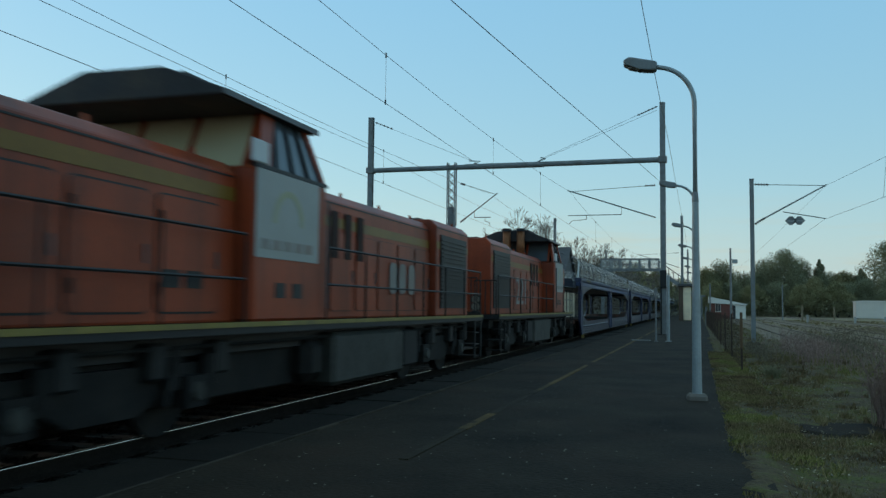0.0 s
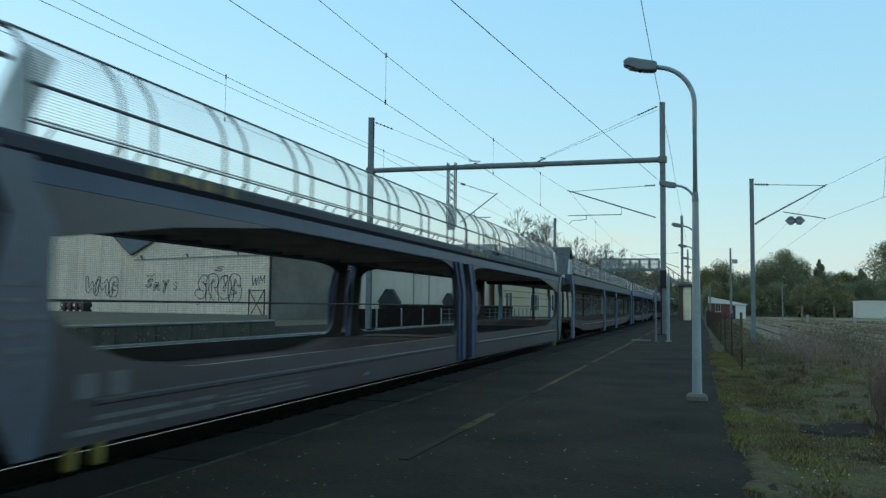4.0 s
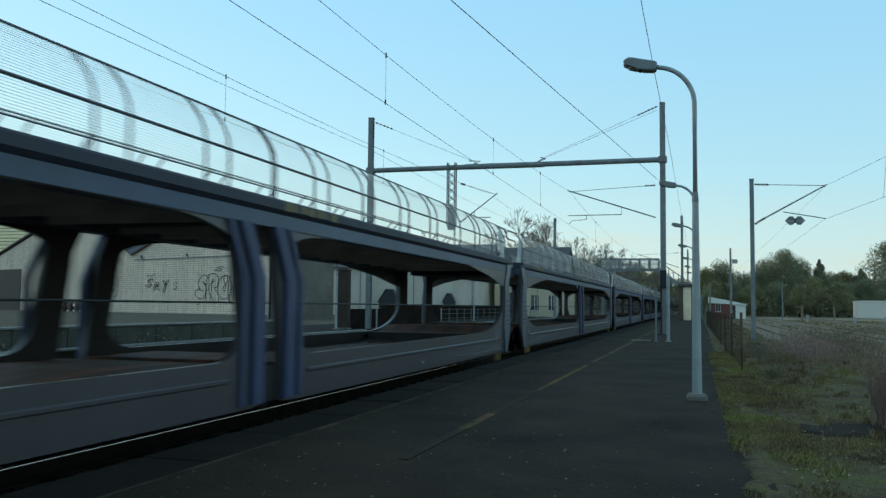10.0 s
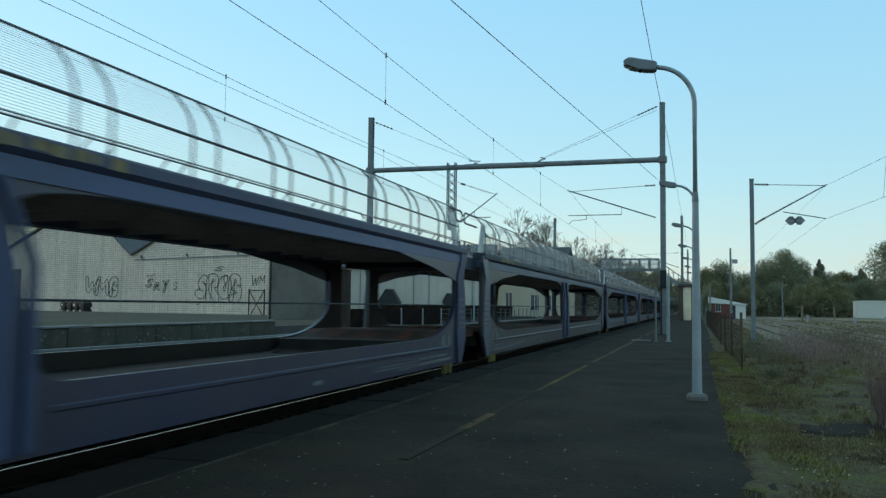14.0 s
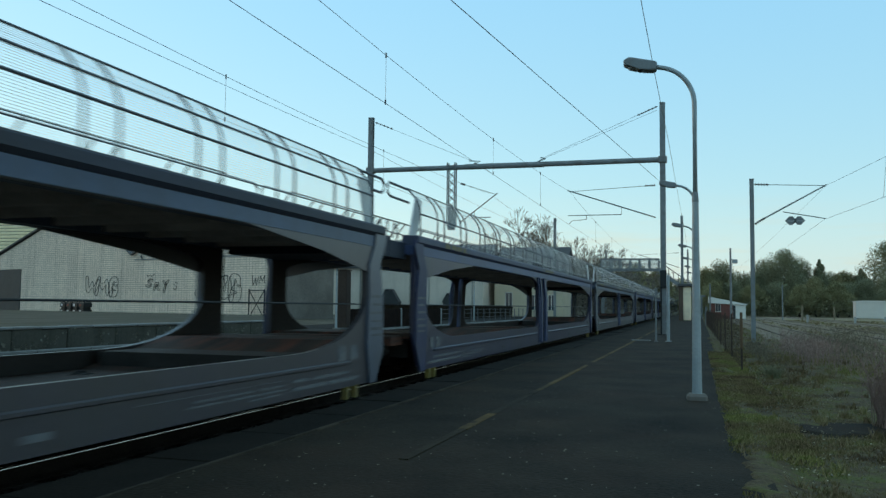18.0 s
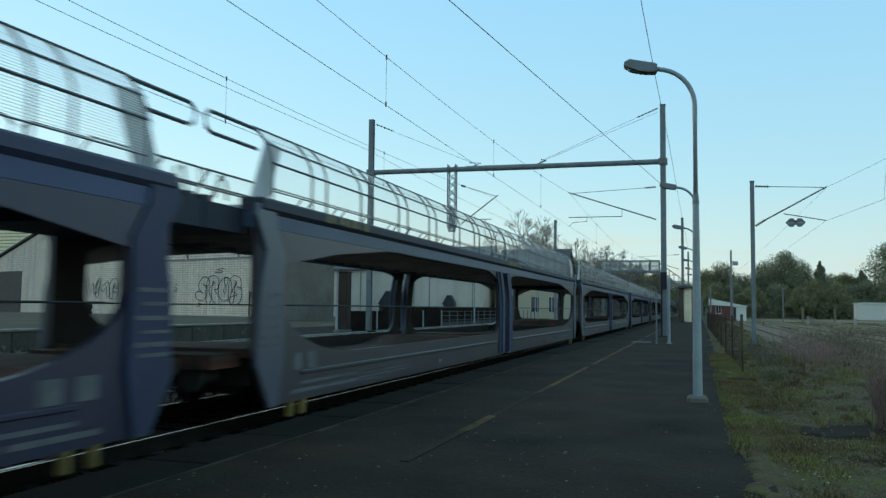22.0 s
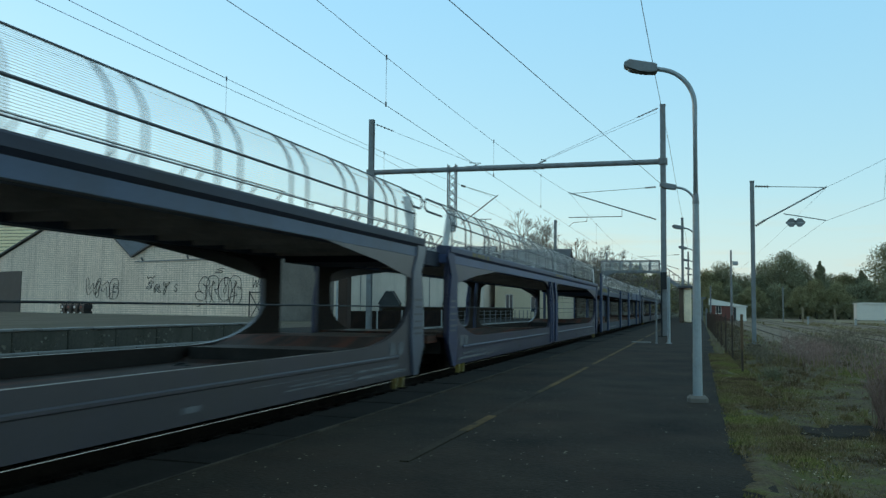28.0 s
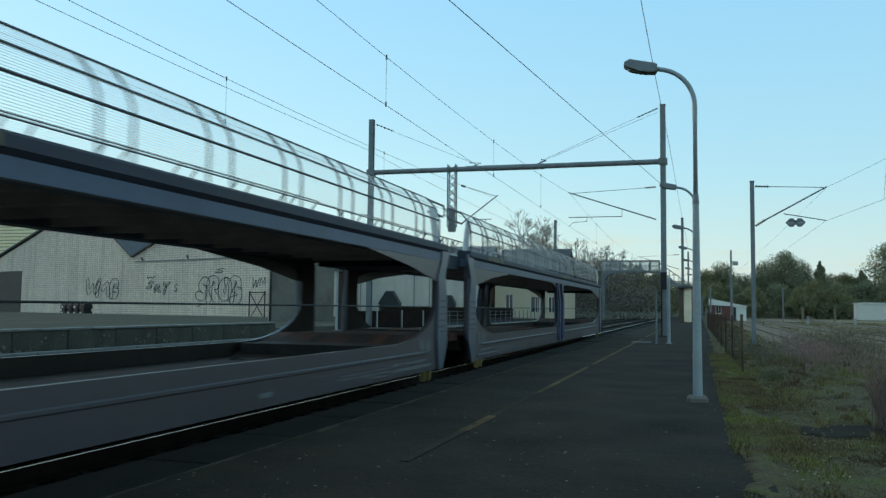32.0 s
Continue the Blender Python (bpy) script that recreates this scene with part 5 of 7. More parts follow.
for k, (x0, z0, w, h, kind, d) in enumerate(((14.0, 2.3, 2.2, 1.5, 0, 0.34), (16.1, 2.3, 2.0, 1.4, 1, 0.34), (18.7, 2.2, 1.3, 1.6, 2, 0.36),
                                             (25.0, 2.9, 1.0, 0.7, 6, 0.10), (26.3, 2.6, 0.9, 0.7, 4, 0.11), (27.7, 2.8, 0.9, 0.7, 7, 0.12), (29.4, 2.6, 0.6, 0.7, 6, 0.0), (24.9, 3.9, 1.3, 0.25, 0, 0.0),
                                             (33.1, 2.0, 1.3, 1.7, 6, 0.42), (34.7, 1.8, 1.3, 2.1, 4, 0.44), (36.3, 2.0, 1.3, 1.6, 5, 0.42), (37.9, 1.8, 1.2, 2.0, 2, 0.44),
                                             (35.6, 4.3, 1.2, 0.4, 6, 0.0), (40.7, 2.9, 0.8, 0.9, 0, 0.0), (41.7, 3.1, 0.7, 0.7, 1, 0.0), (33.0, 1.2, 0.6, 0.3, 6, 0.0))):
    spray(x0, z0, w, h, kind, 40 + k, d)
bm = bmesh.new()
tube(bm, (SW - 2.4, -0.4, 0), (SW - 2.4, -0.4, 2.6), 0.06, 0.06, 6)
tube(bm, (SW - 0.4, -0.4, 0), (SW - 0.4, -0.4, 2.6), 0.06, 0.06, 6)
tube(bm, (SW - 2.4, -0.4, 0.1), (SW - 0.4, -0.4, 2.5), 0.04, 0.04, 5)
tube(bm, (SW - 0.4, -0.4, 0.1), (SW - 2.4, -0.4, 2.5), 0.04, 0.04, 5)
tube(bm, (SW - 2.4, -0.4, 2.5), (SW - 0.4, -0.4, 2.5), 0.05, 0.05, 5)
part("braced_frame", bm, BLACK, shed, "dark cross-braced steel frame")

# dark crates before the shed
d = (SH[1] - SH[0]).normalized()
nrm = Vector((d.y, -d.x, 0))
for k in range(4):
    c = SH[0] + nrm * 5 + d * (19.2 + k * 1.12)
    bm = shaped((-0.3, 0.3, -0.4, 0.4, 0.0, 0.2), (-0.46, 0.46, -0.45, 0.45, 0.2, 0.62), (-0.3, 0.3, -0.4, 0.4, 0.62, 0.8), (-0.46, 0.46, -0.45, 0.45, 0.8, 1.2), (-0.42, 0.42, -0.4, 0.4, 1.2, 1.3), bevel=0.03)
    ob = new("crate", mesh_of(bm, "crate", BLACK))
    ob.matrix_basis = pose(c.x, c.y, 0.03, 0, 0, ang)
    tagged(ob, "dark crate standing before the cream shed", "crate", "crates by the shed")
    for z, m_ in ((0.30, PANEL), (0.9, BRICK if k % 2 else PANEL)):
        part("tag", shaped((-0.25, 0.05, -0.462, -0.452, z, z + 0.22)), m_, ob, "small pasted tag")


# ---- station side buildings ----
def house(name, label, x0, x1, y0, y1, h, ridge, wallmat, roofmat, openings=(), ridge_along="x", eave=0.3):
    """Walls with through openings on the front (y0), gabled roof, window panes and frames."""
    p = tagged(new(name), label, "building")
    bm = bmesh.new()
    xs = sorted({x0, x1, *[o[0] for o in openings], *[o[1] for o in openings]})
    for xa, xb in zip(xs, xs[1:]):
        xm = (xa + xb) / 2
        cut = [o for o in openings if o[0] <= xm <= o[1]]
        z = 0.0
        for o in sorted(cut, key=lambda o: o[2]):
            if o[2] > z:
                box(bm, xa, xb, y0, y0 + 0.3, z, o[2])
            z = o[3]
        box(bm, xa, xb, y0, y0 + 0.3, z, h)
    bmesh.ops.remove_doubles(bm, verts=bm.verts, dist=0.001)
    part("wall", bm, wallmat, p)
    for b_ in ((x0, x0 + 0.3, y0 + 0.3, y1), (x1 - 0.3, x1, y0 + 0.3, y1), (x0 + 0.3, x1 - 0.3, y1 - 0.3, y1)):
        part("wall", shaped((*b_, 0, h)), wallmat, p)
    bm = bmesh.new()
    if ridge_along == "x":
        ym_ = (y0 + y1) / 2
        for ya, yb in ((y0 - eave, ym_), (y1 + eave, ym_)):
            prism_x(bm, [(ya, h - 0.02), (yb, ridge), (yb, ridge + 0.18), (ya, h + 0.16)], x0 - eave, x1 + eave)
        prism_x(bm, [(y0 + 0.02, h), (y1 - 0.02, h), (ym_, ridge - 0.02)], x0 + 0.02, x0 + 0.28)
        prism_x(bm, [(y0 + 0.02, h), (y1 - 0.02, h), (ym_, ridge - 0.02)], x1 - 0.28, x1 - 0.02)
    else:
        xm_ = (x0 + x1) / 2
        for xa, xb in ((x0 - eave, xm_), (x1 + eave, xm_)):
            prism_y(bm, [(xa, h - 0.02), (xb, ridge), (xb, ridge + 0.18), (xa, h + 0.16)], y0 - eave, y1 + eave)
        prism_y(bm, [(x0 + 0.02, h), (x1 - 0.02, h), (xm_, ridge - 0.02)], y0 + 0.02, y0 + 0.28)
    part("roof", bm, roofmat, p)
    for o in openings:
        w = part("window" if o[2] > 0.3 else "door", shaped((o[0] + 0.05, o[1] - 0.05, y0 + 0.14, y0 + 0.2, o[2] + 0.02, o[3] - 0.05)), WINDOW if o[2] > 0.3 else DOORPAINT, p)
        bm = bmesh.new()
        for xa, xb, za, zb in ((o[0], o[0] + 0.07, o[2], o[3]), (o[1] - 0.07, o[1], o[2], o[3]), (o[0] + 0.07, o[1] - 0.07, o[3] - 0.07, o[3]),
                               ((o[0] + o[1]) / 2 - 0.03, (o[0] + o[1]) / 2 + 0.03, o[2], o[3] - 0.07)):
            box(bm, xa, xb, y0 + 0.08, y0 + 0.135, za, zb)
        part("frame", bm, RENDER, w)
    return p


house("station_building", "long white rendered station building with dark doors", -47.5, -26.2, 105, 117, 6.2, 9.5, STATION, SLATE)
house("station_house", "cream rendered house with a dark slate roof", -25.4, -16.5, 108, 119, 5.0, 9.2, CREAM, SLATE,
      ((-24.0, -23.0, 1.0, 3.2), (-20.7, -19.5, 0.9, 2.9), (-18.4, -17.5, 0.9, 2.9)))
hut = tagged(new("brick_hut"), "red brick hut with a whitewashed end under one sloping pale roof", "building")


def lean(x):
    """Underside of the sloping roof."""
    return 2.02 - (x - 1.45) * 0.05


for x0, x1, m_, lab in ((1.5, 2.1, BRICK, "red brick wall"), (2.75, 4.2, BRICK, "red brick wall"), (4.205, 5.7, RENDER, "whitewashed wall")):
    bm = bmesh.new()
    prism_y(bm, [(x0, 0.0), (x1, 0.0), (x1, lean(x1)), (x0, lean(x0))], 112.0, 112.3)
    part("wall", bm, m_, hut, lab)
bm = bmesh.new()
box(bm, 2.1, 2.75, 112.0, 112.3, 0.0, 1.0)
prism_y(bm, [(2.1, 1.95), (2.75, 1.95), (2.75, lean(2.75)), (2.1, lean(2.1))], 112.0, 112.3)
part("wall", bm, BRICK, hut, "red brick wall")
for x0, x1, m_ in ((1.5, 1.8, BRICK), (5.4, 5.7, RENDER)):
    part("wall", shaped((x0, x1, 112.31, 115.7, 0.0, lean(x1) - 0.02)), m_, hut)
part("wall", shaped((1.81, 5.39, 115.4, 115.7, 0.0, 1.55)), BRICK, hut)
bm = bmesh.new()
prism_y(bm, [(1.3, lean(1.3) + 0.01), (5.85, lean(5.85) + 0.01), (5.85, lean(5.85) + 0.12), (1.3, lean(1.3) + 0.82)], 111.75, 115.9)
part("roof", bm, RENDER, hut, "pale sloping sheet roof")
win = part("window", shaped((2.14, 2.71, 112.14, 112.18, 1.02, 1.93)), WINDOW, hut)
part("frame", shaped((2.1, 2.14, 112.1, 112.2, 1.0, 1.95), (2.71, 2.75, 112.1, 112.2, 1.0, 1.95), (2.41, 2.44, 112.1, 112.135, 1.0, 1.95)), RENDER, win)
part("sill", shaped((2.05, 2.8, 111.93, 112.1, 0.94, 1.0)), RENDER, win, "white sill")
part("door", shaped((4.21, 4.5, 111.96, 112.0, 0.0, 1.75)), DOORPAINT, hut, "dark door edge")
house("far_house", "pale far house behind the platform", -4.2, -2.4, 215, 222, 4.0, 6.0, RENDER, BRICK, ((-3.6, -3.0, 1.0, 2.4),))
for x0, x1, sh_, top, flat in ((-40.05, -37.3, 1.8, 3.35, 0.42), (-31.25, -29.85, 1.85, 2.85, 0.2)):
    porch = tagged(new("dark_porch"), "dark boarded porch with a cut-off pointed gable", "porch", "porches of the station")
    xm = (x0 + x1) / 2
    bm = bmesh.new()
    prism_y(bm, [(x0, 0.0), (x1, 0.0), (x1, sh_), (xm + flat, top), (xm - flat, top), (x0, sh_)], 104.2, 104.99)
    part("body", bm, DOORPAINT, porch)
    bm = bmesh.new()
    for (xa, za), (xb, zb) in (((x0 - 0.12, sh_ - 0.1), (xm - flat, top + 0.04)), ((xm - flat, top + 0.04), (xm + flat, top + 0.04)), ((xm + flat, top + 0.04), (x1 + 0.12, sh_ - 0.1))):
        prism_y(bm, [(xa, za), (xb, zb), (xb, zb + 0.07), (xa, za + 0.07)], 104.05, 104.98)
    part("roof", bm, SLATE, porch)
for x in (-45.2, -43.0, -35.5, -33.4, -27.6):
    bm = bmesh.new()
    tube(bm, (x, 104.93, 0.0), (x, 104.93, 6.1), 0.05, 0.05, 8)
    tagged(new("downpipe", mesh_of(bm, "downpipe", MAST)), "grey downpipe on the stained station wall", "downpipe", "downpipes")

# far-platform poles and white railing
cab_ = tagged(new("signal_cabinet"), "tall dark brown cabinet on the far platform", "cabinet")
part("body", shaped((-0.24, 0.24, -0.3, 0.3, 0.1, 3.0), bevel=0.03), DULLDARK, cab_)
part("plinth", shaped((-0.28, 0.28, -0.34, 0.34, 0.0, 0.1), bevel=0.01), CONCRETE, cab_, "concrete plinth")
part("door", shaped((0.241, 0.255, -0.26, 0.26, 0.2, 2.9)), DULLDARK, cab_)
part("roof", shaped((-0.28, 0.28, -0.34, 0.34, 3.0, 3.06), bevel=0.01), DULLDARK, cab_)
cab_.location = (-17.35, 40.2, 0.08)
wf = tagged(new("white_railing"), "white posts with dark brown boards on the far platform", "railing", "", "structure")
wpost = mesh_of(shaped((-0.06, 0.06, -0.06, 0.06, 0, 1.1), bevel=0.015), "post", WHITE)
for k in range(5):
    piece("post", wpost, wf, (-17.4, 40.7 + k * 4.2, 0.05))
gpost = mesh_of(shaped((-0.035, 0.035, -0.035, 0.035, 0, 1.1), bevel=0.01), "post", RAILING)
for k in range(1, 19):
    piece("post", gpost, wf, (-17.4, 57.5 + k * 2.1, 0.05))
board_mesh = mesh_of(shaped((-0.03, 0.03, 0.07, 4.13, 0.02, 1.08), bevel=0.008), "board_panel", mat("dark_brown_boards", (0.014, 0.0085, 0.0065), 0.9, 0, 0.4, 2, 20, 0.2, (0.03, 0.016, 0.011), 0.5, spec=0.05))
for k in range(4):
    piece("board_panel", board_mesh, wf, (-17.43, 40.7 + k * 4.2, 0.05))
for z in (0.45, 0.78, 1.08):
    bm = bmesh.new()
    tube(bm, (-17.4, 57.5, z), (-17.4, 95.3, z), 0.016, 0.016, 6)
    part("rail_bar", bm, RAILING, wf)
bm = bmesh.new()
rng = random.Random(55)
box(bm, -22.8, -22.15, 60, 104, 0.0, 1.25)
for k in range(12000):
    c = Vector((rng.uniform(-22.9, -22.0), rng.uniform(59.8, 104), 0.05 + 1.3 * rng.random() ** 0.5))
    u = Vector((rng.gauss(0, 1), rng.gauss(0, 1), rng.gauss(0, 1))).normalized() * rng.uniform(0.04, 0.1)
    v = u.orthogonal() * 0.7
    bm.faces.new([bm.verts.new(p) for p in (c - u, c + v, c + u, c - v)])
tagged(new("dark_hedge", mesh_of(bm, "dark_hedge", mat("dark_hedge_leaves", (0.028, 0.02, 0.013), 0.95, 0, 0.4, 1, 10, 0, spec=0.05))), "dark brown clipped hedge behind the far platform", "hedge", "", "stuff")

# ---- platform shelter ----
sh = tagged(new("platform_shelter"), "small platform shelter with a pale pillar with warm sunlight put into its colour and dark side", "shelter")
part("roof", shaped((-1.95, -0.5, 89.4, 93.0, 3.56, 3.84), bevel=0.05), SLATE, sh)
# low sun on the pillar is painted into its warm cream base colour
part("pillar", shaped((-1.42, -0.66, 89.7, 90.3, 0.05, 3.56), bevel=0.12), mat("sunlit_cream_paint", (0.86, 0.68, 0.47), 0.75, 0, 0.12, 1.2, 10, 0.05, (0.55, 0.42, 0.3), 0.5), sh, "pale pillar with warm sunlight put into its colour")
part("side_wall", shaped((-1.86, -1.43, 89.8, 92.8, 0.05, 3.56), bevel=0.03), mat("brown_boards", (0.10, 0.065, 0.045), 0.85, 0, 0.3, 1, 15, 0.2), sh, "brown boarded side")

# ---- footbridge ----
fb = tagged(new("footbridge"), "grey steel footbridge with panel railings and stairs", "footbridge")
Y = 120.0
bm = bmesh.new()
box(bm, -12.9, -5.0, Y - 0.9, Y + 0.9, 6.4, 6.72)
part("deck", bm, MAST, fb)
for yy in (Y - 0.88, Y + 0.88):
    bm = bmesh.new()
    box(bm, -12.9, -5.0, yy - 0.04, yy + 0.04, 8.02, 8.12)
    k = 0
    while -12.9 + k * 1.31 <= -4.9:
        xx = -12.9 + k * 1.31
        box(bm, xx - 0.05, xx + 0.05, yy - 0.04, yy + 0.04, 6.72, 8.02)
        k += 1
    box(bm, -12.9, -5.0, yy - 0.03, yy + 0.03, 7.35, 7.4)
    part("railing", bm, MAST, fb)
    for k in range(6):
        x0 = -12.85 + k * 1.31
        bm = bmesh.new()
        box(bm, x0 + 0.06, x0 + 1.18, yy - 0.012, yy + 0.012, 6.76, 6.80)
        box(bm, x0 + 0.06, x0 + 1.18, yy - 0.012, yy + 0.012, 7.88, 7.92)
        for j in range(9):
            xb = x0 + 0.06 + j * 0.135
            box(bm, xb, xb + (0.09 if j in (0, 8) else 0.035), yy - 0.012, yy + 0.012, 6.80, 7.88)
        part("panel", bm, WHITE, fb, "pale barred infill panel")
for xx in (-12.7, -4.6):
    bm = bmesh.new()
    for yy in (Y - 0.8, Y + 0.8):
        box(bm, xx - 0.14, xx + 0.14, yy - 0.14, yy + 0.14, 0, 6.4)
    part("pier", bm, MAST, fb)
bm = bmesh.new()
prism_y(bm, [(-12.5, 5.0), (-12.3, 5.7), (-11.7, 6.2), (-10.9, 6.4), (-12.5, 6.4)], Y - 0.85, Y - 0.7)
prism_y(bm, [(-12.5, 5.0), (-12.3, 5.7), (-11.7, 6.2), (-10.9, 6.4), (-12.5, 6.4)], Y + 0.7, Y + 0.85)
part("knee_brace", bm, MAST, fb)
bm = bmesh.new()
n = 16
for k in range(n):
    x0, z0 = -5.0 + k * 0.26, 6.65 - k * 0.2
    box(bm, x0, x0 + 0.3, Y - 0.85, Y + 0.85, z0 - 0.08, z0)
part("stair_treads", bm, MAST, fb)
for yy in (Y - 0.88, Y + 0.88):
    bm = bmesh.new()
    prism_y(bm, [(-5.0, 6.1), (-5.0, 6.6), (-0.6, 3.4), (-0.6, 2.9)], yy - 0.03, yy + 0.03)
    tube(bm, (-5.0, yy, 7.7), (-0.6, yy, 4.5), 0.05, 0.05, 6)
    for k in range(8):
        xx = -5.0 + k * 0.62
        zz = 6.6 - k * 0.45
        tube(bm, (xx, yy, zz - 0.1), (xx, yy, zz + 1.1), 0.03, 0.03, 5)
    part("stair_railing", bm, MAST, fb)
part("stair_landing", shaped((-0.7, 1.0, Y - 0.9, Y + 0.9, 2.9, 3.1)), MAST, fb)
part("stair_pier", shaped((0.4, 0.6, Y - 0.8, Y - 0.6, 0, 2.9), (0.4, 0.6, Y + 0.6, Y + 0.8, 0, 2.9)), MAST, fb)

for x, y, h, rad, m_, lab in ((-1.5, 32.6, 1.95, 0.03, MAST, "thin grey steel post beside the portal mast"), (-1.06, 32.8, 2.45, 0.06, LAMPPAINT, "pale steel pipe post beside the portal mast")):
    post_ = tagged(new("platform_post"), lab, "post", "posts on the platform")
    bm = bmesh.new()
    tube(bm, (0, 0, -0.05), (0, 0, h), rad, rad, 8)
    part("shaft", bm, m_, post_)
    bm = bmesh.new()
    tube(bm, (0, 0, h), (0, 0, h + 0.03), rad * 1.25, rad * 0.8, 8)
    part("cap", bm, m_, post_)
    bm = bmesh.new()
    tube(bm, (0, 0, 0.0), (0, 0, 0.03), rad * 2, rad * 1.8, 8)
    part("base_flange", bm, m_, post_)
    post_.location = (x, y, P)

# ---- yard: poles, container, marker posts ----
for x, y, h, lampy in ((3.55, 100.0, 8.1, True), (9.8, 110.0, 4.3, False), (-0.2, 100.0, 4.4, False), (1.0, 75.0, 3.4, False)):
    pl = tagged(new("yard_pole"), "thin grey yard pole" + (" with a small floodlight" if lampy else ""), "pole", "yard poles")
    bm = bmesh.new()
    tube(bm, (0, 0, -0.1), (0, 0, h), 0.13 if lampy else 0.07, 0.10 if lampy else 0.06, 8)
    part("pole", bm, MAST, pl)
    if lampy:
        part("floodlight", shaped((0.15, 0.75, -0.25, 0.25, h - 1.7, h - 1.25), bevel=0.06), LAMPPAINT, pl, "pale floodlight head")
        bm = bmesh.new()
        tube(bm, (0, 0, h - 1.2), (0.5, 0, h - 1.3), 0.04, 0.04, 5)
        part("bracket", bm, MAST, pl)
    pl.location = (x, y, 0)
BOXPAINT = mat("dusty_white_container_paint", (0.66, 0.6, 0.53), 0.6, 0, 0.1, 0.8, 10, 0.03, (0.6, 0.55, 0.48), 0.5)
ct = tagged(new("container"), "long white storage container standing in the yard", "container")
bm = bmesh.new()
xx = 22.8
while xx < 34.8:
    box(bm, xx, xx + 0.28, 140.0, 140.06, 0.12, 2.5)
    box(bm, xx + 0.28, xx + 0.56, 140.03, 140.09, 0.12, 2.5)
    xx += 0.56
part("ribbed_side", bm, BOXPAINT, ct)
part("body", shaped((22.75, 35.0, 140.1, 142.5, 0.1, 2.55), bevel=0.03), BOXPAINT, ct)
bm = bmesh.new()
prism_y(bm, [(22.6, 2.55), (35.1, 2.55), (35.1, 2.62), (24.0, 2.78), (22.6, 2.66)], 139.9, 142.6)
part("roof", bm, BOXPAINT, ct)
part("foot", shaped((22.9, 23.2, 140.2, 142.3, 0, 0.12), (34.4, 34.7, 140.2, 142.3, 0, 0.12)), BLACK, ct)
for x, y, h in ((14.2, 88, 0.7), (16.2, 62, 0.75), (20.0, 105, 0.6), (10.5, 92, 0.8), (12.2, 112, 1.9), (17.2, 122, 1.7)):
    bm = shaped((-0.09, 0.09, -0.09, 0.09, -0.05, h), bevel=0.02)
    ob = new("marker_post", mesh_of(bm, "marker_post", WHITE if h < 1 else mat("ochre_timber", (0.22, 0.17, 0.11), 0.9)))
    ob.location = (x, y, 0.02)
    tagged(ob, "short white marker post in the grass" if h < 1 else "ochre timber post in the yard", "post", "marker posts")

# ---- the train: two locomotives and car-carrier wagons ----
def corner_outline(y0, y1, z0, z1, radii, steps=7):
    """Rounded opening, counter-clockwise from its lower start; radii: four (ry, rz) from lower start, lower end, upper end, upper start."""
    pts = []
    data = ((y0, z0, 1, 1, math.pi), (y1, z0, -1, 1, 1.5 * math.pi), (y1, z1, -1, -1, 0.0), (y0, z1, 1, -1, 0.5 * math.pi))
    for (cy, cz, sy, sz, a0), (ry, rz) in zip(data, radii):
        for k in range(steps + 1):
            a = a0 + (math.pi / 2) * k / steps
            pts.append((cy + sy * ry + ry * math.cos(a), cz + sz * rz + rz * math.sin(a)))
    return pts


def outward(inner, y0, y1, z0, z1):
    """Each opening point carried to the outer rectangle, square to square."""
    ys, zs = [p[0] for p in inner], [p[1] for p in inner]
    cy, cz = (min(ys) + max(ys)) / 2, (min(zs) + max(zs)) / 2
    hy, hz = (max(ys) - min(ys)) / 2, (max(zs) - min(zs)) / 2
    out = []
    for y, z in inner:
        ny, nz = (y - cy) / hy, (z - cz) / hz
        m = max(abs(ny), abs(nz))
        out.append(((y0 + y1) / 2 + ny / m * (y1 - y0) / 2, (z0 + z1) / 2 + nz / m * (z1 - z0) / 2))
    return out


def ribbed(bm, half, y0, y1, top, under, rib):
    """A deck plate with cross ribs beneath, in one profile."""
    prof = [(y1, top), (y0, top), (y0, under)]
    y = y0 + 0.4
    while y < y1 - 0.3:
        prof += [(y, under), (y, rib), (y + 0.08, rib), (y + 0.08, under)]
        y += 0.9
    prof.append((y1, under))
    prism_x(bm, prof, -half, half)


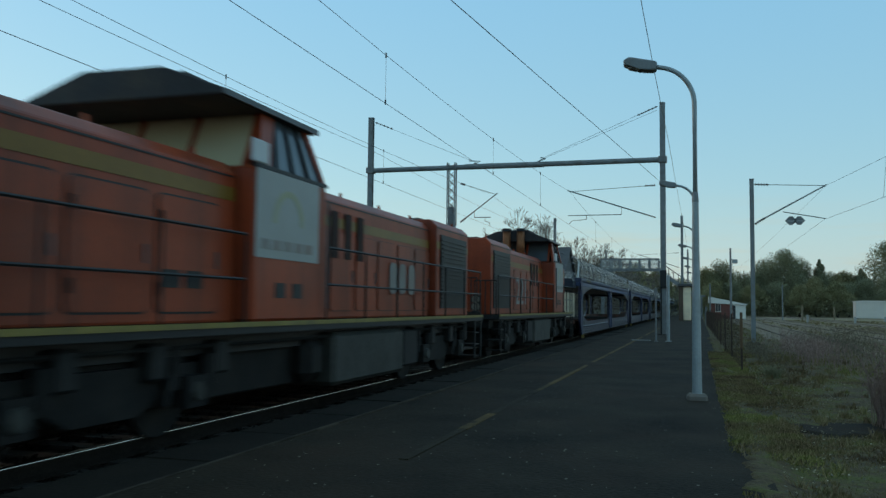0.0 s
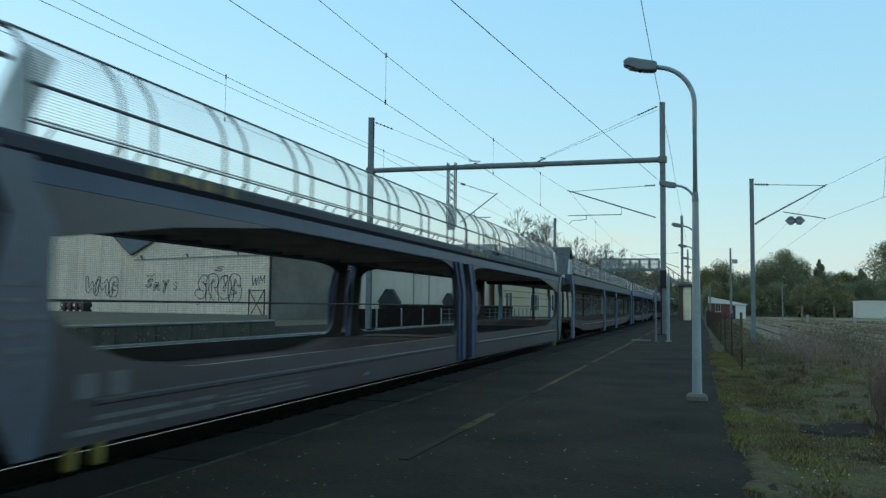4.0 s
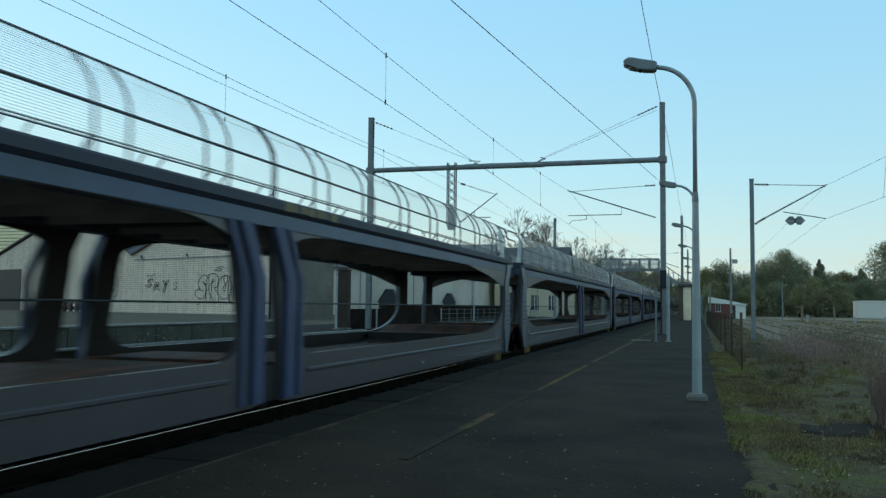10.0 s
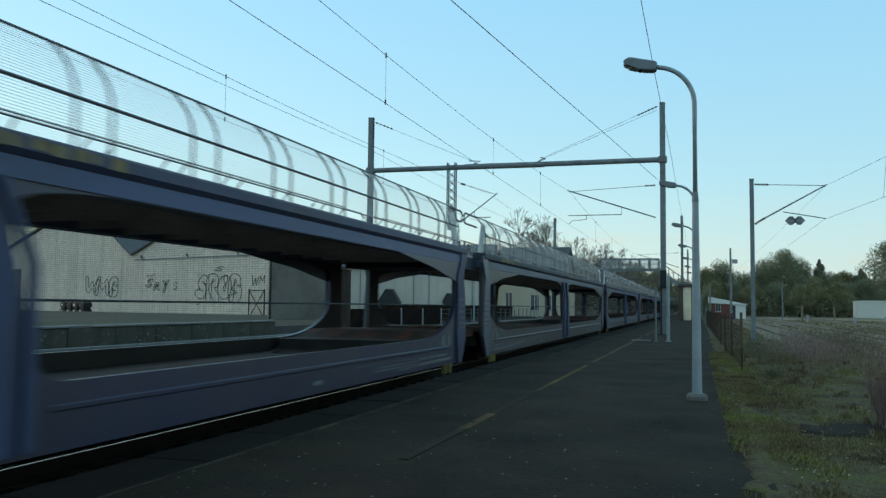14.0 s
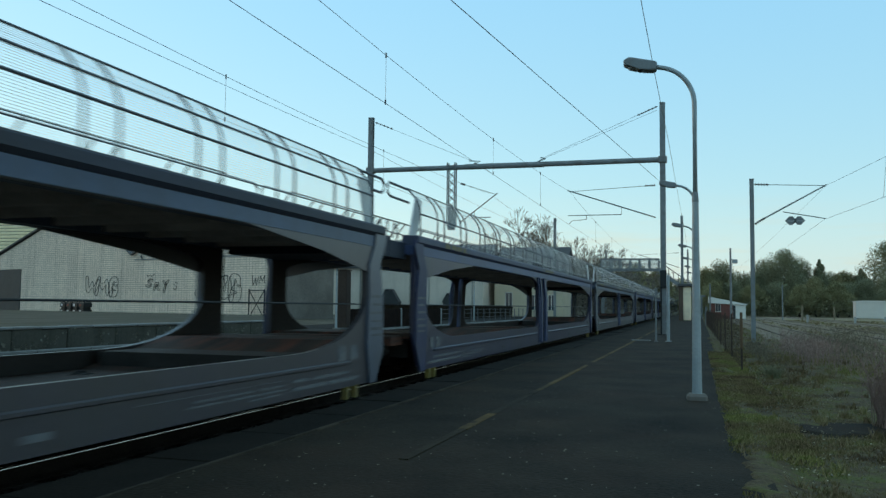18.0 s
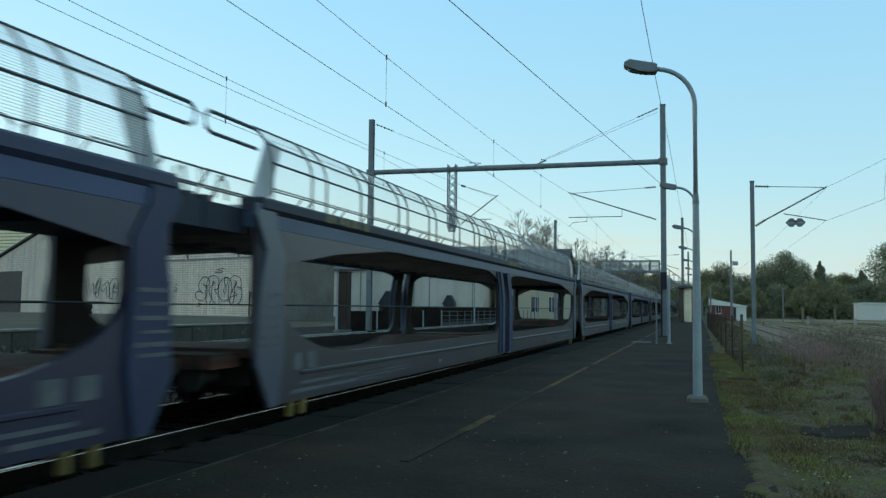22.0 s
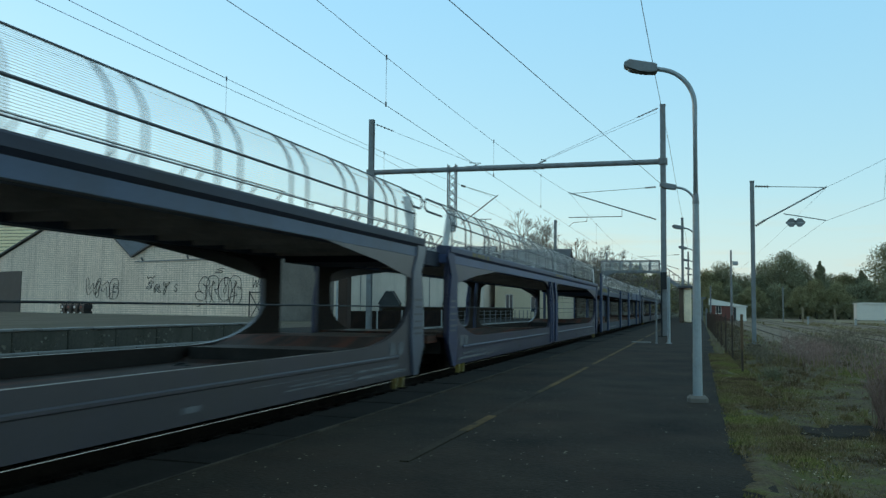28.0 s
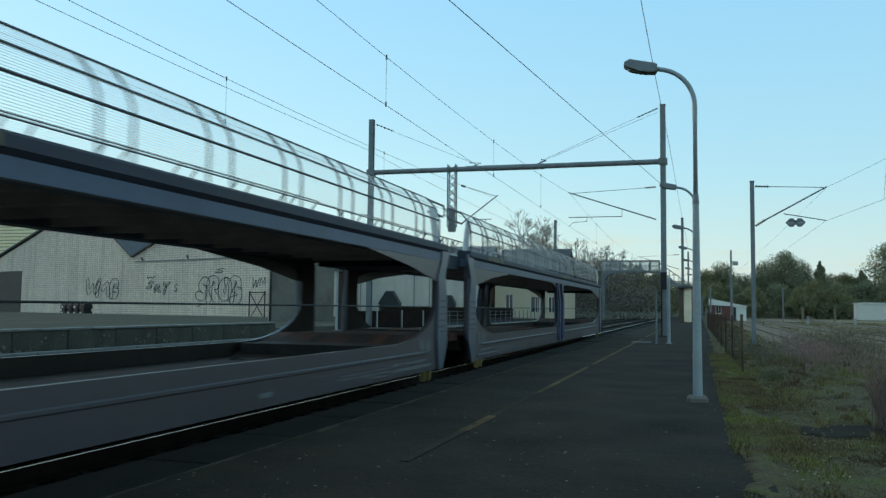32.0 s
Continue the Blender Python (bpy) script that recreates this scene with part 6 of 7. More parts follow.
def railing(parent, y0, y1, rails, curved, side, pitch=1.66, z0=2.64, top=3.46, first=1.09, foot=2.54):
    """Mesh side screen of an upper deck: posts in pairs, tubes, fine horizontal wires."""
    def px(z):
        f = max(0.0, (z - 2.98) / 0.48)
        return side * (1.41 - (0.26 * f * f if curved else 0.03 * f))

    for z, r in rails:
        bm = bmesh.new()
        tube(bm, (px(z), y0, z), (px(z), y1, z), r, r, 6)
        part("rail_tube", bm, RAILING, parent)
    bm = bmesh.new()
    zs = [foot, 2.98] + [2.98 + (top - 2.98) * f for f in (0.3, 0.55, 0.8, 1.0)]
    ys = []
    y = y0 + first
    while y < y1 - 0.1:
        ys += [y, y + 0.45] if y + 0.5 < y1 else [y]
        y += pitch
    ys += [y0 + 0.03, y1 - 0.03]
    post = bmesh.new()
    for a, b in zip(zs, zs[1:]):
        tube(post, (px(a), 0, a), (px(b), 0, b), 0.016, 0.016, 5, False)
    me = mesh_of(post, "post", RAILING)
    for y in ys:
        piece("post", me, parent, (0, y, 0))
    n = 30
    for k in range(n):
        z = z0 + 0.06 + (top - z0 - 0.08) * k / (n - 1)
        tube(bm, (px(z), y0, z), (px(z), y1, z), 0.0027, 0.0027, 3, False)
    k = 0
    while y0 + k * 0.3 < y1:
        yy = y0 + k * 0.3
        for a, b in zip(zs, zs[1:]):
            tube(bm, (px(max(a, z0 + 0.04)), yy, max(a, z0 + 0.04)), (px(b), yy, b), 0.0017, 0.0017, 3, False)
        k += 1
    part("mesh_screen", bm, MESHWIRE, parent, "fine galvanised wire mesh")


def buffers(parent, y, sign, z=1.03, r=0.22):
    for x in (-0.88, 0.88):
        bm = bmesh.new()
        tube(bm, (x, y, z), (x, y + sign * 0.45, z), 0.09, 0.09, 10)
        tube(bm, (x, y + sign * 0.45, z), (x, y + sign * 0.5, z), r, r - 0.02, 14)
        part("buffer", bm, DARK, parent, "dark steel buffer")
    bm = bmesh.new()
    tube(bm, (0, y, z - 0.05), (0, y + sign * 0.7, z - 0.12), 0.06, 0.05, 6)
    tube(bm, (0.05, y + sign * 0.1, z - 0.12), (0.05, y + sign * 0.5, z * 0.45), 0.03, 0.03, 6)
    part("coupling", bm, DARK, parent)


def carrier(label, paint, rails, curved):
    """Two-unit double-deck car carrier; its front is at y = 0, its rear at y = 25.7."""
    w = tagged(new("car_carrier_wagon"), label, "wagon", "car-carrier wagons of the train")
    for u in (0, 1):
        def Yv(a):
            return a if u == 0 else 25.7 - a
        def span(a, b):
            return (Yv(a), Yv(b)) if u == 0 else (Yv(b), Yv(a))
        # side frames with the long rounded opening
        for s in (-1, 1):
            lean = (-0.34 if u == 0 else 0.34) * s

            def bent(a, z):
                """The joint end of the frame leans above the waist."""
                f = min(max((a - 10.2) / 1.6, 0.0), 1.0) * min(max((z - 1.62) / 0.6, 0.0), 1.0)
                return a + lean * f, z

            inner = corner_outline(0.62, 12.18, 0.73, 2.235, ((2.3, 0.72), (0.5, 0.35), (1.3, 0.24), (2.2, 0.26)), 9)
            outer = outward(inner, 0.04, 12.60, 0.192, 2.30)
            inner, outer = [bent(a, z) for a, z in inner], [bent(a, z) for a, z in outer]
            outer = [(max(y, 0.04 + max(0, 0.75 - z) * 0.62), z) for y, z in outer]
            if u:
                inner, outer = [(Yv(a), z) for a, z in inner], [(Yv(a), z) for a, z in outer]
            bm = bmesh.new()
            ring_plate(bm, inner, outer, s * 1.36, s * 1.43)
            part("side_frame", bm, paint, w)
            # thin plate added behind the frame, darker than its paint
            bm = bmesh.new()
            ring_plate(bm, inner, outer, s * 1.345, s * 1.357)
            part("inner_plate", bm, LINING, w, "thin dark plate over the inner face of the side frame")
            # slanting light fascia along the upper deck
            bm = bmesh.new()
            y0, y1 = span(0.02, 12.848)
            prism_y(bm, [(s * 1.20, 2.24), (s * 1.455, 2.24), (s * 1.45, 2.405), (s * 1.20, 2.405)], y0, y1)
            part("fascia", bm, BLUEFASCIA if paint is BLUE else FASCIA, w, "deep blue deck-edge fascia" if paint is BLUE else "slate-blue deck-edge fascia")
            bm = bmesh.new()
            prism_y(bm, [(s * 1.20, 2.409), (s * 1.455, 2.409), (s * 1.50, 2.455), (s * 1.50, 2.55), (s * 1.485, 2.575), (s * 1.20, 2.585)], y0, y1)
            part("deck_lip", bm, BLUELIP if paint is BLUE else LIP, w, "dark overhanging deck lip")
            for k, wd in enumerate((0.17, 0.10, 0.19, 0.13, 0.16, 0.08, 0.18) if s > 0 else ()):
                bm = bmesh.new()
                c = (1.7 if u == 0 else 12.98) + 0.22 * k
                box(bm, s * 1.5005, s * 1.504, c, c + wd, 2.45 + 0.01 * (k % 3), 2.552 - 0.008 * (k % 2))
                part("lettering_bar", bm, FADED, w, "faded yellow lettering bar")
            # gusset that deepens the fascia towards the outer end
            bm = bmesh.new()
            prism_x(bm, [(Yv(a), z) for a, z in ((0.45, 2.236), (4.2, 2.236), (2.2, 2.06), (0.62, 1.84))], s * 1.432, s * 1.452)
            part("gusset", bm, paint, w)
            # columns at both ends
            bm = bmesh.new()
            col = [(0.0, 0.66), (0.30, 0.19), (0.52, 0.19), (0.64, 0.8), (0.60, 1.5), (0.62, 1.95), (0.40, 2.25), (0.36, 2.5), (-0.06, 2.5), (-0.08, 2.36), (0.17, 1.98), (0.04, 1.5)]
            prism_x(bm, [(Yv(a), z) for a, z in col], s * 1.432, s * 1.48)
            part("end_column", bm, BLUESTRUT if paint is BLUE else STRUT, w, "painted end column")
            for c, wd, m_, top in ((12.47, 0.115, JOINT, 2.24), (12.17, 0.05, JOINT, 2.24)):
                bm = bmesh.new()
                col = [(c - wd, 0.24), (c + wd, 0.24), (c + wd, 1.62), (c + wd + lean * 0.5, 1.95), (c + wd + lean, 2.25), (c + wd + lean, top),
                       (c - wd + lean, top), (c - wd + lean, 2.25), (c - wd + lean * 0.5, 1.95), (c - wd, 1.62)]
                prism_x(bm, [(Yv(a), z) for a, z in col], s * 1.432, s * (1.49 if wd > 0.09 else 1.47))
                part("joint_column", bm, m_, w, "slate-blue bent column")
            # horizontal stiffener on the lower panel
            bm = bmesh.new()
            y0, y1 = span(1.2, 11.9)
            prism_y(bm, [(s * 1.431, 0.5), (s * 1.452, 0.515), (s * 1.452, 0.545), (s * 1.431, 0.56)], y0, y1)
            part("stiffener", bm, paint, w)
            # yellow steps, marking plates
            for a in (0.95, 1.28):
                bm = bmesh.new()
                c = Yv(a)
                box(bm, s * 1.36, s * 1.44, c - 0.035, c + 0.035, 0.02, 0.20)
                part("step", bm, YELLOW, w, "worn yellow step bracket")
            for a, b, z, zb in (() if s < 0 else ((3.2, 3.8, 0.365, 0.385), (3.95, 5.1, 0.365, 0.385), (3.1, 4.4, 0.315, 0.335), (4.5, 5.2, 0.315, 0.335), (3.3, 4.0, 0.265, 0.285),
                                (7.0, 7.3, 0.30, 0.36), (0.06, 0.50, 0.88, 0.915), (0.06, 0.56, 0.97, 1.015), (0.06, 0.50, 1.09, 1.12), (0.08, 0.56, 1.21, 1.25), (0.10, 0.46, 1.34, 1.375), (0.12, 0.52, 1.46, 1.50), (0.95, 1.21, 0.57, 0.77), (1.36, 1.62, 0.57, 0.77), (0.9, 1.9, 0.28, 0.33), (2.0, 3.0, 0.28, 0.33), (1.2, 2.4, 0.38, 0.42), (2.55, 3.0, 0.38, 0.42), (3.2, 6.0, 0.43, 0.437))):
                bm = bmesh.new()
                y0, y1 = span(a, b)
                out = 1.481 if a < 0.5 else 1.431
                plate = b - a > 0.25 and zb - z > 0.15
                box(bm, s * out, s * (out + 0.005), y0, y1, z, zb)
                part("marking", bm, MARKPLATE if plate or a < 0.5 else MARK, w, "pale square plate" if plate else "faded pale lettering bar")
            bm = bmesh.new()
            tube(bm, (s * 1.30, span(0.7, 12.1)[0], 1.36), (s * 1.30, span(0.7, 12.1)[1], 1.36), 0.012, 0.012, 6)
            part("guard_rail", bm, LOCORAIL, w, "dark inner guard rail")
            railing(w, *span(0.35, 12.84), rails, curved, s)
            # pale panel and loop handle at the outer end of the screen
            bm = bmesh.new()
            prism_x(bm, [(Yv(a), z) for a, z in ((0.05, 2.57), (0.42, 2.57), (0.74, 3.26), (0.38, 3.30))], s * 1.30, s * 1.33)
            part("end_panel", bm, PANEL, w, "pale slanting end panel")
            bm = bmesh.new()
            path_tube(bm, [(s * 1.18, Yv(a), z) for a, z in ((0.4, 3.43), (-0.62, 3.43), (-0.72, 3.36), (-0.68, 3.24), (-0.58, 3.20), (0.4, 3.20))], 0.022, 6)
            part("loop_handle", bm, RAILING, w)
        # decks
        y0, y1 = span(0.05, 12.6)
        bm = bmesh.new()
        ribbed(bm, 1.198, y0, y1, 2.5, 2.40, 2.26)
        part("upper_deck", bm, SOFFIT, w, "dark upper deck with cross ribs")
        bm = bmesh.new()
        prism_x(bm, [(Yv(a), z) for a, z in ((0.1, 0.86), (1.6, 0.86), (3.4, 0.5), (9.6, 0.5), (11.2, 0.66), (12.6, 0.66), (12.6, 0.58), (11.2, 0.58), (9.6, 0.42), (3.4, 0.42), (1.6, 0.76), (0.1, 0.76))], -1.34, 1.34)
        part("lower_deck", bm, DECK, w, "brown worn lower deck")
        bm = bmesh.new()
        y0, y1 = span(1.4, 12.2)
        box(bm, -0.5, 0.5, y0, y1, 0.2, 0.42)
        box(bm, -1.2, 1.2, *span(0.35, 3.2), 0.42, 0.72)
        part("underframe", bm, DARK, w)
        # bridge plate to the next vehicle and small clutter on it
        bm = bmesh.new()
        box(bm, -1.25, 1.25, *span(-0.78, 0.1), 2.16, 2.44)
        plate_ = part("bridge_plate", bm, NAVY, w, "dark hinged bridge plate between decks")
        for k in range(5):
            a = -0.7 + k * 0.2
            bm = bmesh.new()
            box(bm, 1.0 - k * 0.3, 1.2 - k * 0.2, *span(a, a + 0.12), 2.441, 2.52 + 0.03 * (k % 3))
            part("wheel_stop", bm, LIP, plate_)
        bm = bmesh.new()
        box(bm, -1.2, 1.2, *span(-0.5, 0.1), 0.66, 0.82)
        part("lower_bridge_plate", bm, DECK, w)
        for x in (-1.22, 1.22):
            bm = bmesh.new()
            path_tube(bm, [(x, Yv(0.3), 2.78), (x, Yv(-0.76), 2.78), (x, Yv(-0.76), 2.58), (x, Yv(0.3), 2.58)], 0.012, 5)
            part("bridge_rail", bm, RAILING, w)
            bm = bmesh.new()
            path_tube(bm, [(x, Yv(-0.3), 2.5), (x, Yv(-0.33), 2.7), (x, Yv(-0.45), 2.75), (x, Yv(-0.55), 2.5)], 0.014, 5)
            part("hoop", bm, RAILING, w)
        buffers(w, Yv(0.1), -1 if u == 0 else 1, 0.56, 0.17)
    wm = mesh_of(wheel_mesh(0.26, 0.13), "wheel", DARK, False)
    for y in (2.2, 4.0, 11.9, 13.8, 21.7, 23.5):
        for s in (-1, 1):
            piece("wheel", wm, w, (s * 0.75, y, 0.26))
    bm = bmesh.new()
    box(bm, -1.36, 1.36, 12.5, 13.2, 0.22, 0.62)
    part("articulation", bm, DARK, w)
    bm = bmesh.new()
    box(bm, -1.2, 1.2, 12.6, 13.1, 2.30, 2.44)
    part("joint_cover", bm, DARK, w)
    return w


def open_carrier(label, fascia, sillmat):
    """Open-sided car carrier, 30.5 m long, with four straight screen rails and leaning posts."""
    w = tagged(new("open_car_carrier"), label, "wagon", "car-carrier wagons of the train")
    L = 30.5
    for s in (-1, 1):
        bm = bmesh.new()
        prism_y(bm, [(s * 1.18, 2.25), (s * 1.43, 2.25), (s * 1.45, 2.29), (s * 1.44, 2.61), (s * 1.18, 2.63)], 0.0, L)
        part("fascia", bm, fascia, w, "broad painted deck-edge beam")
        bm = bmesh.new()
        prism_x(bm, [(0.2, 0.86), (2.8, 0.82), (4.4, 0.74), (26.1, 0.74), (27.7, 0.82), (30.3, 0.86), (30.3, 0.58), (28.6, 0.50), (26.6, 0.36), (24.0, 0.31), (6.5, 0.31), (3.9, 0.36), (1.9, 0.50), (0.2, 0.58)], s * 1.30, s * 1.42)
        part("sill", bm, sillmat, w, "lower side sill")
        bm = bmesh.new()
        prism_y(bm, [(s * 1.421, 0.60), (s * 1.45, 0.605), (s * 1.45, 0.625), (s * 1.421, 0.63)], 3.0, 27.5)
        part("sill_stripe", bm, STRUT, w, "pale worn sill edge")
        for yc, lean in ((0.15, -0.06), (11.9, -0.16), (18.7, -0.16), (30.35, -0.16)):
            bm = bmesh.new()
            prism_x(bm, [(yc - 0.27, 0.14), (yc + 0.25, 0.14), (yc + 0.25, 0.75), (yc + 0.27, 1.2), (yc + 0.27, 1.75), (yc + 0.25 + lean, 2.05), (yc + 0.25 + lean, 2.27), (yc - 0.27 + lean, 2.27), (yc - 0.25 + lean, 2.05), (yc - 0.11, 1.75), (yc - 0.11, 1.2), (yc - 0.22, 0.75)], s * 1.422, s * 1.50)
            part("column", bm, COLUMN, w, "pale blue painted steel column")
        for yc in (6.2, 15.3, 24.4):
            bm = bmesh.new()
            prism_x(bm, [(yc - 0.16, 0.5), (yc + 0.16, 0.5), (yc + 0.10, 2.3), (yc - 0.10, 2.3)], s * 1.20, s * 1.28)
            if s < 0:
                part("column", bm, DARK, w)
            else:
                bm.free()
        for z in (1.74, 2.0):
            bm = bmesh.new()
            tube(bm, (s * 1.33, 0.3, z), (s * 1.33, L - 0.3, z), 0.012, 0.012, 5)
            part("guard_wire", bm, LOCORAIL, w)
        for a, b in ((0.45, 15.22), (15.28, L - 0.45)):
            railing(w, a, b, ((2.72, 0.018), (2.92, 0.018), (3.10, 0.018), (3.27, 0.012)), False, s, 1.9, 2.68, 3.27, 0.2, 2.58)
        for a, d_ in ((0.0, 1), (L, -1)):
            bm = bmesh.new()
            prism_x(bm, [(a - d_ * 0.02, 2.66), (a + d_ * 0.95, 2.66), (a + d_ * 1.05, 3.12), (a + d_ * 0.95, 3.24), (a + d_ * 0.3, 3.24)], s * 1.28, s * 1.32)
            part("end_panel", bm, PANEL, w, "pale end panel")
            bm = bmesh.new()
            path_tube(bm, [(s * 1.2, a + d_ * 0.4, 3.3), (s * 1.2, a - d_ * 0.5, 3.32), (s * 1.2, a - d_ * 0.62, 3.2), (s * 1.2, a - d_ * 0.55, 3.08), (s * 1.2, a + d_ * 0.2, 3.02)], 0.02, 6)
            part("loop_handle", bm, RAILING, w)
        for a, b in ((5.0, 5.5), (24.6, 25.4)):
            bm = bmesh.new()
            box(bm, s * 1.421, s * 1.426, a, b, 0.48, 0.55)
            part("marking", bm, MARK, w, "faded marking plate")
    bm = bmesh.new()
    ribbed(bm, 1.178, 0, L, 2.52, 2.42, 2.25)
    part("upper_deck", bm, SOFFIT, w, "dark upper deck with cross ribs")
    bm = bmesh.new()
    prism_x(bm, [(0.1, 0.84), (2.8, 0.80), (4.4, 0.72), (26.1, 0.72), (27.7, 0.80), (30.4, 0.84), (30.4, 0.74), (27.7, 0.70), (26.1, 0.62), (4.4, 0.62), (2.8, 0.70), (0.1, 0.74)], -1.29, 1.29)
    part("lower_deck", bm, DECK, w, "brown worn lower deck")
    bm = bmesh.new()
    box(bm, -1.2, 1.2, 4.2, L - 4.2, 0.30, 0.60)
    box(bm, -0.5, 0.5, 1, L - 1, 0.40, 0.60)
    part("underframe", bm, DARK, w)
    for a, d_ in ((0.0, -1), (L, 1)):
        bm = bmesh.new()
        lo, hi = sorted((a, a + d_ * 0.75))
        box(bm, -1.2, 1.2, lo, hi, 2.2, 2.48)
        part("bridge_plate", bm, NAVY, w, "dark hinged bridge plate between decks")
        buffers(w, a, d_, 0.52, 0.17)
    wm = mesh_of(wheel_mesh(0.26, 0.13), "wheel", DARK)
    for y in (1.6, 3.2, 14.4, 16.1, 27.3, 28.9):
        for s in (-1, 1):
            piece("wheel", wm, w, (s * 0.75, y, 0.26))
        for s in (-1, 1):
            part("axle_box", shaped((s * 0.975 - 0.075, s * 0.975 + 0.075, y - 0.5, y + 0.5, 0.28, 0.5), bevel=0.02), DARK, w)
    return w


def post_carrier(label):
    """Royal-blue carrier with tall square posts and two-rail screens, 32.2 m long."""
    w = tagged(new("posted_car_carrier"), label, "wagon", "car-carrier wagons of the train")
    L = 32.2
    posts = ((0.12, 3.17), (3.6, 2.54), (11.3, 2.54), (17.6, 2.56), (18.2, 2.56), (25.7, 2.54), (29.9, 3.13))
    for s in (-1, 1):
        for a, b in ((0.0, 17.75), (18.05, L)):
            bm = bmesh.new()
            prism_y(bm, [(s * 1.18, 2.07), (s * 1.42, 2.07), (s * 1.43, 2.31), (s * 1.37, 2.33), (s * 1.18, 2.33)], a, b)
            part("deck_beam", bm, BEAM, w, "dark navy deck-edge beam")
            bm = bmesh.new()
            box(bm, s * 1.38, s * 1.43, a + (0.3 if a == 0 else 3.2 if a > 1 else 0), b - 0.2, 2.42, 2.51)
            part("kerb_rail", bm, LIP, w)
            bm = bmesh.new()
            box(bm, s * 1.30, s * 1.40, a + 0.2, b - 0.2, 0.22, 0.62)
            part("sill", bm, BLUESILL, w, "dirty blue-grey side sill")
            bm = bmesh.new()
            prism_y(bm, [(s * 1.20, 0.661), (s * 1.30, 0.661), (s * 1.30, 0.74), (s * 1.22, 0.76)], a + 0.3, b - 0.3)
            part("deck_kerb", bm, RUSTDECK, w, "rusty brown kerb of the lower deck")
            railing(w, a + 0.4, b - 0.4, ((3.15, 0.016), (2.95, 0.018)), False, s, 1.53, 2.53, 3.17, 0.61, 2.42)
        bm = bmesh.new()
        prism_y(bm, [(s * 1.431, 2.08), (s * 1.46, 2.10), (s * 1.45, 2.52), (s * 1.431, 2.54)], 0.2, 3.5)
        part("name_board", bm, ROYAL, w, "blue board with worn yellow lettering")
        for k in range(7):
            bm = bmesh.new()
            box(bm, s * 1.461, s * 1.466, 0.5 + k * 0.36, 0.74 + k * 0.36, 2.24, 2.44)
            part("lettering_bar", bm, YELLOW, w, "worn yellow lettering block")
        bm = bmesh.new()
        prism_y(bm, [(s * 1.431, 2.09), (s * 1.47, 2.11), (s * 1.46, 2.56), (s * 1.431, 2.58)], 21.0, 29.8)
        part("side_board", bm, ROYAL, w, "solid blue side board")
        for a, b in ((22.4, 23.0), (24.1, 24.5), (27.0, 27.5)):
            bm = bmesh.new()
            box(bm, s * 1.471, s * 1.476, a, b, 2.28, 2.42)
            part("marking", bm, MARK, w, "faded marking bar")
        bm = bmesh.new()
        prism_x(bm, [(30.0, 2.83), (30.9, 2.80), (31.6, 2.57), (31.6, 2.71), (31.0, 3.09), (30.0, 3.11)], s * 1.36, s * 1.42)
        part("end_bracket", bm, ROYAL, w, "blue arched end bracket")
        for a in (30.3, 30.95):
            bm = bmesh.new()
            prism_x(bm, round_rect(a, a + 0.42, 2.36, 2.78, 0.1), s * 1.30, s * 1.335)
            part("end_panel", bm, PANEL, w, "pale rounded end panel")
        for yc, zt in posts:
            bm = shaped((s * 1.404 if s > 0 else -1.50, s * 1.50 if s > 0 else -1.404, yc - 0.17, yc + 0.17, 0.2, zt), bevel=0.015)
            part("post", bm, ROYAL, w, "square blue post")
        for yc in (3.6, 11.3, 25.7):
            bm = bmesh.new()
            prism_x(bm, [(yc - 0.36, 0.68), (yc + 0.36, 0.68), (yc + 0.17, 1.05), (yc + 0.17, 1.85), (yc + 0.34, 2.06), (yc - 0.34, 2.06), (yc - 0.17, 1.85), (yc - 0.17, 1.05)], s * 1.32, s * 1.40)
            part("post_foot", bm, DARK, w, "dark flared inner stiffener")
        for z in (1.14, 1.72, 1.96):
            bm = bmesh.new()
            tube(bm, (s * 1.31, 0.3, z), (s * 1.31, L - 0.3, z), 0.011, 0.011, 5)
            part("guard_wire", bm, LOCORAIL, w, "thin dark guard wire")
        for a, b in ((3.9, 4.5), (5.6, 6.2), (4.7, 5.4), (6.4, 8.6), (13.0, 14.2), (26.2, 27.5), (19.5, 20.2)):
            bm = bmesh.new()
            box(bm, s * 1.401, s * 1.406, a, b, 0.34, 0.40)
            part("marking", bm, MARK, w, "faded marking bar")
        for a, d_ in ((0.3, 1), (L - 2.2, -1)):
            bm = bmesh.new()
            prism_x(bm, [(a, 2.56), (a + d_ * 0.5, 2.56), (a + d_ * 0.45, 3.05), (a, 3.13)], s * 1.36, s * 1.39)
            part("end_panel", bm, PANEL, w, "pale end panel")
        for c in (17.2, 18.6):
            bm = bmesh.new()
            path_tube(bm, [(s * 1.25, c, 2.34), (s * 1.25, c, 2.9), (s * 1.25, c + 0.12, 3.05), (s * 1.25, c + 0.5, 3.07)], 0.02, 6)
            part("hoop", bm, RAILING, w)
        for k in range(2):
            bm = bmesh.new()
            y0 = 30.2 + k * 0.95
            path_tube(bm, [(s * 1.3, y0, 2.3), (s * 1.3, y0, 2.85), (s * 1.3, y0 + 0.1, 2.95), (s * 1.3, y0 + 0.7, 2.85), (s * 1.3, y0 + 0.78, 2.75), (s * 1.3, y0 + 0.78, 2.3)], 0.02, 6)
            part("hoop", bm, RAILING, w)
    bm = bmesh.new()
    for a, b in ((0, 17.75), (18.05, L)):
        ribbed(bm, 1.178, a, b, 2.30, 2.22, 2.05)
    part("upper_deck", bm, DECK, w, "dark upper deck with cross ribs")
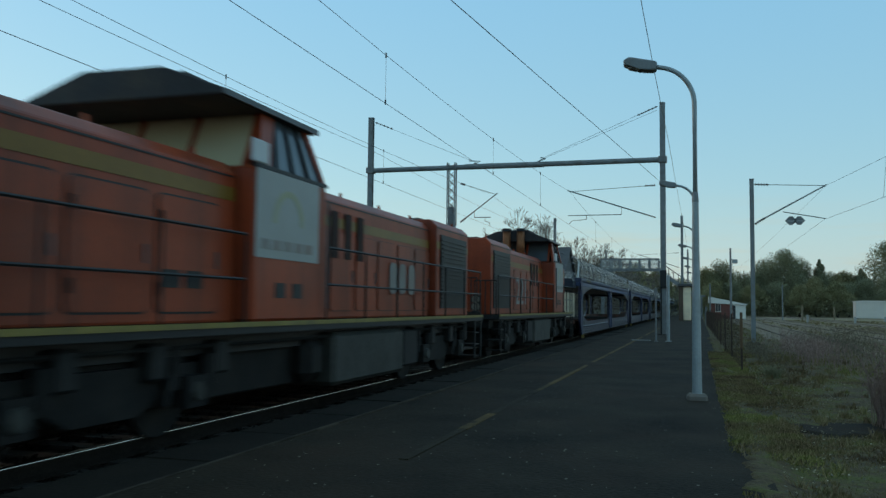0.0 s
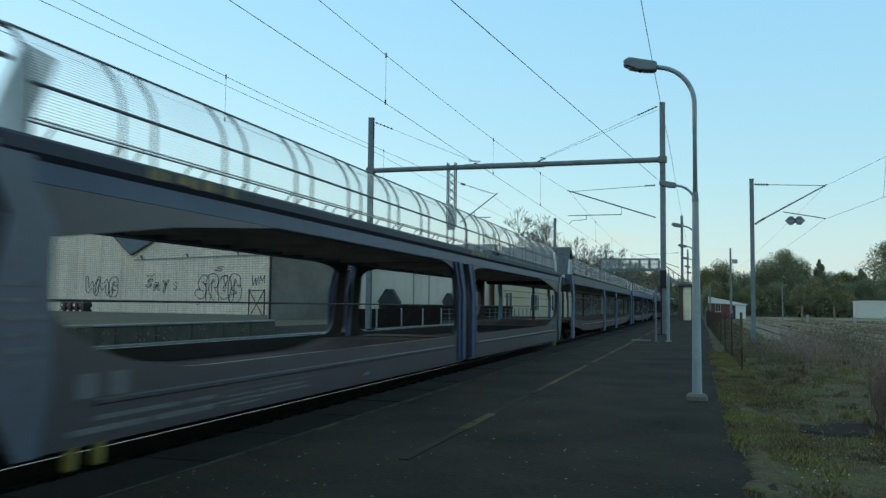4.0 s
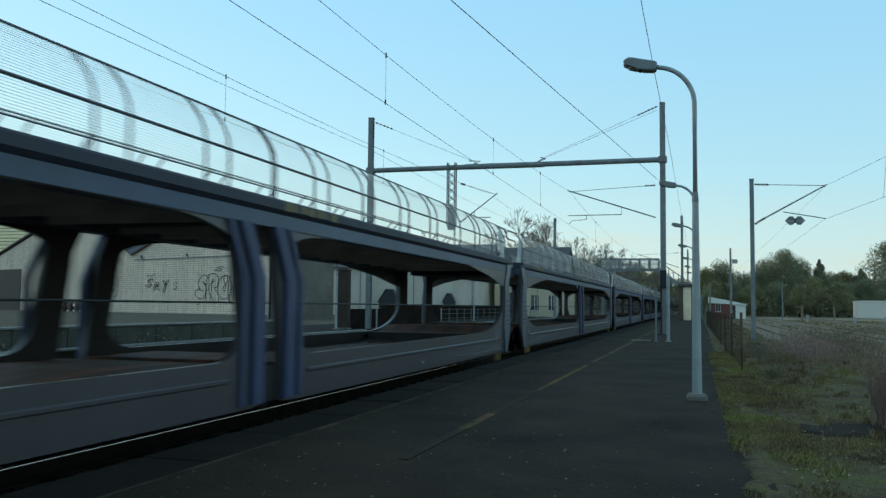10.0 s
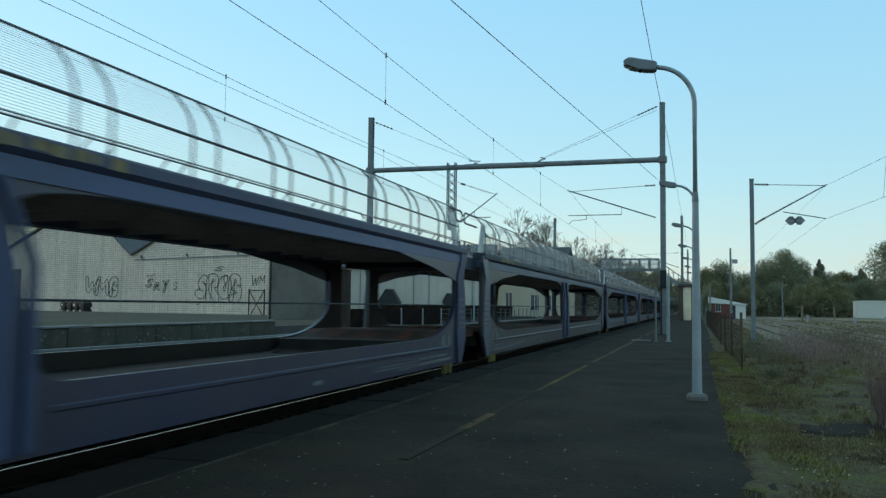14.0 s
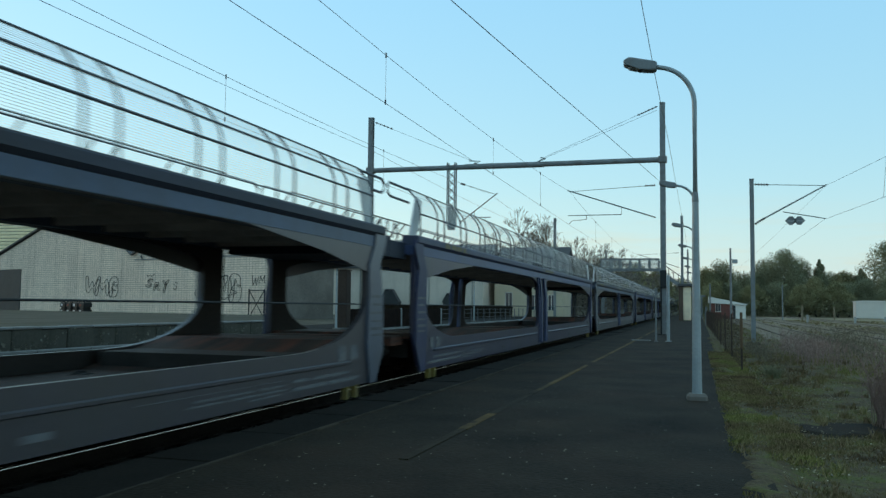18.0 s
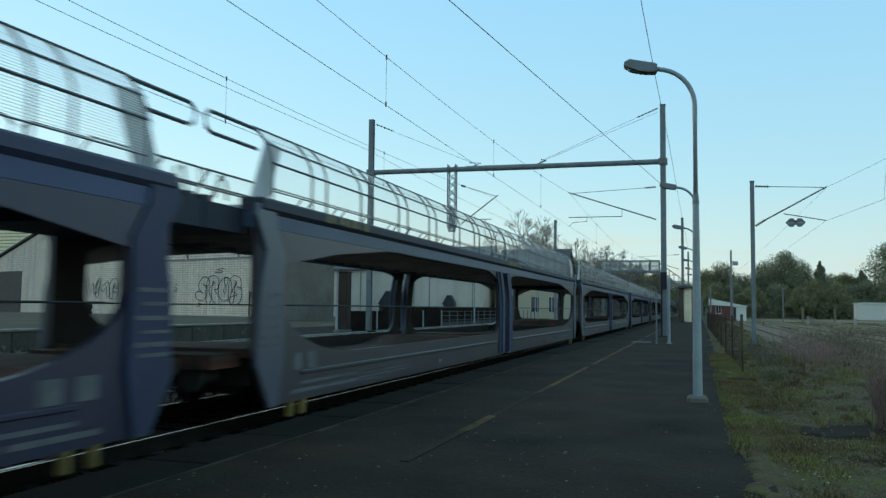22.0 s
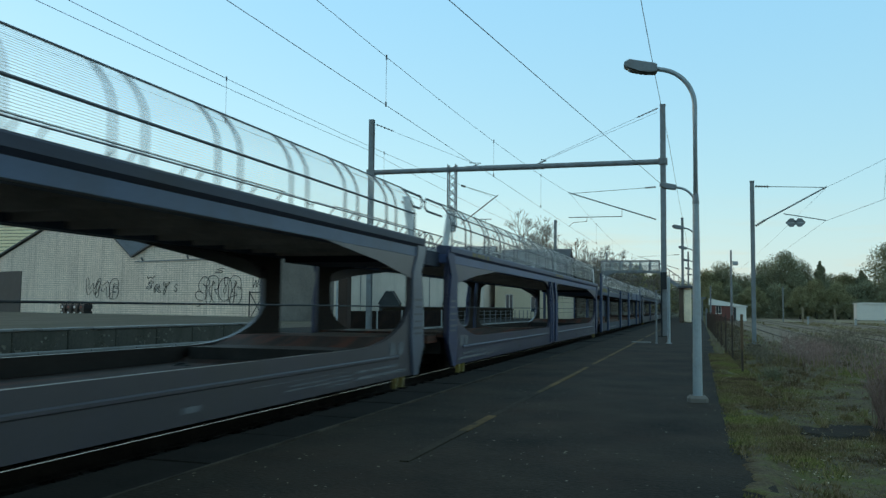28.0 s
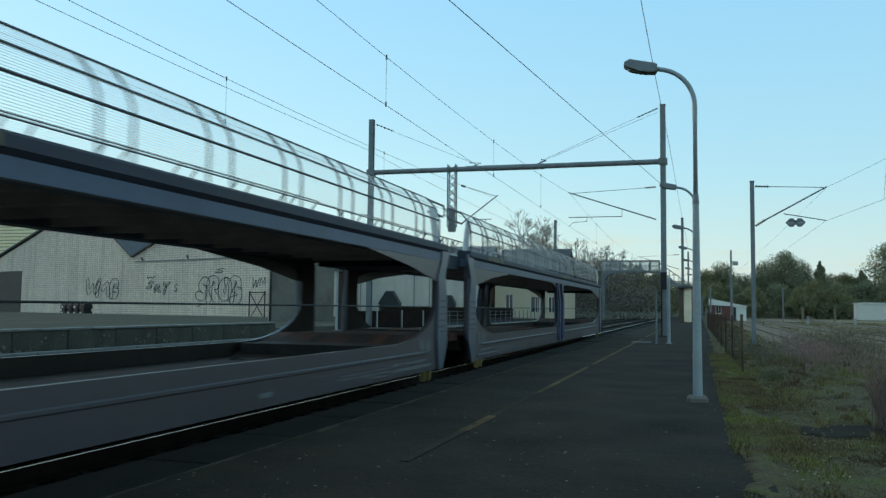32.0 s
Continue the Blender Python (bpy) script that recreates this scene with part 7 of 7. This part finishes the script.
    bm = bmesh.new()
    box(bm, -1.29, 1.29, 0.1, 17.75, 0.56, 0.66)
    box(bm, -1.29, 1.29, 18.05, L - 0.1, 0.56, 0.66)
    part("lower_deck", bm, RUSTDECK, w, "brown worn lower deck")
    bm = bmesh.new()
    box(bm, -0.35, 0.35, 1, L - 1, 0.28, 0.56)
    part("underframe", bm, DARK, w)
    for a, d_ in ((0.0, -1), (L, 1)):
        bm = bmesh.new()
        lo, hi = sorted((a, a + d_ * 0.75))
        box(bm, -1.2, 1.2, lo, hi, 2.0, 2.28)
        part("bridge_plate", bm, NAVY, w, "dark hinged bridge plate between decks")
        buffers(w, a, d_, 0.52, 0.17)
    wm = mesh_of(wheel_mesh(0.27, 0.13), "wheel", DARK)
    for y in (2.0, 3.8, 14.6, 21.2, 28.4, 30.2):
        for s in (-1, 1):
            piece("wheel", wm, w, (s * 0.75, y, 0.27))
        for s in (-1, 1):
            part("axle_box", shaped((s * 1.1 - 0.1, s * 1.1 + 0.1, y - 0.55, y + 0.55, 0.25, 0.62), bevel=0.02), RUST, w)
    return w


def round_rect(y0, y1, z0, z1, rad):
    """Outline of a rounded rectangle in the y-z plane."""
    out = []
    for cy_, cz, a0 in ((y1 - rad, z1 - rad, 0), (y0 + rad, z1 - rad, 90), (y0 + rad, z0 + rad, 180), (y1 - rad, z0 + rad, 270)):
        out += [(cy_ + rad * math.cos(radians(a0 + 30 * k)), cz + rad * math.sin(radians(a0 + 30 * k))) for k in range(4)]
    return out


def locomotive(label, digits, cab_end, nose_end, roof_span):
    """Hood locomotive; the long hood starts at y = 0, then come the cab and the short hood."""
    l = tagged(new("locomotive"), label, "locomotive", "locomotives of the train")
    L = nose_end + 0.6
    bm = bmesh.new()
    box(bm, -1.42, 1.42, 0.0, L, 1.02, 1.115)
    box(bm, -1.1, 1.1, 0.2, L - 0.2, 0.80, 1.02)
    part("underframe", bm, BLACK, l)
    for s in (-1, 1):
        lo, hi = (1.424, 1.44) if s > 0 else (-1.44, -1.424)
        bm = bmesh.new()
        box(bm, lo, hi, 0.0, L, 1.095, 1.15)
        part("sill_stripe", bm, YELLOW, l, "dull yellow sill stripe")
    bm = bmesh.new()
    box(bm, -1.40, 1.40, 0.05, L - 0.05, 1.116, 1.135)
    part("walkway", bm, DARK, l)
    def hood(name, y0, y1, half, top):
        bm = bmesh.new()
        prism_y(bm, [(-half, 1.14), (half, 1.14), (half, top - 0.14), (half - 0.14, top), (-half + 0.14, top), (-half, top - 0.14)], y0, y1)
        soft(bm, 0.03, 2)
        ob = part(name, bm, ORANGE, l)
        for s in (-1, 1):
            lo, hi = (half + 0.002, half + 0.008) if s > 0 else (-half - 0.008, -half - 0.002)
            bm = bmesh.new()
            box(bm, lo, hi, y0 + 0.04, y1 - 0.02, 2.50, 2.65)
            part("stripe", bm, BAND, ob, "dull yellow band")
            bm = bmesh.new()
            box(bm, lo, hi, y0 + 0.05, y1 - 0.03, top - 0.185, top - 0.165)
            part("seam", bm, BLACK, ob, "dark roof seam")
        y = y0 + 0.5
        while y < y1 - 0.3:
            for x in (-half + 0.25, half - 0.25):
                bm = bmesh.new()
                tube(bm, (x, y, top - 0.02), (x, y, top + 0.09), 0.03, 0.025, 8)
                part("lifting_lug", bm, ORANGE, ob)
            y += 1.7
        return ob
    H = 0.98
    lh = hood("long_hood", 2.72, 8.55, H, 3.03)
    hood("radiator_cowl", 0.25, 2.70, 1.13, 3.10)
    shd = hood("short_hood", cab_end + 0.02, nose_end, 1.16, 2.95)
    bm = bmesh.new()
    box(bm, -0.7, 0.7, 0.6, 2.5, 3.101, 3.15)
    box(bm, -0.5, 0.5, 3.4, 5.6, 3.031, 3.08)
    part("roof_hatch", bm, SOOT, lh)
    for s in (-1, 1):
        lo, hi = (H + 0.001, H + 0.03) if s > 0 else (-H - 0.03, -H - 0.001)
        bm = bmesh.new()
        box(bm, lo + s * 0.15, hi + s * 0.15, 0.5, 2.45, 1.30, 2.80)
        g = part("radiator_grille", bm, BLACK, lh, "black radiator grille")
        bm = bmesh.new()
        for k in range(16):
            z = 1.4 + k * 0.085
            box(bm, hi + 0.15 if s > 0 else lo - 0.17, hi + 0.17 if s > 0 else lo - 0.15, 0.55, 2.4, z, z + 0.03)
        part("slats", bm, BLACK, g)
        for y0 in (2.75, 3.72, 4.69, 5.66, 6.63, 7.6):
            bm = bmesh.new()
            lo2, hi2 = (H + 0.009, H + 0.022) if s > 0 else (-H - 0.022, -H - 0.009)
            prism_x(bm, round_rect(y0 + 0.02, y0 + 0.90, 1.26, 2.43, 0.07), min(lo2, hi2), max(lo2, hi2))
            part("hood_door", bm, ORANGE, lh)
            bm = bmesh.new()
            prism_x(bm, round_rect(y0 + 0.01, y0 + 0.91, 1.25, 2.44, 0.075), s * (H + 0.002), s * (H + 0.008))
            part("door_seal", bm, BLACK, lh, "black rubber door seal")
            bm = bmesh.new()
            box(bm, min(s * (H + 0.023), s * (H + 0.04)), max(s * (H + 0.023), s * (H + 0.04)), y0 + 0.08, y0 + 0.11, 1.7, 1.88)
            part("handle", bm, RAILING, lh, "grey door handle")
        for y0 in (6.3, 6.8, 7.3):
            bm = bmesh.new()
            lo2, hi2 = (H + 0.023, H + 0.03) if s > 0 else (-H - 0.03, -H - 0.023)
            box(bm, lo2, hi2, y0, y0 + 0.25, 2.04, 2.74)
            part("vent", bm, LOUVRE, lh, "dark brown vent slot")
        nd = max(1, round((nose_end - cab_end - 0.5) / 1.35))
        dw = (nose_end - cab_end - 0.5) / nd
        for k in range(nd):
            y0, y1 = cab_end + 0.35 + k * dw, cab_end + 0.35 + (k + 1) * dw - 0.09
            bm = bmesh.new()
            prism_x(bm, round_rect(y0, y1, 1.24, 2.43, 0.1), s * 1.162, s * 1.168)
            part("door_seal", bm, BLACK, shd, "black rubber door seal")
            bm = bmesh.new()
            prism_x(bm, round_rect(y0 + 0.022, y1 - 0.022, 1.262, 2.408, 0.085), s * 1.169, s * 1.180)
            part("hood_door", bm, ORANGE, shd)
            for z in (1.42, 2.12):
                bm = bmesh.new()
                box(bm, min(s * 1.181, s * 1.196), max(s * 1.181, s * 1.196), y1 - 0.085, y1 - 0.045, z, z + 0.13)
                part("hinge", bm, DARK, shd, "dark door hinge")
            bm = bmesh.new()
            box(bm, min(s * 1.181, s * 1.20), max(s * 1.181, s * 1.20), y0 + 0.07, y0 + 0.1, 1.72, 1.9)
            part("handle", bm, RAILING, shd, "grey door handle")
        for k in range(2):
            bm = bmesh.new()
            box(bm, 1.182 if s > 0 else -1.19, 1.19 if s > 0 else -1.182, cab_end + 0.7 + k * 0.4, cab_end + 1.0 + k * 0.4, 1.5, 1.68)
            part("vent", bm, BLACK, shd, "dark vent slot")
    # cab
    C = 1.40
    cab = part("cab", shaped((-C, C, 8.6, cab_end, 1.14, 2.93), bevel=0.04), ORANGE, l, "orange cab body")
    def tumble(bm, s):
        """Leans the glazing inwards towards the roof."""
        for v in bm.verts:
            v.co.x -= s * 0.15 * (v.co.z - 2.93) / 0.73

    lo_y, hi_y = (8.62, 8.98), (cab_end - 0.12, cab_end - 0.46)
    n = 4
    marks = [(lo_y[0] + (hi_y[0] - lo_y[0]) * k / n, lo_y[1] + (hi_y[1] - lo_y[1]) * k / n) for k in range(n + 1)]
    for s in (-1, 1):
        for k, (y0, y1) in enumerate(marks):
            bm = bmesh.new()
            wd = 0.05 if 0 < k < n else 0.10 if (k == 0) != digits else 0.30
            if wd == 0.30:
                y0, y1 = (y0 + 0.1, y1 + 0.1) if k == 0 else (y0 - 0.1, y1 - 0.1)
            prism_x(bm, [(y0 - wd / 2, 2.93), (y0 + wd / 2, 2.93), (y1 + wd / 2, 3.66), (y1 - wd / 2, 3.66)], s * 1.31, s * 1.38)
            tumble(bm, s)
            edge = k in (0, n)
            part("window_post", bm, ORANGE if edge else BLACK, cab, "" if edge else "black window post")
        for (ya, yd), (yb, yc) in zip(marks, marks[1:]):
            bm = bmesh.new()
            prism_x(bm, [(ya + 0.03, 2.945), (yb - 0.03, 2.945), (yc - 0.03, 3.65), (yd + 0.03, 3.65)], s * 1.335, s * 1.345)
            tumble(bm, s)
            part("pane", bm, CABGLASS, cab, "blue-grey side window")
        bm = bmesh.new()
        box(bm, min(s * 1.36, s * 1.415), max(s * 1.36, s * 1.415), 8.6, cab_end, 2.905, 2.95)
        part("window_ledge", bm, BLACK, cab, "black rubber ledge under the side windows")
    for y0, y1 in (lo_y, hi_y):
        for x in (-1.22, -0.42, 0.36, 1.14):
            bm = bmesh.new()
            prism_x(bm, [(y0 - 0.03, 2.93), (y0 + 0.03, 2.93), (y1 + 0.03, 3.66), (y1 - 0.03, 3.66)], x, x + 0.07)
            part("window_post", bm, ORANGE, cab, "grimy orange end-window post")
        bm = bmesh.new()
        prism_x(bm, [(y0, 2.94), (y0 + 0.012, 2.94), (y1 + 0.012, 3.65), (y1, 3.65)], -1.18, 1.18)
        part("end_pane", bm, CABGLASS if digits else CLEAR, cab, "" if digits else "cream end window with the cab's brightness painted in")
    bm = bmesh.new()
    prism_y(bm, [(-1.29, 3.60), (1.29, 3.60), (1.31, 3.67), (0.52, 3.96), (-0.52, 3.96), (-1.31, 3.67)], *roof_span)
    soft(bm, 0.015)
    rf = part("cab_roof", bm, SOOT, cab, "sooty dark cab roof with an overhanging visor")
    for s in (-1, 1):
        bm = bmesh.new()
        prism_y(bm, [(s * 1.312, 3.60), (s * 1.335, 3.60), (s * 1.335, 3.665), (s * 1.312, 3.665)], roof_span[0] - 0.01, roof_span[1] + 0.01)
        part("eave_strip", bm, RAILING, rf, "grey strip along the roof edge")
    part("roof_unit", shaped((-0.5, 0.5, roof_span[0] + 0.5, roof_span[1] - 0.5, 3.962, 4.05), bevel=0.03), SOOT, rf, "low box on the cab roof")
    for s in (-1, 1):
        lo, hi = (C + 0.002, C + 0.012) if s > 0 else (-C - 0.012, -C - 0.002)
        bm = bmesh.new()
        box(bm, lo, hi, 8.85, 10.5, 1.88, 2.9)
        pn = part("white_panel", bm, WHITE, cab, "white panel with faded emblem and bars")
        bm = bmesh.new()
        lo, hi = (C + 0.013, C + 0.016) if s > 0 else (-C - 0.016, -C - 0.013)
        arc = [math.pi * k / 9 for k in range(10)]
        prism_x(bm, [(9.7 + 0.42 * math.cos(a), 2.3 + 0.42 * math.sin(a)) for a in arc] + [(9.7 + 0.30 * math.cos(a), 2.3 + 0.34 * math.sin(a)) for a in reversed(arc)], lo, hi)
        part("emblem", bm, FADEDMARK, pn, "faded yellow-green arch emblem")
        bm = bmesh.new()
        for k in range(5):
            bm = bmesh.new()
            box(bm, lo, hi, 9.05 + k * 0.28, 9.26 + k * 0.28, 1.98, 2.1)
            part("lettering_bar", bm, FADEDBAR, pn, "faint grey lettering bar")
        bm = bmesh.new()
        tube(bm, (s * 1.46, 8.66, 1.3), (s * 1.46, 8.66, 2.7), 0.018, 0.018, 6)
        part("grab_rail", bm, RAILING, cab)
        for yy in ((8.1,) if digits else (10.42,)):
            bm = shaped((s * 1.5 - 0.02, s * 1.5 + 0.02, yy, yy + 0.36, 2.92, 3.18), bevel=0.015)
            part("mirror", bm, PANEL, cab, "pale mirror housing")
        for yy in (8.7, 9.15):
            bm = bmesh.new()
            lo, hi = (C + 0.002, C + 0.008) if s > 0 else (-C - 0.008, -C - 0.002)
            box(bm, lo, hi, yy + 0.6, yy + 0.85, 1.42, 1.6)
            part("vent", bm, BLACK, cab, "small dark vent")
    # exhausts, roof clutter
    for x in ((0.32, -0.17) if digits else ()):
        bm = bmesh.new()
        tube(bm, (x, 8.02, 2.98), (x, 8.02, 3.94), 0.15, 0.14, 14)
        ex = part("exhaust", bm, COPPER, l, "heat-browned exhaust stack", True)
        bm = bmesh.new()
        tube(bm, (x, 8.02, 3.941), (x, 8.02, 4.04), 0.17, 0.17, 14)
        part("cap", bm, SOOT, ex, "sooty black cap")
    bm = bmesh.new()
    tube(bm, (0.8, 9.2, 3.85), (0.8, 9.2, 4.4), 0.012, 0.008, 5)
    part("aerial", bm, SOOT, l, "thin aerial on the cab roof")
    # hand rails along the walkways
    for s in (-1, 1):
        for y0, y1 in ((0.05, 8.5), (cab_end + 0.15, L - 0.05)):
            bm = bmesh.new()
            for z in (1.62, 2.12):
                tube(bm, (s * 1.38, y0, z), (s * 1.38, y1, z), 0.018, 0.018, 6)
            part("hand_rail", bm, LOCORAIL, l, "dark hand rail")
            n = max(2, int((y1 - y0) / 1.35) + 1)
            for k in range(n):
                y = y0 + (y1 - y0) * k / (n - 1)
                bm = bmesh.new()
                tube(bm, (s * 1.38, y, 1.1), (s * 1.38, y, 2.12), 0.016, 0.016, 6)
                part("stanchion", bm, LOCORAIL, l)
    for y, d_ in ((0.1, -1), (L - 0.1, 1)):
        for s in (-1, 1):
            for k in range(5):
                bm = bmesh.new()
                xx = s * (0.75 + 0.14 * k)
                tube(bm, (xx, y, 1.1), (xx, y, 2.0), 0.016, 0.016, 6)
                part("end_stanchion", bm, LOCORAIL, l)
            bm = bmesh.new()
            tube(bm, (s * 0.75, y, 2.0), (s * 1.32, y, 2.0), 0.018, 0.018, 6)
            part("end_rail", bm, LOCORAIL, l)
            lo, hi = sorted((s * 1.02, s * 1.40))
            ya, yb = sorted((y - d_ * 0.5, y - d_ * 0.15))
            for k in range(4):
                part("step_tread", shaped((lo, hi, ya, yb, 0.22 + k * 0.26, 0.25 + k * 0.26)), TANK, l, "grey access step")
            for yc in (y - d_ * 0.585, y - d_ * 0.065):
                lo2, hi2 = sorted((s * 1.40, s * 1.43))
                part("step_stringer", shaped((lo2, hi2, yc - 0.035, yc + 0.035, 0.2, 1.0)), TANK, l)
        buffers(l, y, d_)
    for x, z in ((-0.17, 2.84), (0.17, 2.84), (-0.75, 1.52), (0.75, 1.52), (-0.75, 1.34), (0.75, 1.34)):
        for yy, d_ in ((0.245, -1), (nose_end + 0.005, 1)):
            bm = bmesh.new()
            tube(bm, (x, yy, z if d_ < 0 else z - 0.14), (x, yy + d_ * 0.05, z if d_ < 0 else z - 0.14), 0.10, 0.10, 14)
            lt = part("headlight", bm, LENS, l, "round pale headlight")
            bm = bmesh.new()
            tube(bm, (x, yy, z if d_ < 0 else z - 0.14), (x, yy + d_ * 0.035, z if d_ < 0 else z - 0.14), 0.125, 0.125, 14)
            part("bezel", bm, BLACK, lt)
    # fuel tank, bogies, wheels
    part("fuel_tank", shaped((-1.34, 1.34, 5.2, 8.1, 0.22, 0.96), bevel=0.06), FUELTANK, l, "mottled grey fuel tank")
    part("battery_box", shaped((-1.3, 1.3, 4.35, 5.1, 0.3, 0.92), bevel=0.03), TANK, l)
    part("air_tank", shaped((-1.25, 1.25, 8.2, 8.75, 0.32, 0.9), bevel=0.12), LOCODARK, l)
    # solid black block that fills the space under the frame
    part("belly", shaped((-1.0, 1.0, 0.6, L - 0.6, 0.30, 0.80), bevel=0.02), LOCODARK, l)
    wm = mesh_of(wheel_mesh(0.46, 0.14), "wheel", LOCODARK)
    for yc in (2.6, L - 2.7):
        bm = bmesh.new()
        for s in (-1, 1):
            prism_x(bm, [(yc - 1.75, 0.55), (yc - 1.5, 0.42), (yc - 0.75, 0.42), (yc - 0.45, 0.28), (yc + 0.45, 0.28), (yc + 0.75, 0.42), (yc + 1.5, 0.42), (yc + 1.75, 0.55), (yc + 1.7, 0.74), (yc - 1.7, 0.74)], s * 1.02, s * 1.14)
        box(bm, -1.0, 1.0, yc - 0.3, yc + 0.3, 0.4, 0.7)
        bg = part("bogie_frame", bm, LOCODARK, l)
        for y in (yc - 1.2, yc + 1.2):
            for s in (-1, 1):
                piece("wheel", wm, bg, (s * 0.75, y, 0.46))
                bm = bmesh.new()
                box(bm, s * 1.14 if s > 0 else -1.3, 1.3 if s > 0 else -1.14, y - 0.18, y + 0.18, 0.3, 0.62)
                part("axle_box", bm, LOCODARK, bg)
                for dy in (-0.32, 0.32):
                    bm = bmesh.new()
                    tube(bm, (s * 1.2, y + dy, 0.5), (s * 1.2, y + dy, 0.82), 0.09, 0.09, 8)
                    part("spring", bm, LOCODARK, bg)
    # brake gear, sand boxes and pipes between the bogies and the walkway
    for s in (-1, 1):
        for yc in (2.6, L - 2.7):
            for dy in (-1.75, -0.62, 0.62, 1.75):
                bm = shaped((min(s * 1.02, s * 1.26), max(s * 1.02, s * 1.26), yc + dy - 0.13, yc + dy + 0.13, 0.60, 0.96), bevel=0.03)
                part("sand_box", bm, TANK, l, "grey sand box")
            for dy in (-1.2, 1.2):
                bm = bmesh.new()
                tube(bm, (s * 1.28, yc + dy, 0.46), (s * 1.34, yc + dy, 0.46), 0.11, 0.09, 12)
                part("axle_cap", bm, FUELTANK, l, "dull grey axle cap")
                bm = bmesh.new()
                tube(bm, (s * 1.24, yc + dy + 0.45, 0.35), (s * 1.24, yc + dy + 0.30, 0.92), 0.03, 0.03, 6)
                part("damper", bm, TANK, l, "slanting damper")
        bm = bmesh.new()
        tube(bm, (s * 1.2, 0.8, 0.90), (s * 1.2, L - 0.8, 0.90), 0.025, 0.025, 6)
        part("air_pipe", bm, LOCODARK, l)
    if digits:
        fd = bpy.data.curves.new("number", "FONT")
        fd.body, fd.size, fd.extrude, fd.align_x = "221", 1.15, 0.003, "CENTER"
        fd.materials.append(WHITE)
        tx = new("number", fd)
        tx.parent = l
        tx.matrix_basis = Matrix.Translation((1.026, 4.75, 1.42)) @ Euler((radians(90), 0, radians(90))).to_matrix().to_4x4()
        tagged(tx, "large white painted number")
    else:
        for s in (-1, 1):
            for k in range(3):
                bm = bmesh.new()
                lo, hi = (1.023, 1.028) if s > 0 else (-1.028, -1.023)
                prism_x(bm, round_rect(3.75 + k * 0.5, 4.1 + k * 0.5, 1.55, 2.1, 0.12), lo, hi)
                part("lettering_bar", bm, FADEDBAR, l, "worn pale lettering bar")
    return l


A_RAILS = ((2.69, 0.008), (2.99, 0.016), (3.46, 0.014))
B_RAILS = ((2.69, 0.008), (3.02, 0.016), (3.25, 0.016), (3.46, 0.014))
train = []
kinds = {
    "Ag": carrier("slate-grey double-deck car carrier with curved mesh screens", GREY, A_RAILS, True),
    "Ab": carrier("blue double-deck car carrier with curved mesh screens", BLUE, A_RAILS, True),
    "Bg": carrier("slate-grey double-deck car carrier with double-railed mesh screens", GREY, B_RAILS, True),
    "Bb": carrier("blue double-deck car carrier with double-railed mesh screens", BLUE, B_RAILS, True),
    "Op": open_carrier("pale grey-blue open-sided car carrier with straight railings", PALE, SILL),
    "Os": open_carrier("bright blue open-sided car carrier with straight railings", SKYBLUE, BLUESILL),
    "Po": post_carrier("royal-blue posted car carrier with worn yellow lettering"),
}
CONSIST = (("Bb", 35.81), ("Ab", 63.5), ("Ag", 91.0), ("Op", 119.6), ("Os", 151.85), ("Bb", 184.2), ("Ag", 211.49), ("Ag", 238.78), ("Ab", 266.08),
           ("Ab", 293.37), ("Ag", 320.66), ("Ab", 347.95), ("Bg", 375.25), ("Ab", 402.54), ("Ag", 429.83), ("Bb", 457.12), ("Bg", 484.42), ("Bg", 511.71),
           ("Bb", 539.0), ("Ag", 566.3), ("Ag", 593.59), ("Bb", 620.88), ("Po", 648.35), ("Bg", 681.6), ("Bg", 708.91))
seen_kinds = set()
for kind, s0 in CONSIST:
    if kind in seen_kinds:
        train.append((copy_thing(kinds[kind], pose(TRACK1, s0, 0)), s0, 0))
    else:
        seen_kinds.add(kind)
        kinds[kind].matrix_basis = pose(TRACK1, s0, 0)
        train.append((kinds[kind], s0, 0))
loco_a = locomotive("orange hood locomotive with a white cab panel", False, 10.5, 14.7, (8.75, 11.1))
loco_b = locomotive("orange hood locomotive numbered 221 with a grey tank", True, 10.6, 12.5, (8.1, 10.45))
train.append((loco_a, 19.0, 180))
train.append((loco_b, 20.75, 0))


# ---- motion of the train ----
# the driver eases and takes up speed a little: metres gained or lost against the even run, every 1.264 s from 8.0 s on
EASE = (0.0, 0.31, 0.39, 0.30, 0.38, 0.44, 0.36, 0.27, -0.05, -0.43, -0.64, -0.83, -0.88, -0.72, -0.42, -0.19, 0.0)


def travelled(t):
    f = min(max((t - 8.0) / 1.264, 0.0), 15.999)
    k = int(f)
    return 21.568 * t + 0.00117 * t * t - (EASE[k] + (EASE[k + 1] - EASE[k]) * (f - k))


SWAY = {1: 0.15, 2: 0.35, 3: 0.5, 6: -0.5, 7: 0.15, 8: -0.15, 9: -0.5, 12: -0.55, 13: -0.35, 17: 0.3, 18: 0.1, 19: -0.3, 22: -0.05, 24: 0.1, 29: -0.9, 30: 0.45}      # slack in the train's run, in metres


def motions():
    times = [0.0, 1 / 30, 0.1, 0.3] + [0.5 * k for k in range(1, 64)] + [31.8, 31.9, 32.0 - 1 / 30, 32.0]
    for ob, s0, turn in train:
        walk(ob, [(t, pose(TRACK1, s0 - travelled(t) + SWAY.get(t, 0.0), 0, 0, 0, turn)) for t in times])


motions()
